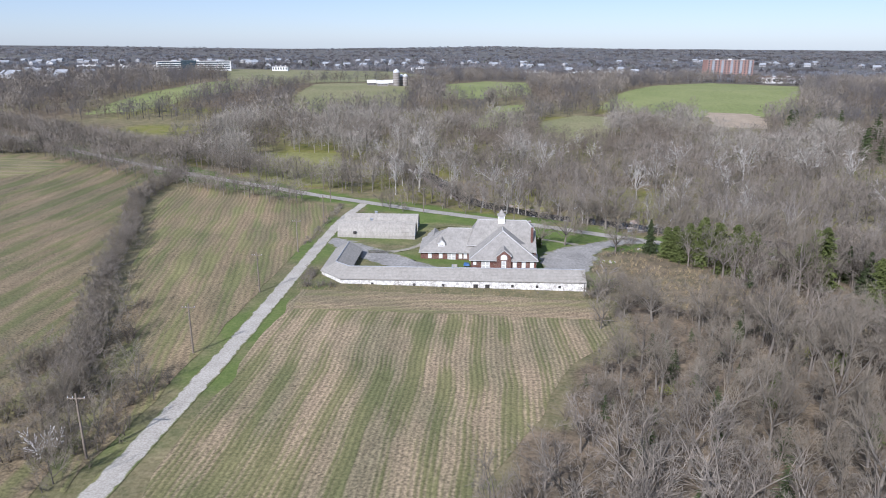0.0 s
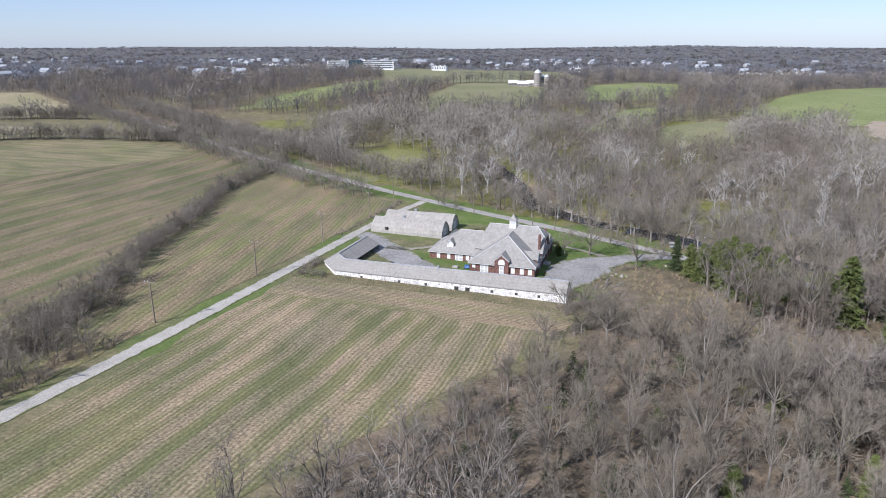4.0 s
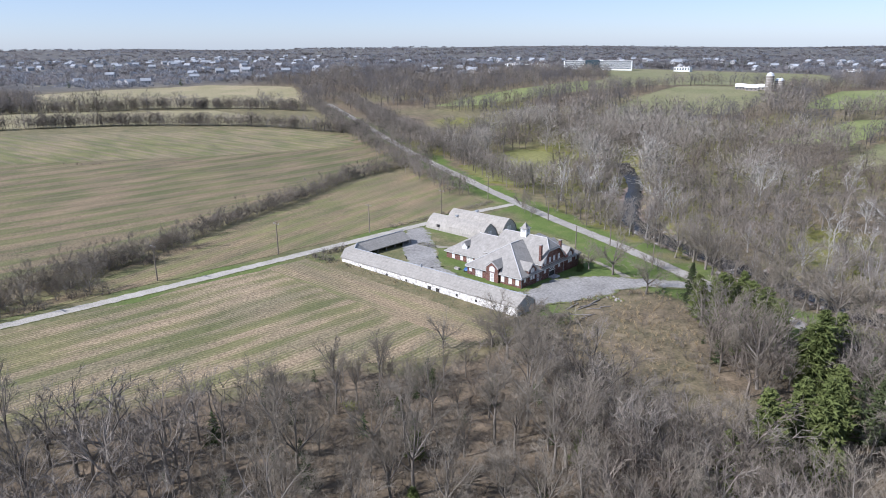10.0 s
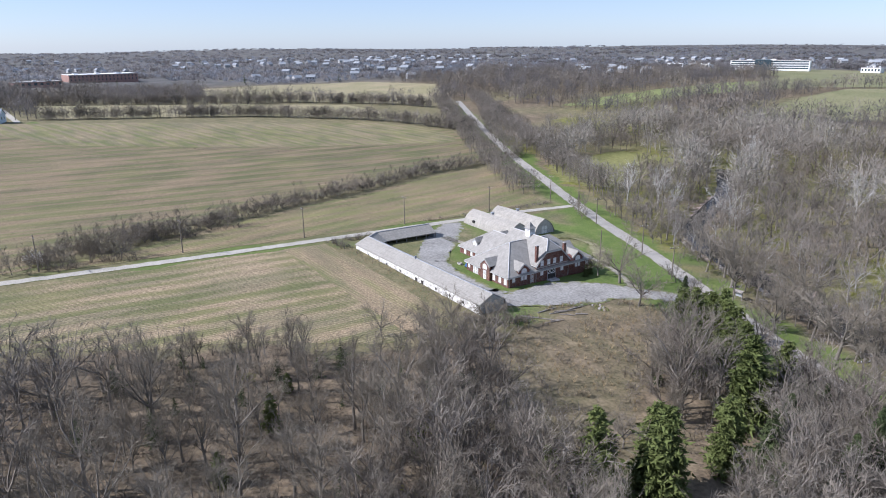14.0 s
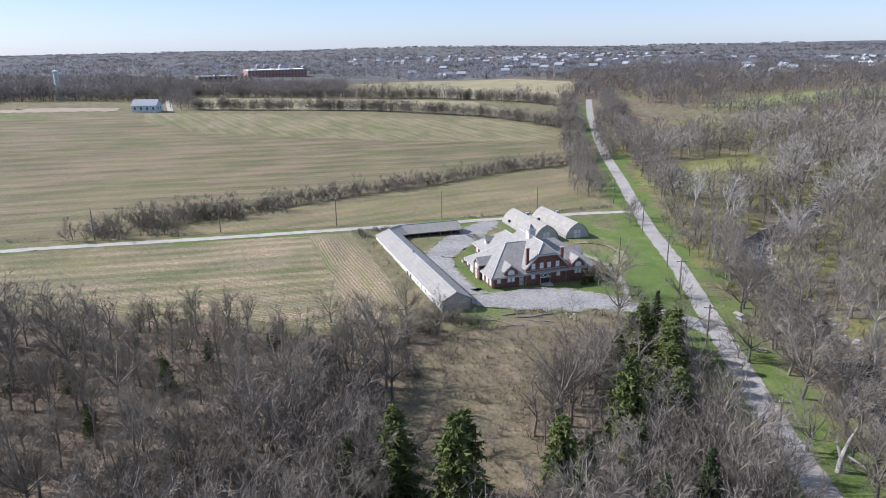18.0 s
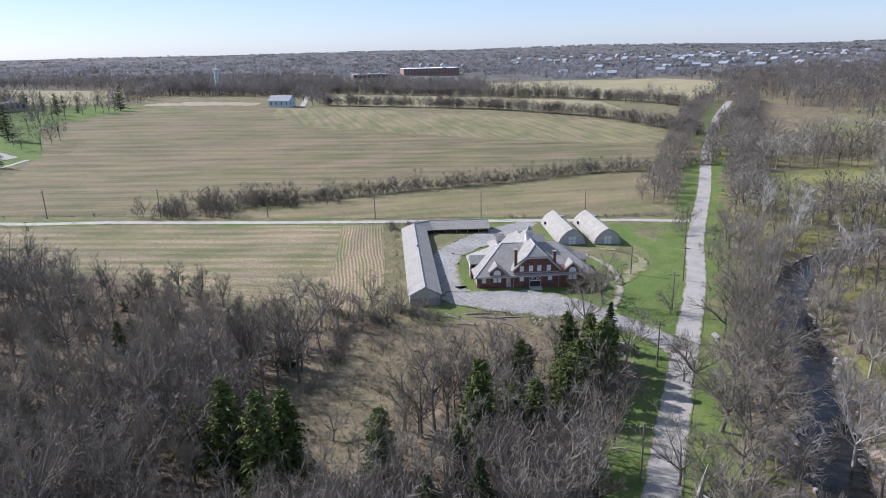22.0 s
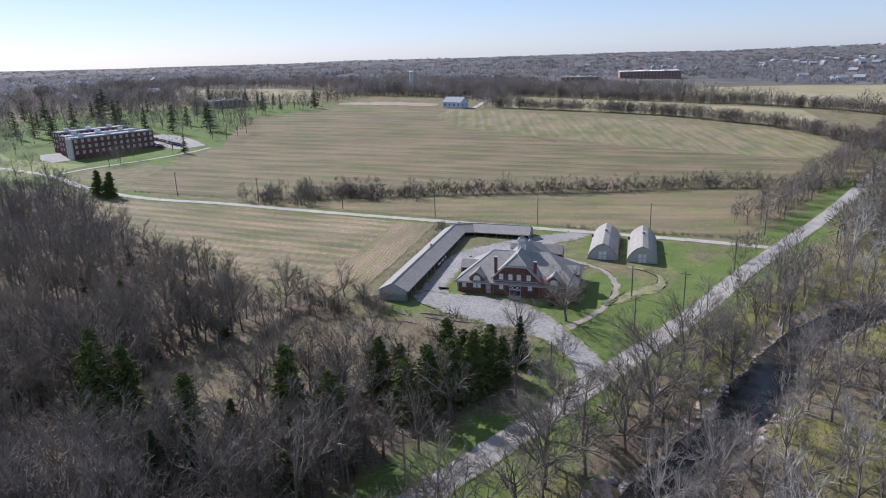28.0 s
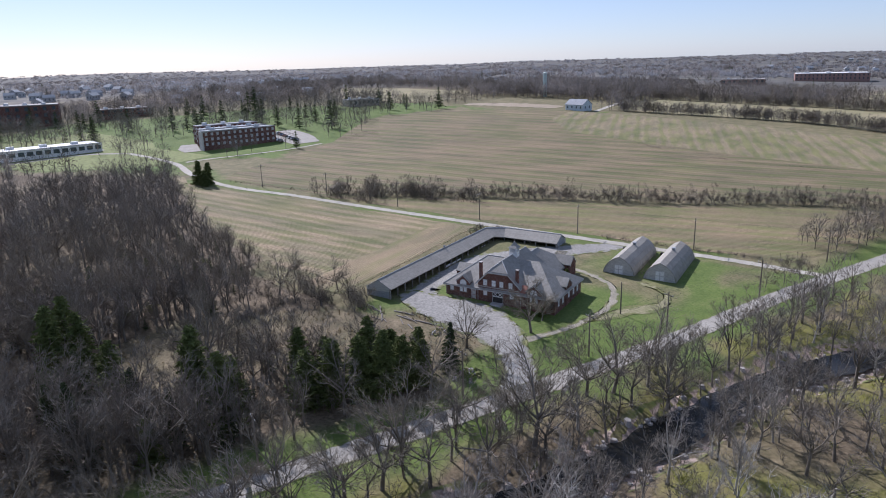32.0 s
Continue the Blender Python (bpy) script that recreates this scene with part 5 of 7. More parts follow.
# ---- the brick house ----
def window(parent, face, a, z, w, h, at, frame_mat=None, arch=False, name="window"):
    """A boarded window on a wall: face 'x' or 'y' with the sign of its outside, a: the middle along the wall."""
    frame_mat = frame_mat or WHITE
    axis, sign = face[1], 1 if face[0] == "+" else -1

    def at3(u, v, out):
        return (at + sign * out, u, v) if axis == "x" else (u, at + sign * out, v)

    def block(g, u0, v0, u1, v1, o0, o1):
        c = [(u0, v0), (u1, v0), (u1, v1), (u0, v1)]
        return g.hexa([at3(u, v, o0) for u, v in c], [at3(u, v, o1) for u, v in c])

    win = part(name, block(Geo(), a - w / 2, z, a + w / 2, z + h, -0.12, 0.015), WHITE, parent, "white boarded window")
    g = Geo()
    if arch:
        k = 9
        ring = [(a + w / 2 * math.cos(math.pi * i / k), z + h + 0.48 * w * math.sin(math.pi * i / k)) for i in range(k + 1)]
        part("fanlight", Geo().hexa([at3(u, v, -0.1) for u, v in ring], [at3(u, v, 0.012) for u, v in ring]), WHITE, win)
        for (u0, v0), (u1, v1) in zip(ring, ring[1:]):
            g.hexa([at3(u0, v0, -0.05), at3(u1, v1, -0.05), at3(a + 1.12 * (u1 - a), z + h + 1.12 * (v1 - z - h), -0.05), at3(a + 1.12 * (u0 - a), z + h + 1.12 * (v0 - z - h), -0.05)],
                   [at3(u0, v0, 0.05), at3(u1, v1, 0.05), at3(a + 1.12 * (u1 - a), z + h + 1.12 * (v1 - z - h), 0.05), at3(a + 1.12 * (u0 - a), z + h + 1.12 * (v0 - z - h), 0.05)])
        block(g, a - 0.02, z + h, a + 0.02, z + h + 0.47 * w, 0.0, 0.03)
    e = 0.07
    block(g, a - w / 2 - e, z, a - w / 2, z + h, -0.05, 0.05)
    block(g, a + w / 2, z, a + w / 2 + e, z + h, -0.05, 0.05)
    block(g, a - w / 2 - e, z + h, a + w / 2 + e, z + h + e, -0.05, 0.05) if not arch else None
    block(g, a - w / 2, z + h * 0.48, a + w / 2, z + h * 0.48 + 0.04, 0.0, 0.035)
    part("frame", g, TRIM, win)
    part("sill", block(Geo(), a - w / 2 - 0.12, z - 0.1, a + w / 2 + 0.12, z, -0.05, 0.09), STONE, win)
    return win


def door(parent, face, a, z, w, h, at, label, material=None):
    axis, sign = face[1], 1 if face[0] == "+" else -1

    def block(g, u0, v0, u1, v1, o0, o1):
        c = [(u0, v0), (u1, v0), (u1, v1), (u0, v1)]
        f = (lambda u, v, o: (at + sign * o, u, v)) if axis == "x" else (lambda u, v, o: (u, at + sign * o, v))
        return g.hexa([f(u, v, o0) for u, v in c], [f(u, v, o1) for u, v in c])

    leaf = part("door", block(Geo(), a - w / 2, z, a + w / 2, z + h, -0.12, 0.02), material or WHITE, parent, label)
    g = Geo()
    for u0, v0, u1, v1 in ((a - w / 2 - 0.1, z, a - w / 2, z + h), (a + w / 2, z, a + w / 2 + 0.1, z + h), (a - w / 2 - 0.1, z + h, a + w / 2 + 0.1, z + h + 0.12)):
        block(g, u0, v0, u1, v1, -0.05, 0.06)
    part("frame", g, TRIM, leaf)
    n = 0 if material is DARK else 2 if w > 1.3 else 1
    for i in range(n):
        c = a - w / 2 + (i + 0.5) * w / n
        for v0, v1 in ((z + 0.15, z + h * 0.45), (z + h * 0.52, z + h - 0.15)):
            part("panel", block(Geo(), c - w / n * 0.38, v0, c + w / n * 0.38, v1, 0.02, 0.035), TRIM, leaf)
    return leaf


def brick_house():
    ob = thing("brick_house", 8.1, 174.6, 0.2, "two-storey red brick house with grey shingled hip roofs and boarded windows", "house")
    E0, N0, S0, W0 = 16.15, 187.9, 161.2, 0.1
    low = -1.6
    t = 0.35
    # walls of the cross wing, the main gable and the west wing
    walls = [("wall", Geo().box(W0, S0, low, E0, S0 + t, 2.85)), ("wall", Geo().box(W0, N0 - t, low, E0, N0, 2.85)),
             ("wall", Geo().box(E0 - t, S0 + t + 0.003, low, E0, 169.6, 2.85)), ("wall", Geo().box(E0 - t, 179.8, low, E0, N0 - t - 0.003, 2.85)),
             ("wall", Geo().box(W0, S0 + t + 0.003, low, W0 + t, 168.4, 2.85)), ("wall", Geo().box(W0, 180.6, low, W0 + t, N0 - t - 0.003, 2.85)),
             ("wall", Geo().box(-12.8, 168.4, low, W0 + t - 0.003, 168.4 + t, 2.55)), ("wall", Geo().box(-12.8, 180.4 - t, low, W0 + t - 0.003, 180.4, 2.55)),
             ("wall", Geo().box(-12.8, 168.4 + t + 0.003, low, -12.8 + t, 180.4 - t - 0.003, 2.55))]
    for nm, g in walls:
        part(nm, g, BRICK, ob)
    prof = [(169.6, low), (179.8, low), (179.8, 4.55), (176.95, 7.15), (172.45, 7.15), (169.6, 4.55)]
    part("gable_wall", Geo().hexa([(E0 - 0.3, y, z) for y, z in prof], [(E0 + 0.06, y, z) for y, z in prof]), BRICK, ob, "two-storey brick gable front with a clipped peak")
    part("side_wall", Geo().box(6, 169.6, 2.5, E0 - 0.32, 169.9, 4.5), BRICK, ob)
    part("side_wall", Geo().box(6, 179.5, 2.5, E0 - 0.32, 179.8, 4.5), BRICK, ob)
    # roofs
    xa, xb, ya, yb, ze, zr, xr = -0.3, 16.6, 160.75, 188.35, 2.85, 8.2, 8.15
    sl = []
    sl.append(("roof_slope", [(xa, ya, ze), (xb, ya, ze), (xr, 168.1, zr)]))
    sl.append(("roof_slope", [(xb, ya, ze), (xb, yb, ze), (xr, 181.0, zr), (xr, 168.1, zr)]))
    sl.append(("roof_slope", [(xb, yb, ze), (xa, yb, ze), (xr, 181.0, zr)]))
    sl.append(("roof_slope", [(xa, yb, ze), (xa, ya, ze), (xr, 168.1, zr), (xr, 181.0, zr)]))
    ry, rz, re = 174.7, 9.35, 14.4
    sl.append(("main_roof_slope", [(-0.9, 169.2, 4.2), (16.65, 169.2, 4.2), (16.65, 172.3, 7.2), (re, ry, rz), (1.7, ry, rz)]))
    sl.append(("main_roof_slope", [(16.65, 180.2, 4.2), (-0.9, 180.2, 4.2), (1.7, ry, rz), (re, ry, rz), (16.65, 177.1, 7.2)]))
    sl.append(("main_roof_slope", [(16.65, 172.3, 7.2), (16.65, 177.1, 7.2), (re, ry, rz)]))
    sl.append(("main_roof_slope", [(-0.9, 180.2, 4.2), (-0.9, 169.2, 4.2), (1.7, ry, rz)]))
    sl.append(("west_roof_slope", [(-13.2, 167.95, 2.5), (0.6, 167.95, 2.5), (0.6, 174.4, 7.1), (-6.1, 174.4, 7.1)]))
    sl.append(("west_roof_slope", [(0.6, 180.85, 2.5), (-13.2, 180.85, 2.5), (-6.1, 174.4, 7.1), (0.6, 174.4, 7.1)]))
    sl.append(("west_roof_slope", [(-13.2, 180.85, 2.5), (-13.2, 167.95, 2.5), (-6.1, 174.4, 7.1)]))
    for nm, pts in sl:
        r = part(nm, Geo().slab(pts, 0.14), ROOF, ob)
        # fascia under the lowest edge
        lowest = sorted(pts, key=lambda p: p[2])[:2]
        (x0, y0, z0), (x1, y1, z1) = lowest
        if z0 == z1:
            dx, dy = (0.06, 0) if x0 == x1 else (0, 0.06)
            part("fascia", Geo().hexa([(x0 - dx, y0 - dy, z0 - 0.32), (x1 - dx, y1 - dy, z0 - 0.32), (x1 + dx, y1 + dy, z0 - 0.32), (x0 + dx, y0 + dy, z0 - 0.32)],
                                      [(x0 - dx, y0 - dy, z0 - 0.145), (x1 - dx, y1 - dy, z0 - 0.145), (x1 + dx, y1 + dy, z0 - 0.145), (x0 + dx, y0 + dy, z0 - 0.145)]), TRIM, r)
    for pts in ([(xr, 168.1, zr), (xr, 171.9, zr)], [(1.7, ry, rz), (re, ry, rz)], [(-6.1, 174.4, 7.1), (0.2, 174.4, 7.1)], [(xb, ya, ze), (xr, 168.1, zr)], [(xa, ya, ze), (xr, 168.1, zr)], [(re, ry, rz), (16.65, 172.3, 7.2)], [(re, ry, rz), (16.65, 177.1, 7.2)]):
        part("ridge_cap", Geo().tube([(x, y, z + 0.02) for x, y, z in pts], [0.11, 0.11], 6), TRIM, ob)
    # raking boards of the main gable
    for y0, z0, y1, z1 in ((169.2, 4.05, 172.3, 7.05), (172.3, 7.05, 177.1, 7.05), (177.1, 7.05, 180.2, 4.05)):
        part("bargeboard", Geo().hexa([(16.6, y0, z0 - 0.3), (16.72, y0, z0 - 0.3), (16.72, y1, z1 - 0.3), (16.6, y1, z1 - 0.3)], [(16.6, y0, z0), (16.72, y0, z0), (16.72, y1, z1), (16.6, y1, z1)]), TRIM, ob)

    def gabled(mid, half, face, at, back_e, back_r, ez, rz, base, material, name):
        """A gabled wall dormer; face along x or y with its sign."""
        sg = 1 if face[0] == "+" else -1
        p = (lambda a, o, z: (at + sg * o, a, z)) if face[1] == "x" else (lambda a, o, z: (a, at + sg * o, z))
        d = part(name, Geo().hexa([p(a, -0.75, z) for a, z in ((mid - half, base), (mid + half, base), (mid + half, ez), (mid, rz - 0.12), (mid - half, ez))],
                                  [p(a, 0.1, z) for a, z in ((mid - half, base), (mid + half, base), (mid + half, ez), (mid, rz - 0.12), (mid - half, ez))]), material, ob)
        o = 0.18
        for s in (-1, 1):
            pts = [p(mid, 0.22, rz), p(mid, -back_r, rz), p(mid + s * (half + o), -back_e, ez - 0.12), p(mid + s * (half + o), 0.22, ez - 0.12)]
            part("dormer_roof", Geo().slab(pts if s * sg > 0 else pts[::-1], 0.12), ROOF, d)
            q = [p(mid, 0.18, rz - 0.13), p(mid, 0.27, rz - 0.13), p(mid + s * (half + o), 0.27, ez - 0.25), p(mid + s * (half + o), 0.18, ez - 0.25)]
            part("bargeboard", Geo().slab(q if s * sg > 0 else q[::-1], 0.2), TRIM, d)
            part("cheek", Geo().hexa([p(mid + s * half, -0.4, base), p(mid + s * half, -0.4, ez), p(mid + s * half, -back_e, ez - 0.1)], [p(mid + s * (half - 0.1), -0.4, base), p(mid + s * (half - 0.1), -0.4, ez), p(mid + s * (half - 0.1), -back_e, ez - 0.1)]), material, d)
        return d

    d1 = gabled(165.8, 1.7, "+x", E0, 1.4, 4.2, 4.05, 5.45, low, BRICK, "gable")
    d2 = gabled(183.1, 1.7, "+x", E0, 1.4, 4.2, 4.05, 5.45, low, BRICK, "gable")
    d3 = gabled(8.2, 1.75, "-y", S0 - 0.55, 1.9, 4.2, 4.15, 5.6, low, BRICK, "gable")
    d4 = gabled(8.2, 1.75, "+y", N0, 1.3, 3.7, 4.0, 5.45, low, BRICK, "gable")
    d5 = gabled(-7.5, 0.85, "-y", 169.5, 1.2, 2.7, 4.55, 5.55, 3.2, WHITE, "dormer")
    gabled(-9.8, 1.9, "+y", 182.2, 1.5, 7.0, 3.2, 5.0, low, BRICK, "gable")
    for d, y in ((d1, 165.8), (d2, 183.1)):
        window(d, "+x", y, 3.15, 1.55, 0.35, E0 + 0.1, arch=True)
        for o in (-0.5, 0.5):
            window(d, "+x", y + o, 1.45, 0.68, 1.2, E0 + 0.1)
    window(d3, "-y", 8.2, 3.0, 1.5, 0.5, S0 - 0.65, arch=True)
    door(d3, "-y", 8.2, 0.45, 1.0, 2.1, S0 - 0.65, "white boarded front door")
    window(d4, "+y", 8.2, 1.0, 0.9, 1.5, N0 + 0.1)
    window(d5, "-y", -7.5, 3.85, 0.8, 0.6, 169.4, arch=True)
    for x in (10.9, 13.1, 15.1):
        window(ob, "-y", x, 0.85, 0.85, 1.55, S0)
    window(ob, "-y", 1.1, 1.45, 0.7, 0.75, S0)
    door(ob, "-y", 3.75, 0.35, 1.9, 1.95, S0, "white double door with weathered panels")
    for x in (-10.4, -7.6, -2.55, -1.3):
        window(ob, "-y", x, 0.7, 0.8, 1.45, 168.4)
    door(ob, "-y", -4.85, 0.35, 1.9, 1.8, 168.4, "white boarded double door")
    for y in (171.4, 173.5, 175.4, 177.6):
        window(ob, "+x", y, 3.75, 0.85, 1.25, E0 + 0.06)
    window(ob, "+x", 171.4, 1.45, 0.85, 1.35, E0 + 0.06)
    window(ob, "+x", 177.9, 1.45, 0.85, 1.35, E0 + 0.06)
    # the entrance is a closed leaf, its inner shade given as dark colour
    leaf = door(ob, "+x", 174.5, 0.1, 2.4, 2.5, E0 + 0.06, "entrance with its shaded inside as a dark panel, below a white cross-braced panel", DARK)
    part("transom", Geo().box(E0 + 0.085, 173.35, 1.35, E0 + 0.14, 175.65, 1.5).box(E0 + 0.085, 173.35, 2.4, E0 + 0.14, 175.65, 2.55), WHITE, leaf)
    for y in (173.4, 174.55):
        for z0, z1 in ((1.5, 2.4), (2.4, 1.5)):
            part("brace", Geo().tube([(E0 + 0.11, y, z0), (E0 + 0.11, y + 1.05, z1)], [0.07, 0.07], 4), WHITE, leaf)
    part("band_course", Geo().box(E0 + 0.062, 169.65, 3.28, E0 + 0.12, 179.75, 3.5), STONE, ob)
    window(ob, "+x", 162.8, 1.4, 0.8, 1.2, E0)
    door(ob, "+x", 168.4, 0.1, 0.9, 2.1, E0, "brown side door", ROOF_RED)
    window(ob, "+x", 186.4, 1.4, 0.8, 1.2, E0)
    for x in (2.5, 5.0, 11.5, 14.0):
        window(ob, "+y", x, 0.7, 0.85, 1.4, N0)
    # chimneys
    for y, z in ((170.1, 8.75), (178.95, 8.0)):
        c = part("chimney", Geo().box(15.35, y - 0.32, 3.6, 15.95, y + 0.32, z), BRICK, ob)
        part("chimney_cap", Geo().box(15.27, y - 0.4, z + 0.003, 16.03, y + 0.4, z + 0.14), STONE, c)
    part("porch_roof", Geo().slab([(16.75, 180.0, 3.5), (16.75, 181.4, 3.5), (15.2, 181.4, 4.7), (15.2, 180.0, 4.7)], 0.12), ROOF_RED, ob, "small faded red porch roof")
    # cupola on the ridge
    cx, cy = 7.95, ry
    cup = part("cupola", Geo().box(cx - 0.85, cy - 0.85, 8.6, cx + 0.85, cy + 0.85, 10.75), WHITE, ob, "white louvred cupola with a pointed grey roof")
    for sx, sy in ((1, 0), (-1, 0), (0, 1), (0, -1)):
        g = Geo()
        for k in range(4):
            z = 9.85 + 0.2 * k
            if sx:
                g.box(cx + sx * 0.86, cy - 0.6, z, cx + sx * 0.92, cy + 0.6, z + 0.1)
            else:
                g.box(cx - 0.6, cy + sy * 0.86, z, cx + 0.6, cy + sy * 0.92, z + 0.1)
        part("louvre", g, TRIM, cup)
    q = [(cx - 1.15, cy - 1.15, 10.75), (cx + 1.15, cy - 1.15, 10.75), (cx + 1.15, cy + 1.15, 10.75), (cx - 1.15, cy + 1.15, 10.75)]
    s = [(cx - 0.62, cy - 0.62, 11.25), (cx + 0.62, cy - 0.62, 11.25), (cx + 0.62, cy + 0.62, 11.25), (cx - 0.62, cy + 0.62, 11.25)]
    part("cupola_roof", Geo().hexa(q, s).hexa([(x, y, 11.24) for x, y, _ in s], [(cx + (x - cx) * 0.06, cy + (y - cy) * 0.06, 12.25) for x, y, _ in s]), ROOF, cup)
    part("entrance_step", Geo().hexa([(16.25, 172.9, -0.8), (18.3, 172.9, -0.8), (18.3, 176.1, -0.8), (16.25, 176.1, -0.8)], [(16.25, 173.1, 0.1), (17.6, 173.2, 0.05), (17.6, 175.8, 0.05), (16.25, 175.9, 0.1)]), STONE, ob)
    for x, y in ((E0 + 0.12, 169.55), (E0 + 0.12, 179.95), (E0 + 0.05, S0 + 0.2)):
        part("downpipe", Geo().tube([(x, y, -0.3), (x, y, 2.7)], [0.05, 0.05], 6), TRIM, ob)


brick_house()


# ---- the long cattle shed ----
def cattle_shed():
    ob = thing("cattle_shed", 0, 149, 0.4, "long open-fronted shed with grey roof and whitewashed back wall", "shed")
    ridge = [(25.9, 148.95, 4.65), (-27.6, 148.95, 4.65), (-31.6, 153.4, 4.25), (-31.6, 170.9, 4.0)]

    def side(off):
        """The ridge line set off to one side, mitred."""
        out = []
        for i, (x, y, z) in enumerate(ridge):
            ds = []
            for a, b in ((i - 1, i), (i, i + 1)):
                if 0 <= a and b < len(ridge):
                    d = Vector((ridge[b][0] - ridge[a][0], ridge[b][1] - ridge[a][1]))
                    ds.append(d.normalized())
            n = sum((Vector((-d.y, d.x)) for d in ds), Vector((0, 0))).normalized()
            k = off / max(0.5, n.dot(Vector((-ds[0].y, ds[0].x))))
            out.append((x + n.x * k, y + n.y * k))
        return out

    outer, inner, wall, front = side(3.6), side(-3.6), side(3.3), side(-3.25)
    drop = 1.85
    for i in range(3):
        a, b = ridge[i], ridge[i + 1]
        n = 12 if i == 0 else 1 if i == 1 else 4
        for k in range(n):
            f0, f1 = k / n, (k + 1) / n
            lerp = lambda p, q, f: tuple(u + (v - u) * f for u, v in zip(p, q))
            for edge in (outer, inner):
                e0, e1 = (*edge[i], a[2] - drop), (*edge[i + 1], b[2] - drop)
                r0, r1, s0, s1 = lerp(a, b, f0), lerp(a, b, f1), lerp(e0, e1, f0), lerp(e0, e1, f1)
                pts = [r0, r1, s1, s0] if edge is inner else [r1, r0, s0, s1]
                part("roof_panel", Geo().slab([(x, y, z + 0.012 * (k % 2)) for x, y, z in pts], 0.1), ROOF_SHED, ob)
        part("ridge_cap", Geo().tube([(a[0], a[1], a[2] + 0.02), (b[0], b[1], b[2] + 0.02)], [0.12, 0.12], 6), BOARDS, ob)
        z0, z1 = a[2] - drop - 0.08, b[2] - drop - 0.08
        w0, w1 = wall[i], wall[i + 1]
        d = (Vector(w1) - Vector(w0)).normalized()
        nrm = Vector((d.y, -d.x)) * 0.22
        part("back_wall", Geo().hexa([(*w0, -1.2), (*w1, -1.2), (w1[0] + nrm.x, w1[1] + nrm.y, -1.2), (w0[0] + nrm.x, w0[1] + nrm.y, -1.2)],
                                     [(*w0, z0), (*w1, z1), (w1[0] + nrm.x, w1[1] + nrm.y, z1), (w0[0] + nrm.x, w0[1] + nrm.y, z0)]), LIME, ob, "flaking whitewashed masonry wall")
        f0, f1 = front[i], front[i + 1]
        length = math.dist(f0, f1)
        m = max(1, round(length / 3.1))
        for k in range(m + 1 if i == 2 else m):
            x, y, z = f0[0] + (f1[0] - f0[0]) * k / m, f0[1] + (f1[1] - f0[1]) * k / m, z0 + (z1 - z0) * k / m
            part("post", Geo().box(x - 0.11, y - 0.11, -1.0, x + 0.11, y + 0.11, z - 0.25), TIMBER, ob)
        g = (Vector(f1) - Vector(f0)).normalized()
        o = Vector((-g.y, g.x)) * 0.09
        part("beam", Geo().hexa([(f0[0] - o.x, f0[1] - o.y, z0 - 0.25), (f1[0] - o.x, f1[1] - o.y, z1 - 0.25), (f1[0] + o.x, f1[1] + o.y, z1 - 0.25), (f0[0] + o.x, f0[1] + o.y, z0 - 0.25)],
                                [(f0[0] - o.x, f0[1] - o.y, z0 - 0.02), (f1[0] - o.x, f1[1] - o.y, z1 - 0.02), (f1[0] + o.x, f1[1] + o.y, z1 - 0.02), (f0[0] + o.x, f0[1] + o.y, z0 - 0.02)]), TIMBER, ob)
    zr = ridge[0][2]
    prof = [(145.65, -1.0), (152.2, -1.0), (152.2, zr - drop - 0.1), (148.95, zr - 0.1), (145.65, zr - drop - 0.1)]
    part("gable_end", Geo().hexa([(25.45, y, z) for y, z in prof], [(25.65, y, z) for y, z in prof]), BOARDS, ob, "weathered blue-grey boarded gable end")
    part("gable_apron", Geo().hexa([(25.66, y, z) for y, z in ((145.8, 2.0), (152.1, 2.0), (152.1, zr - drop - 0.1), (148.95, zr - 0.15), (145.8, zr - drop - 0.1))], [(25.7, y, z) for y, z in ((145.8, 2.0), (152.1, 2.0), (152.1, zr - drop - 0.1), (148.95, zr - 0.15), (145.8, zr - drop - 0.1))]), HUT_END, ob, "pale boarded gable top")
    zl = ridge[3][2]
    prof = [(-34.9, -1.0), (-28.4, -1.0), (-28.4, zl - drop - 0.1), (-31.6, zl - 0.1), (-34.9, zl - drop - 0.1)]
    part("gable_end", Geo().hexa([(x, 170.4, z) for x, z in prof], [(x, 170.6, z) for x, z in prof]), BOARDS, ob)
    # the wall is solid here: dark slabs stand for the shaded openings
    for x in (1.3, 3.9):
        part("doorway", Geo().box(x - 0.5, 145.6, -0.6, x + 0.5, 145.68, 1.9), DARK, ob, "doorway in the white wall, its shaded inside a dark panel")
    for x in (-22, -12.5, -6, 9.5, 15, 20):
        part("hatch", Geo().box(x - 0.3, 145.62, 1.3, x + 0.3, 145.67, 1.9), DARK, ob)
    part("pier", Geo().box(11.8, 145.5, -1.0, 12.5, 145.64, 2.4), LIME, ob)
    for x, w in ((-20.5, 1.3), (-4.5, 2.6), (-1.2, 1.6)):
        part("stall_front", Geo().box(x - w, 151.9, -0.2, x + w, 152.05, 1.3), WHITE, ob, "white painted stall front")
    part("roof_vent", Geo().box(-4.2, 148.65, 4.5, -3.9, 149.1, 5.3), BOARDS, ob)


cattle_shed()


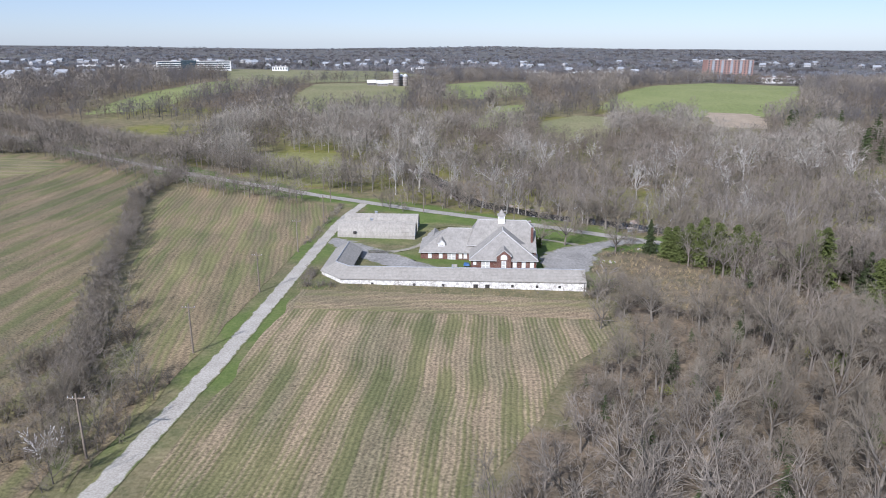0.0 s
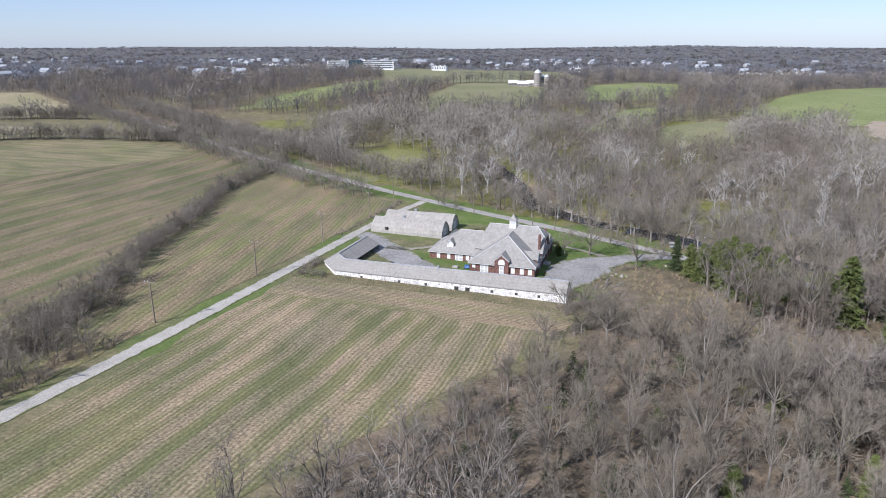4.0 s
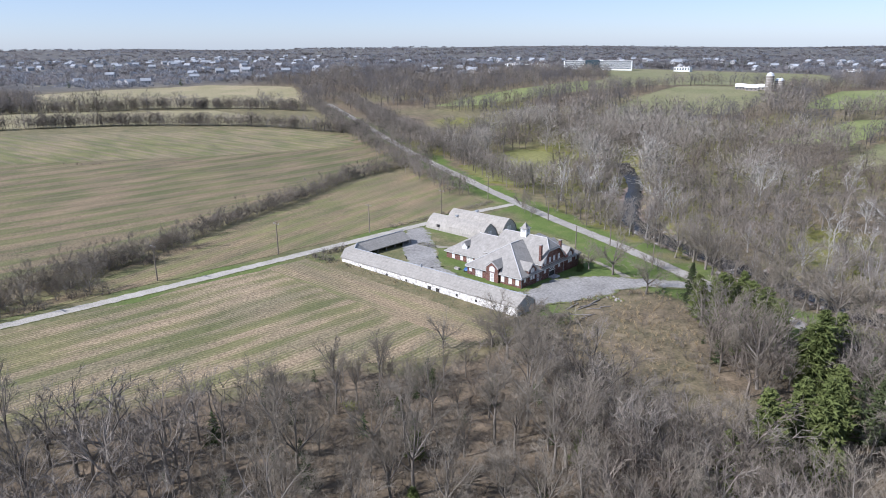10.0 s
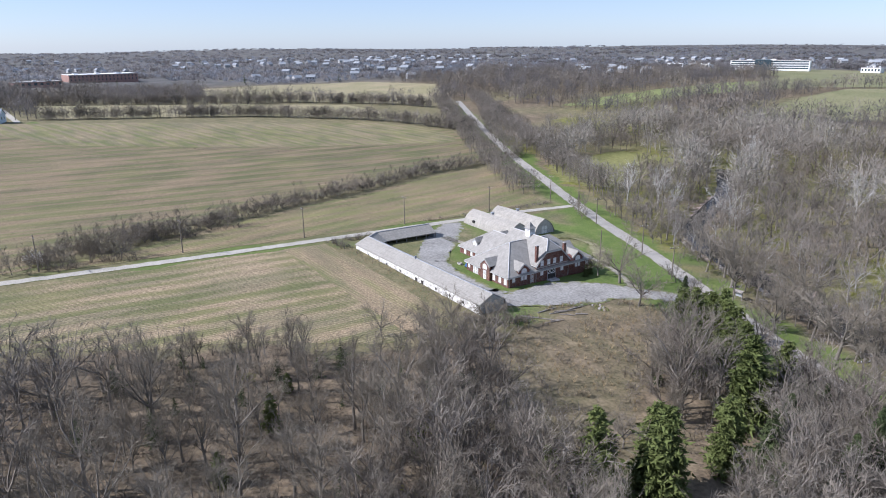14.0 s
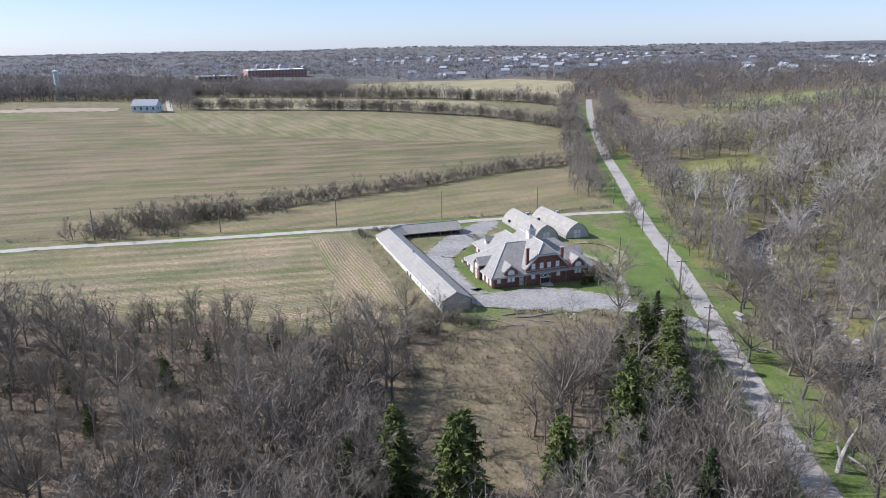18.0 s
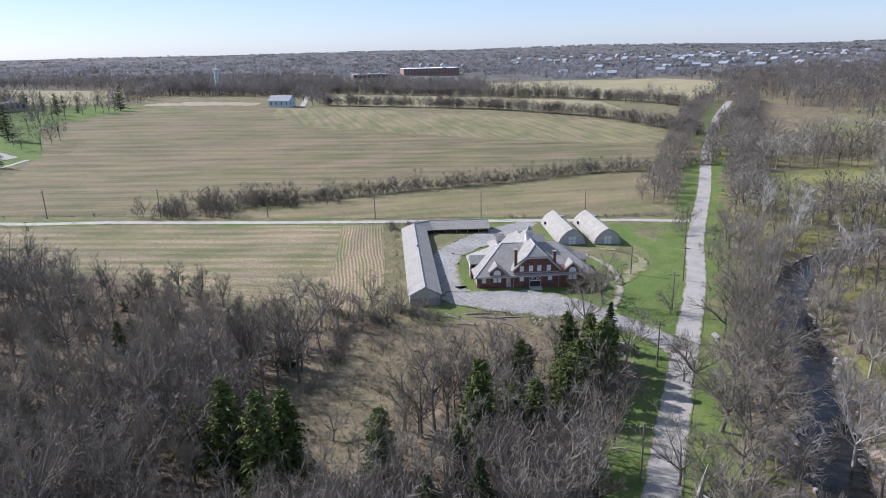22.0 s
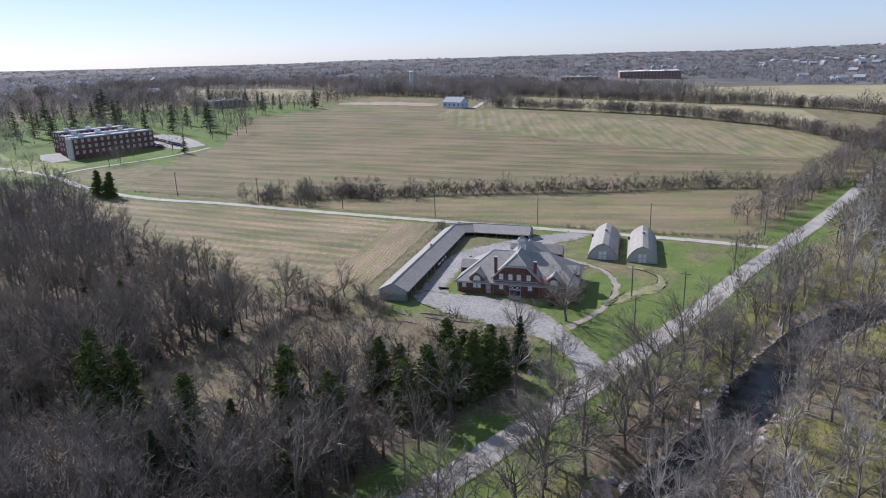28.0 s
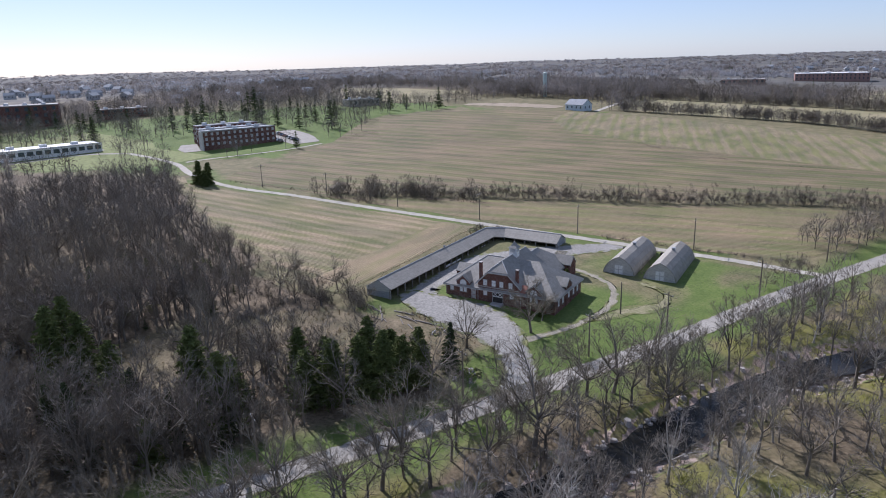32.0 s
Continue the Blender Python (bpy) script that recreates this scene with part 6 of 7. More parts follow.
# ---- the two arched huts ----
def arched_hut(y):
    z = float(land(-27, y)) - 0.25
    ob = thing("arched_hut", -27, y, z, "arched farm hut with pale shingled roof and grey boarded ends", "hut", "pair of arched huts")
    arc = [(-3.8, 0.0), (-3.65, 1.0), (-3.2, 2.0), (-2.45, 2.95), (-1.35, 3.85), (0, 4.5)]
    arc = arc + [(-a, b) for a, b in reversed(arc[:-1])]
    x0, x1 = -38.2, -15.9
    for (a0, b0), (a1, b1) in zip(arc, arc[1:]):
        nx, nz = -(b1 - b0), a1 - a0
        k = 0.12 / math.hypot(nx, nz)
        g = Geo().hexa([(x0, y + a0, z + b0), (x1, y + a0, z + b0), (x1, y + a1, z + b1), (x0, y + a1, z + b1)],
                       [(x0, y + a0 + nx * k, z + b0 + nz * k), (x1, y + a0 + nx * k, z + b0 + nz * k), (x1, y + a1 + nx * k, z + b1 + nz * k), (x0, y + a1 + nx * k, z + b1 + nz * k)])
        part("roof_panel", g, ROOF_HUT, ob)
    for x, s in ((x1 - 0.35, 1), (x0 + 0.35, -1)):
        e = part("end_wall", Geo().hexa([(x - 0.1, y + a, z + b) for a, b in arc], [(x + 0.1, y + a, z + b) for a, b in arc]), HUT_END, ob, "pale grey boarded end wall")
        d = part("door", Geo().box(x - 0.14, y - 1.15, z + 0.1, x + 0.14, y + 1.15, z + 2.5), WHITE, e, "faded white barn door")
        g = Geo()
        for u0, u1, v0, v1 in ((-1.15, 1.15, 2.35, 2.5), (-1.15, 1.15, 1.2, 1.35), (-1.15, -1.0, 0.1, 2.5), (1.0, 1.15, 0.1, 2.5), (-0.07, 0.07, 0.1, 2.5)):
            g.box(x + s * 0.14 - 0.02, y + u0, z + v0, x + s * 0.14 + 0.02, y + u1, z + v1)
        part("battens", g, TRIM, d)
    part("roof_vent", Geo().box(-29.2, y - 0.1, z + 4.2, -28.5, y + 0.6, z + 5.1).box(-29.35, y - 0.25, z + 5.1, -28.35, y + 0.75, z + 5.2), BOARDS, ob, "dark square roof vent")
    part("hatch", Geo().box(-33.6, y - 3.9, z + 1.6, -32.8, y - 3.4, z + 2.3), DARK, ob)


arched_hut(191.9)
arched_hut(201.9)


# ---- poles and cables ----
def utility_pole(x, y, h, group, arm=True, turn=0.0):
    z = float(land(x, y))
    ob = thing("utility_pole", x, y, z, "weathered timber utility pole" + (" with a crossarm" if arm else ""), "utility pole", group)
    part("pole", Geo().tube([(x, y, z - 0.5), (x, y, z + h * 0.5), (x + 0.02, y, z + h)], [0.17, 0.15, 0.11], 8), POLE, ob)
    if arm:
        c, s = math.cos(turn), math.sin(turn)
        ar = part("crossarm", Geo().hexa([(x + u * c - v * s, y + u * s + v * c, z + h - 0.75) for u, v in ((-1.1, -0.07), (1.1, -0.07), (1.1, 0.07), (-1.1, 0.07))],
                                         [(x + u * c - v * s, y + u * s + v * c, z + h - 0.6) for u, v in ((-1.1, -0.07), (1.1, -0.07), (1.1, 0.07), (-1.1, 0.07))]), POLE, ob)
        for u in (-1.0, -0.4, 1.0):
            part("insulator", Geo().tube([(x + u * c, y + u * s, z + h - 0.6), (x + u * c, y + u * s, z + h - 0.4)], [0.06, 0.04], 6), STEEL, ar)
    return (x, y, z + h - 0.42)


def cables(tops, turn, name):
    for a, b in zip(tops, tops[1:]):
        for u in (-1.0, -0.4, 1.0):
            o = Vector((u * math.cos(turn), u * math.sin(turn), 0))
            p, q = Vector(a) + o, Vector(b) + o
            pts = [p + (q - p) * t - Vector((0, 0, 4 * 0.55 * t * (1 - t))) for t in (0, 0.17, 0.33, 0.5, 0.67, 0.83, 1)]
            tagged(part("cable", Geo().tube(pts, [0.009] * 7, 4), DARK), "thin sagging power cable between poles", "cable", "power cables")


lane_poles = [(-47, 40), (-46.8, 73), (-46.4, 105), (-45.2, 137.7), (-45.2, 170.7), (-45.5, 204), (-50, 236)]
tops = [utility_pole(x, y, 9.0, "poles along the lane", True, 0.05) for x, y in lane_poles]
cables(tops, 0.05, "lane")
road_poles = [(-16, 224), (13.5, 210.5), (31, 200.5), (55.5, 187.5), (87, 172.8), (118, 158), (150, 142)]
tops = [utility_pole(x, y, 8.6, "poles along the road", True, 1.1) for x, y in road_poles]
cables(tops, 1.1, "road")
utility_pole(8.4, 199.7, 7.2, "yard pole", False)

# ---- buildings in the distance ----
FAR_BRICK = plain("pale_red_brick", (0.27, 0.165, 0.135), (0.36, 0.225, 0.185), 0.2, 0.9, 3)


def block_building(name, corner, end, depth, height, rows, cols, wall, label, win=None, roof=None, group="", side_cols=0, category="building", band=0.5):
    """A flat-roofed building: its front runs from one corner to the other, its depth lies to the left of that line."""
    a, b = Vector(corner), Vector(end)
    d = (b - a).normalized()
    n = Vector((-d.y, d.x))
    w = (b - a).length
    z = min(float(land(p.x, p.y)) for p in (a, b, a + n * depth, b + n * depth)) - 0.5
    top = max(float(land(p.x, p.y)) for p in (a, b)) + height
    ob = thing(name, *((a + b) / 2), z, label, category, group)

    def p3(u, v, h):
        q = a + d * u + n * v
        return (q.x, q.y, h)

    def body(u0, v0, u1, v1, z0, z1):
        c = ((u0, v0), (u1, v0), (u1, v1), (u0, v1))
        return Geo().hexa([p3(u, v, z0) for u, v in c], [p3(u, v, z1) for u, v in c])

    part("facade", body(0, 0, w, depth, z, top), wall, ob)
    r = part("roof", body(0.3, 0.3, w - 0.3, depth - 0.3, top + 0.003, top + 0.25), roof or TRIM, ob)
    for k in range(3):
        u, v = w * (0.2 + 0.3 * k), depth * (0.35 + 0.12 * k)
        part("roof_unit", body(u, v, u + w * 0.07, v + depth * 0.12, top + 0.25, top + 1.6), WHITE if k % 2 else STEEL, r)
    part("parapet", body(-0.12, -0.12, w + 0.12, 0.2, top - 0.1, top + 0.5), STONE, ob)
    fh = (height - 0.6) / rows
    for i in range(rows):
        zz = top - height + 0.6 + i * fh + 0.25 * fh
        for j in range(cols):
            u = w * (j + 0.5) / cols
            part("window", body(u - band * w / cols / 2, -0.05, u + band * w / cols / 2, 0.1, zz, zz + 0.55 * fh), win or GLASS, ob)
        for j in range(side_cols):
            v = depth * (j + 0.5) / side_cols
            for u0, u1 in ((-0.05, 0.1), (w - 0.1, w + 0.05)):
                part("window", body(u0, v - band * depth / side_cols / 2, u1, v + band * depth / side_cols / 2, zz, zz + 0.55 * fh), win or GLASS, ob)
    return ob, body, z, top, w


for k in range(3):
    ox, oy, cut = -4.6 * k, -11.6 * k, (0, 3.0, 5.5)[k]
    block_building("hospital_wing", (-140 + ox, -42 + oy), (-102 + ox - 0.93 * cut, -57 + oy + 0.37 * cut), -8.2, (8.6, 8.2, 8.8)[k], 3, 13, BRICK, "three-storey dark red brick hospital wing with pale windows", TRIM, BOARDS, "hospital wings", side_cols=3, band=0.42)
block_building("stair_tower", (-104.6, -56.1), (-101.6, -57.3), -6, 9.6, 3, 1, HUT_END, "pale stair tower at the end of the hospital", GLASS, TRIM, band=0.3)
block_building("link_block", (-137.5, -51.2), (-131, -53.8), -22, 5.5, 1, 2, STONE, "low link between the hospital wings", GLASS, WHITE)
block_building("annexe", (-80, -113), (-32, -125), -16, 4.4, 1, 12, WHITE, "long low white building with a flat pale roof", GLASS, WHITE, band=0.7)
block_building("brick_building", (-146, -262), (-112, -284), -26, 15, 3, 7, BRICK, "large dark brick building beyond the lawns", GLASS, STONE, band=0.4)
block_building("brick_building", (-205, -235), (-170, -250), -16, 6, 2, 9, BRICK, "low brick building among far trees", GLASS, STONE, band=0.4)
block_building("brick_building", (-300, -85), (-278, -98), -14, 5, 1, 7, STONE, "low grey building behind park trees", GLASS, BOARDS, band=0.5)
ob, body, z, top, w = block_building("office_building", (-398.5, 867.5), (-316, 903), 16, 11, 4, 1, WHITE, "long white office building with ribbon windows and a glazed centre", GLASS, WHITE, band=0.97)
part("glazed_centre", body(w * 0.32, -1.2, w * 0.53, 3, z, top + 1.2), GLASS, ob, "blue-green glazed centre block")
block_building("factory", (-836, 250), (-828, 170), -40, 8.5, 2, 18, FAR_BRICK, "long red brick factory on the plain", GLASS, WHITE, band=0.3)
block_building("warehouse", (-700, 150), (-694, 105), -22, 5, 1, 8, FAR_BRICK, "low red brick warehouse on the plain", GLASS, STONE)
ob, body, z, top, w = block_building("apartment_block", (318, 973), (382, 979), 16, 21, 7, 14, FAR_BRICK, "seven-storey brown brick apartment block with pale balconies", GLASS, STONE, band=0.5)
for k in range(5):
    part("balcony", body(w * (0.1 + 0.2 * k), -1.4, w * (0.1 + 0.2 * k) + 3, 0, z, top - 0.5), BOARDS, ob)
block_building("school", (321, 783), (378, 788), 22, 6, 1, 9, WHITE, "low school with white walls and a brown roof", GLASS, ROOF_RED, band=0.45)
for i, (x, y, w) in enumerate(((-420, 905, 26), (-470, 880, 30), (-270, 930, 20), (-520, 900, 24), (60, 930, 40), (130, 945, 34), (180, 960, 30), (-90, 1010, 22))):
    block_building("commercial_building", (x, y), (x + w, y + 3), 14, 5.5, 1, 6, WHITE, "low pale commercial building in the distance", GLASS, STONE, "far commercial buildings")


def farmstead():
    for i, (x, y, r, h) in enumerate(((-72, 652, 3.2, 12.5), (-64, 655, 2.4, 9), (-68, 660, 2.4, 8.5))):
        z = float(land(x, y))
        ob = thing("silo", x, y, z, "weathered brown silo with a domed cap", "silo", "silos")
        part("cylinder", Geo().tube([(x, y, z - 0.5), (x, y, z + h)], [r, r], 14), TIMBER, ob)
        part("dome", Geo().tube([(x, y, z + h), (x, y, z + h + 0.6 * r), (x, y, z + h + r)], [r, r * 0.75, 0.1], 14), STEEL, ob)
        for k in range(5):
            part("hoop", Geo().tube([(x, y, z + h * (0.15 + 0.17 * k)), (x, y, z + h * (0.15 + 0.17 * k) + 0.2)], [r + 0.05, r + 0.05], 14), TRIM, ob)


def gabled_house(name, label, x, y, w, dpt, eave, ridge, wall, roof, turn=0.0, category="house", group="", windows=3):
    z = float(land(x, y)) - 0.3
    ob = thing(name, x, y, z, label, category, group)
    c, s = math.cos(turn), math.sin(turn)
    f = lambda u, v, h: (x + u * c - v * s, y + u * s + v * c, z + h)
    prof = [(-dpt / 2, 0), (dpt / 2, 0), (dpt / 2, eave), (0, ridge), (-dpt / 2, eave)]
    part("outer_wall", Geo().hexa([f(-w / 2, v, h) for v, h in prof], [f(w / 2, v, h) for v, h in prof]), wall, ob)
    k = (ridge - eave) / (dpt / 2)
    for sg in (-1, 1):
        pts = [f(-w / 2 - 0.4, 0, ridge + 0.05), f(w / 2 + 0.4, 0, ridge + 0.05), f(w / 2 + 0.4, sg * (dpt / 2 + 0.5), eave - 0.5 * k + 0.05), f(-w / 2 - 0.4, sg * (dpt / 2 + 0.5), eave - 0.5 * k + 0.05)]
        part("roof", Geo().slab(pts if sg < 0 else pts[::-1], -0.15), roof, ob)
    for i in range(windows):
        u = w * ((i + 0.5) / windows - 0.5)
        for v0, v1 in ((dpt / 2 - 0.05, dpt / 2 + 0.05), (-dpt / 2 - 0.05, -dpt / 2 + 0.05)):
            q = ((u - 0.5, v0), (u + 0.5, v0), (u + 0.5, v1), (u - 0.5, v1))
            part("window", Geo().hexa([f(a, b, eave * 0.4) for a, b in q], [f(a, b, eave * 0.75) for a, b in q]), GLASS, ob)
    for i in range(2):
        for sg in (-1, 1):
            v = dpt * (0.22 * (2 * i - 1))
            q = ((sg * w / 2 - 0.05, v - 0.45), (sg * w / 2 + 0.05, v - 0.45), (sg * w / 2 + 0.05, v + 0.45), (sg * w / 2 - 0.05, v + 0.45))
            part("window", Geo().hexa([f(a, b, eave * 0.4) for a, b in q], [f(a, b, eave * 0.8) for a, b in q]), GLASS, ob)
    return ob


farmstead()
for x, y, w in ((-85, 650, 10), (-96, 656, 8), (-80, 664, 9)):
    gabled_house("barn", "weathered farm barn with a pale roof beside the silos", x, y, w, 6, 3, 5.2, TIMBER, LIME, 0.2, "barn", "far farm buildings")
gabled_house("metal_barn", "pale blue-grey barn with dark metal roof and tall windows", -318, 72.5, 15, 10, 4.4, 7.6, plain("pale_blue_siding", (0.42, 0.50, 0.54), (0.56, 0.63, 0.66), 0.6, 0.6, 5, 0.1), BOARDS, 1.25, "barn", "", 4)


def water_tower():
    x, y = -408, 10
    z = float(land(x, y))
    ob = thing("water_tower", x, y, z, "tall pale green cylindrical water tower with an antenna", "water tower")
    m = plain("pale_green_paint", (0.42, 0.50, 0.46), (0.52, 0.60, 0.55), 0.2, 0.5, 3, 0.05)
    part("tank", Geo().tube([(x, y, z - 1), (x, y, 38.2)], [1.7, 1.7], 20), m, ob)
    part("roof", Geo().tube([(x, y, 38.2), (x, y, 38.6), (x, y, 39.4)], [1.9, 1.9, 0.3], 20), m, ob)
    part("railing", Geo().tube([(x, y, 38.25), (x, y, 38.5)], [2.3, 2.3], 20), WHITE, ob)
    part("antenna", Geo().tube([(x, y, 39.3), (x, y, 43)], [0.15, 0.08], 6), STEEL, ob)


water_tower()

# suburbs: pale gabled houses in loose clusters
SIDING = plain("pale_siding", (0.34, 0.335, 0.325), (0.56, 0.55, 0.535), 0.05, 0.7, 2, 0.1, vary=0.3)
first = None
for x, y in HOUSES:
    if first is None:
        first = gabled_house("suburban_house", "pale two-storey suburban house with a grey roof", x, y, 11, 7.5, 4.8, 7.4, SIDING, BOARDS, 0.4, "house", "suburban houses")
    else:
        copy_thing(first, pose(U * x, U * y, U * float(land(x, y)) - 0.3, 0, 0, hr.uniform(0, 180)))


# ---- cars ----
def car(x, y, turn, paint, label):
    z = float(land(x, y)) + 0.16
    ob = thing("car", x, y, z, label, "car", "parked cars")
    c, s = math.cos(turn), math.sin(turn)
    f = lambda u, v, h: (x + u * c - v * s, y + u * s + v * c, z + h)
    hull = [(-2.05, 0.3), (2.05, 0.3), (2.1, 0.65), (1.95, 0.85), (-1.95, 0.9), (-2.1, 0.6)]
    part("body", Geo().hexa([f(u, -0.8, h) for u, h in hull], [f(u, 0.8, h) for u, h in hull]), paint, ob)
    cab = [(-1.6, 0.88), (1.0, 0.86), (0.45, 1.32), (-1.2, 1.34)]
    part("cabin", Geo().hexa([f(u, -0.72, h) for u, h in cab], [f(u, 0.72, h) for u, h in cab]), GLASS, ob)
    part("roof", Geo().hexa([f(u, -0.66, 1.33) for u in (-1.2, 0.45)] + [f(u, 0.66, 1.33) for u in (0.45, -1.2)], [f(u, -0.64, 1.38) for u in (-1.15, 0.4)] + [f(u, 0.64, 1.38) for u in (0.4, -1.15)]), paint, ob)
    for u in (-1.3, 1.3):
        for v in (-0.8, 0.8):
            part("wheel", Geo().tube([f(u, v - 0.1, 0.3), f(u, v + 0.1, 0.3)], [0.3, 0.3], 10), DARK, ob)
    return ob


paints = [(WHITE, "white parked car on the tarmac"), (STEEL, "silver grey car parked in a row"), (DARK, "black car parked in a row"), (plain("blue_car_paint", (0.03, 0.05, 0.10), (0.05, 0.08, 0.14), 0.5, 0.3, 4, 0.0), "dark blue car parked in a row"), (ROOF_RED, "dull red car parked in a row")]
models = {}
spots = [(-160 + 2.6 * i * 0.47, -60 + 2.6 * i * 0.88, 0.5) for i in range(15)] + [(-152 + 2.6 * i * 0.47, -62 + 2.6 * i * 0.88, 0.5) for i in range(12)] + [(-80 + 2.7 * i * 0.97, -121 - 2.7 * i * 0.25, 1.3) for i in range(16)] + [(-78 + 2.7 * i * 0.97, -128 - 2.7 * i * 0.25, 1.3) for i in range(15)]
for x, y, t in spots:
    if hr.random() < 0.18:
        continue
    m, label = paints[hr.choice((0, 0, 1, 1, 2, 2, 3, 4))]
    t += hr.uniform(-0.06, 0.06)
    if label not in models:
        models[label] = (car(x, y, t, m, label), t)
    else:
        copy_thing(models[label][0], pose(U * x, U * y, U * (float(land(x, y)) + 0.16), 0, 0, math.degrees(t - models[label][1])))

# ---- small things about the farm and the road ----
def log(x, y, length, turn, r):
    z = float(land(x, y)) + r * 0.8
    c, s = math.cos(turn), math.sin(turn)
    ob = thing("log", x, y, z - r, "weathered grey log lying in the cleared brush", "log", "felled logs")
    part("trunk", Geo().tube([(x - c * length / 2, y - s * length / 2, z), (x, y, z + 0.05), (x + c * length / 2, y + s * length / 2, z - 0.03)], [r, r * 0.9, r * 0.7], 7), TIMBER, ob)
    part("stub", Geo().tube([(x, y, z), (x - s * 0.5, y + c * 0.5, z + 0.35)], [r * 0.35, r * 0.2], 5), TIMBER, ob)


lr = random.Random(90)
for i in range(12):
    log(lr.uniform(30.5, 36.5), 152 + i * 1.2 + lr.uniform(-0.5, 0.5), lr.uniform(2.5, 5.0), 1.1 + lr.uniform(-0.5, 0.5), lr.uniform(0.1, 0.19))


def stones(geo_r, n, x, y, spread, high, label):
    z = float(land(x, y))
    ob = thing("rubble_pile", x, y, z, label, "rubble pile")
    for i in range(n):
        a, e = lr.uniform(0, 6.28), lr.uniform(0, 1) ** 0.6
        px, py = x + math.cos(a) * e * spread, y + math.sin(a) * e * spread * 0.7
        pz = z + high * (1 - e) * lr.uniform(0.3, 1.0)
        r = geo_r * lr.uniform(0.5, 1.3)
        ring = [(px + r * math.cos(t) * lr.uniform(0.7, 1.1), py + r * math.sin(t) * lr.uniform(0.7, 1.1)) for t in (0, 1.05, 2.1, 3.14, 4.2, 5.2)]
        part("stone", Geo().hexa([(u, v, pz - r * 0.6) for u, v in ring], [(px + (u - px) * 0.6, py + (v - py) * 0.6, pz + r * lr.uniform(0.3, 0.7)) for u, v in ring]), BANK if i % 3 else STONE, ob)
    return ob


stones(0.42, 60, 48.5, 184.5, 3.4, 1.3, "low heap of pinkish rubble beside the drive")
stones(0.32, 26, 35.5, 170.5, 2.2, 0.7, "small heap of broken stone at the yard edge")


def kiosk(x, y):
    z = float(land(x, y))
    ob = thing("notice_board", x, y, z, "roofed wooden notice board beside the road", "notice board")
    for u in (-0.8, 0.8):
        part("post", Geo().box(x + u - 0.08, y - 0.08, z - 0.3, x + u + 0.08, y + 0.08, z + 2.0), TIMBER, ob)
    part("panel", Geo().box(x - 0.72, y - 0.05, z + 0.8, x + 0.72, y + 0.05, z + 1.75), BOARDS, ob)
    for s in (-1, 1):
        pts = [(x - 1.1, y, z + 2.35), (x + 1.1, y, z + 2.35), (x + 1.1, y + s * 0.75, z + 1.95), (x - 1.1, y + s * 0.75, z + 1.95)]
        part("roof", Geo().slab(pts if s < 0 else pts[::-1], 0.07), TIMBER, ob)


def bench(x, y, turn):
    z = float(land(x, y))
    ob = thing("picnic_bench", x, y, z, "dark timber picnic bench on the verge", "bench", "picnic benches")
    c, s = math.cos(turn), math.sin(turn)
    f = lambda u, v, h: (x + u * c - v * s, y + u * s + v * c, z + h)

    def plank(nm, u0, v0, u1, v1, h0, h1):
        q = ((u0, v0), (u1, v0), (u1, v1), (u0, v1))
        part(nm, Geo().hexa([f(u, v, h0) for u, v in q], [f(u, v, h1) for u, v in q]), TIMBER, ob)

    plank("tabletop", -0.9, -0.38, 0.9, 0.38, 0.66, 0.72)
    plank("seat", -0.9, -0.8, 0.9, -0.55, 0.38, 0.43)
    plank("seat", -0.9, 0.55, 0.9, 0.8, 0.38, 0.43)
    for u in (-0.6, 0.6):
        plank("leg", u - 0.05, -0.75, u + 0.05, -0.6, -0.1, 0.38)
        plank("leg", u - 0.05, 0.6, u + 0.05, 0.75, -0.1, 0.38)
        plank("trestle", u - 0.05, -0.3, u + 0.05, 0.3, -0.1, 0.66)


kiosk(48, 202)
bench(60, 196.3, 0.9)
bench(52, 205, 0.3)


def snag(x, y):
    z = float(land(x, y))
    ob = thing("dead_tree", x, y, z, "broken dead tree with pale splintered wood", "tree")
    part("trunk", Geo().tube([(x, y, z - 0.3), (x + 0.15, y + 0.1, z + 2.5), (x + 0.7, y + 0.2, z + 5.2), (x + 1.5, y + 0.1, z + 7.6)], [0.42, 0.36, 0.24, 0.05], 8), PALE, ob)
    part("broken_limb", Geo().tube([(x + 0.1, y, z + 2.2), (x - 0.6, y - 0.3, z + 4.1), (x - 0.7, y - 0.2, z + 5.2)], [0.24, 0.17, 0.03], 6), PALE, ob)
    part("fallen_limb", Geo().tube([(x + 0.2, y + 0.2, z + 2.9), (x + 2.4, y + 1.4, z + 2.0), (x + 4.2, y + 2.3, z + 0.1)], [0.18, 0.13, 0.06], 6), PALE, ob)


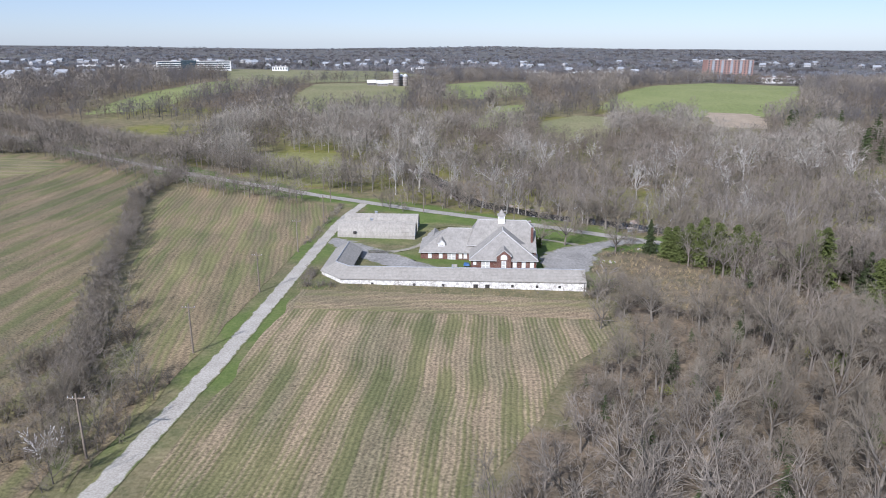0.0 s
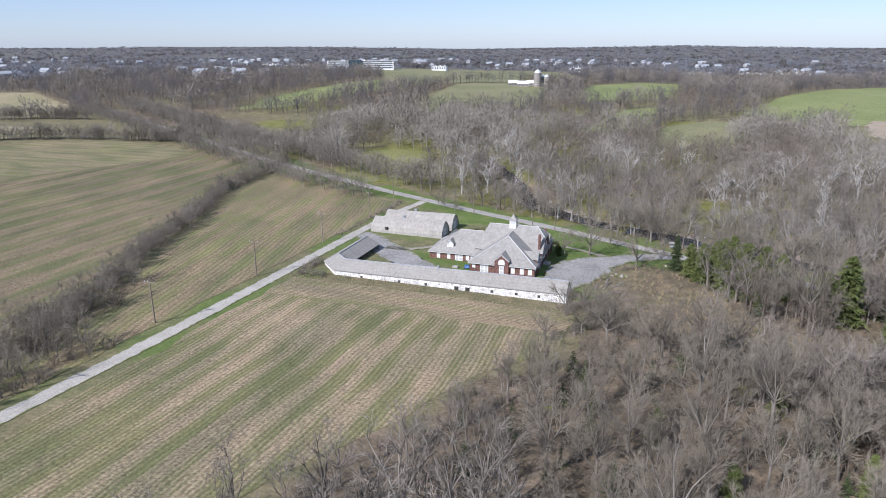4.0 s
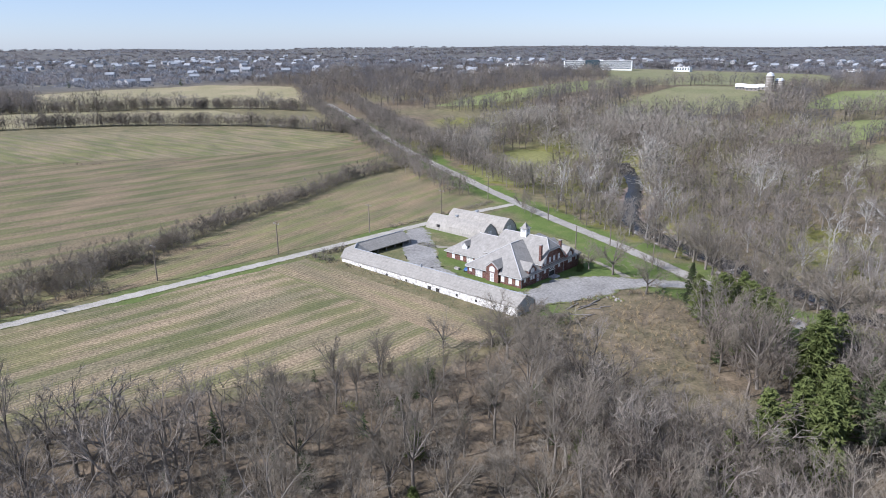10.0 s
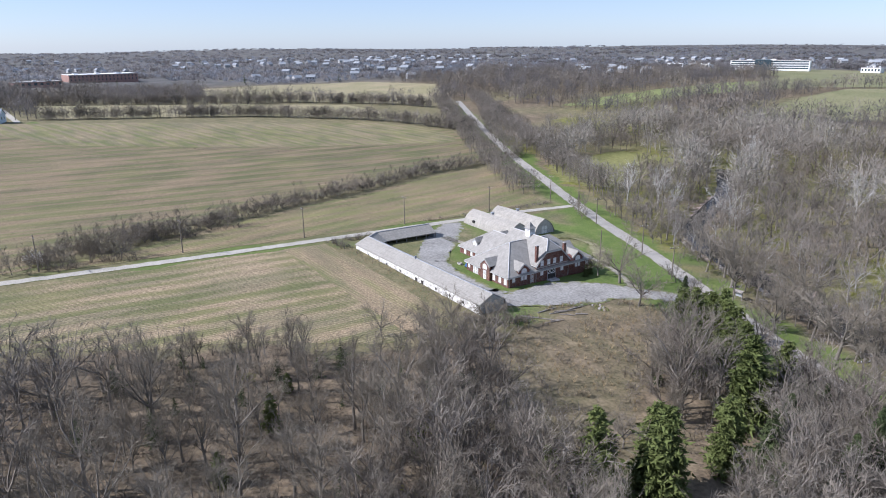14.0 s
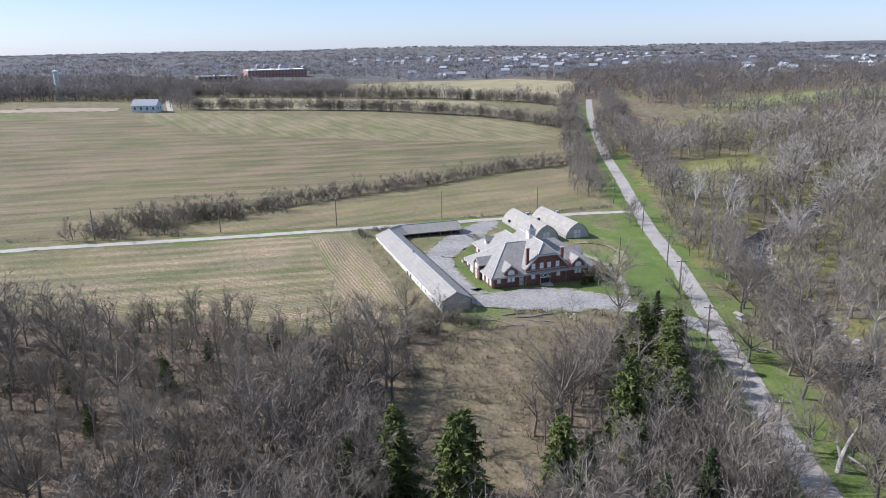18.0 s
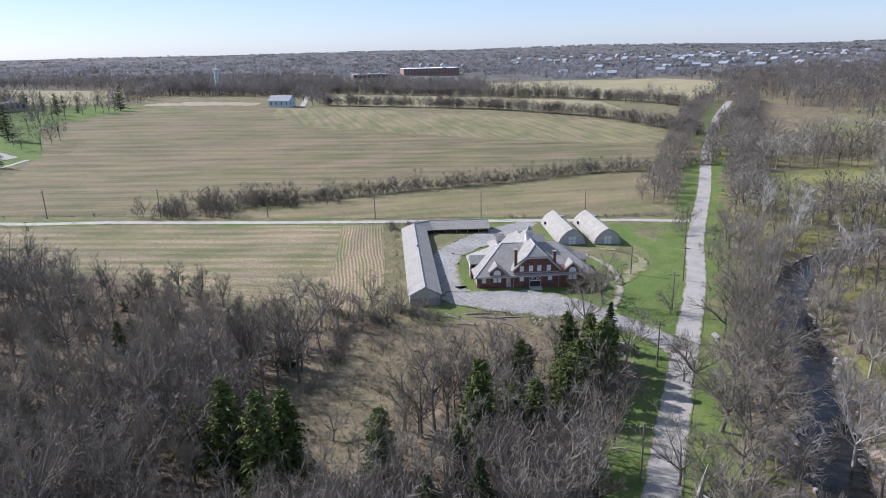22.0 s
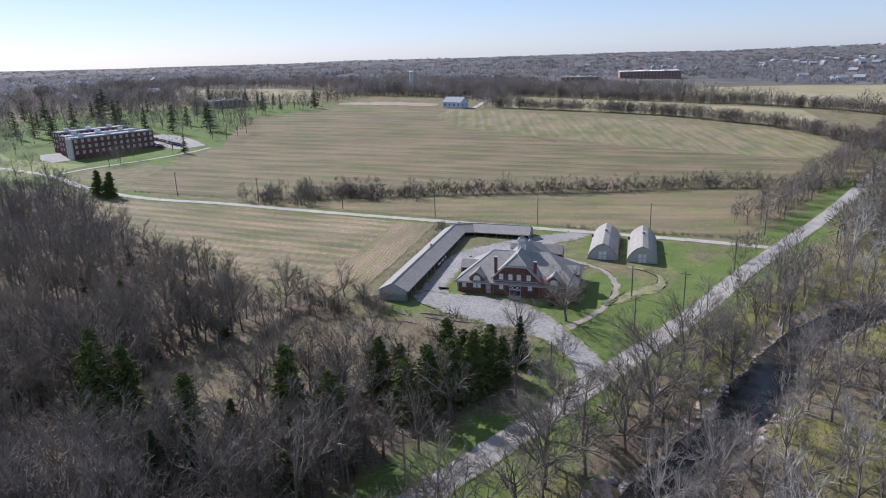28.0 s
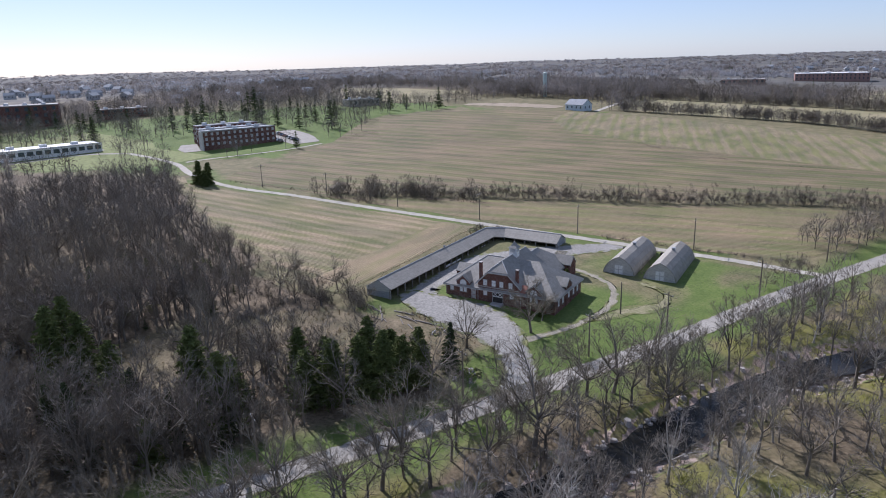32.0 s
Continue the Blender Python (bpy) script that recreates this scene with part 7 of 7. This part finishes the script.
snag(93, 177.5)
z = float(land(-1, 162.3))
ob = thing("covered_cart", -0.9, 162.3, z, "small cart under a blue tarpaulin beside the house", "cart")
blue = plain("blue_tarpaulin", (0.03, 0.09, 0.22), (0.06, 0.15, 0.32), 2.0, 0.5, 9, 0.3)
part("tarpaulin", Geo().hexa([(-1.7, 161.8, z + 0.3), (-0.1, 161.8, z + 0.3), (-0.1, 162.8, z + 0.3), (-1.7, 162.8, z + 0.3)], [(-1.4, 162.0, z + 1.0), (-0.4, 162.1, z + 0.85), (-0.4, 162.6, z + 0.9), (-1.4, 162.6, z + 1.05)]), blue, ob)
for u in (-1.4, -0.4):
    part("wheel", Geo().tube([(u, 161.75, z + 0.2), (u, 161.9, z + 0.2)], [0.22, 0.22], 10), DARK, ob)
z = float(land(-4, 162))
ob = thing("water_trough", -3.9, 162, z, "pale concrete trough on the grass by the house", "trough")
part("basin", Geo().box(-4.6, 161.6, z - 0.1, -3.2, 162.4, z + 0.15).box(-4.6, 161.6, z + 0.15, -3.2, 161.7, z + 0.5).box(-4.6, 162.3, z + 0.15, -3.2, 162.4, z + 0.5).box(-4.6, 161.7, z + 0.15, -4.5, 162.3, z + 0.5).box(-3.3, 161.7, z + 0.15, -3.2, 162.3, z + 0.5), STONE, ob)


# boulders and broken rock along the creek
def creek_stones():
    rock = random.Random(91)
    line = smooth_line([p for p in CREEK if -5 < p[0] < 155], 0.6)
    first, made = None, 0
    while made < 130:
        x, y, *_ = line[rock.randrange(len(line))]
        x, y = x + rock.uniform(-5, 5), y + rock.uniform(-5, 5)
        if float(away(x, y, CREEK)) < 3.1:
            continue
        z = float(land(x, y))
        if first is None:
            r = 0.4
            ring = [(math.cos(0.9 * k) * r * rock.uniform(0.75, 1.2), math.sin(0.9 * k) * r * rock.uniform(0.75, 1.2)) for k in range(7)]
            first = thing("creek_stone", x, y, z, "grey rounded stone at the edge of the creek", "stone", "creek stones")
            part("stone", Geo().hexa([(x + a, y + b, z - 0.2) for a, b in ring], [(x + 0.65 * a, y + 0.65 * b, z + 0.42) for a, b in ring]), STONE, first)
        else:
            s = rock.uniform(0.6, 2.0)
            copy_thing(first, pose(U * x, U * y, U * z + 0.1, 0, 0, rock.uniform(0, 360)) @ Matrix.Diagonal((s, s * rock.uniform(0.7, 1.3), s * 0.8, 1)))
        made += 1


creek_stones()
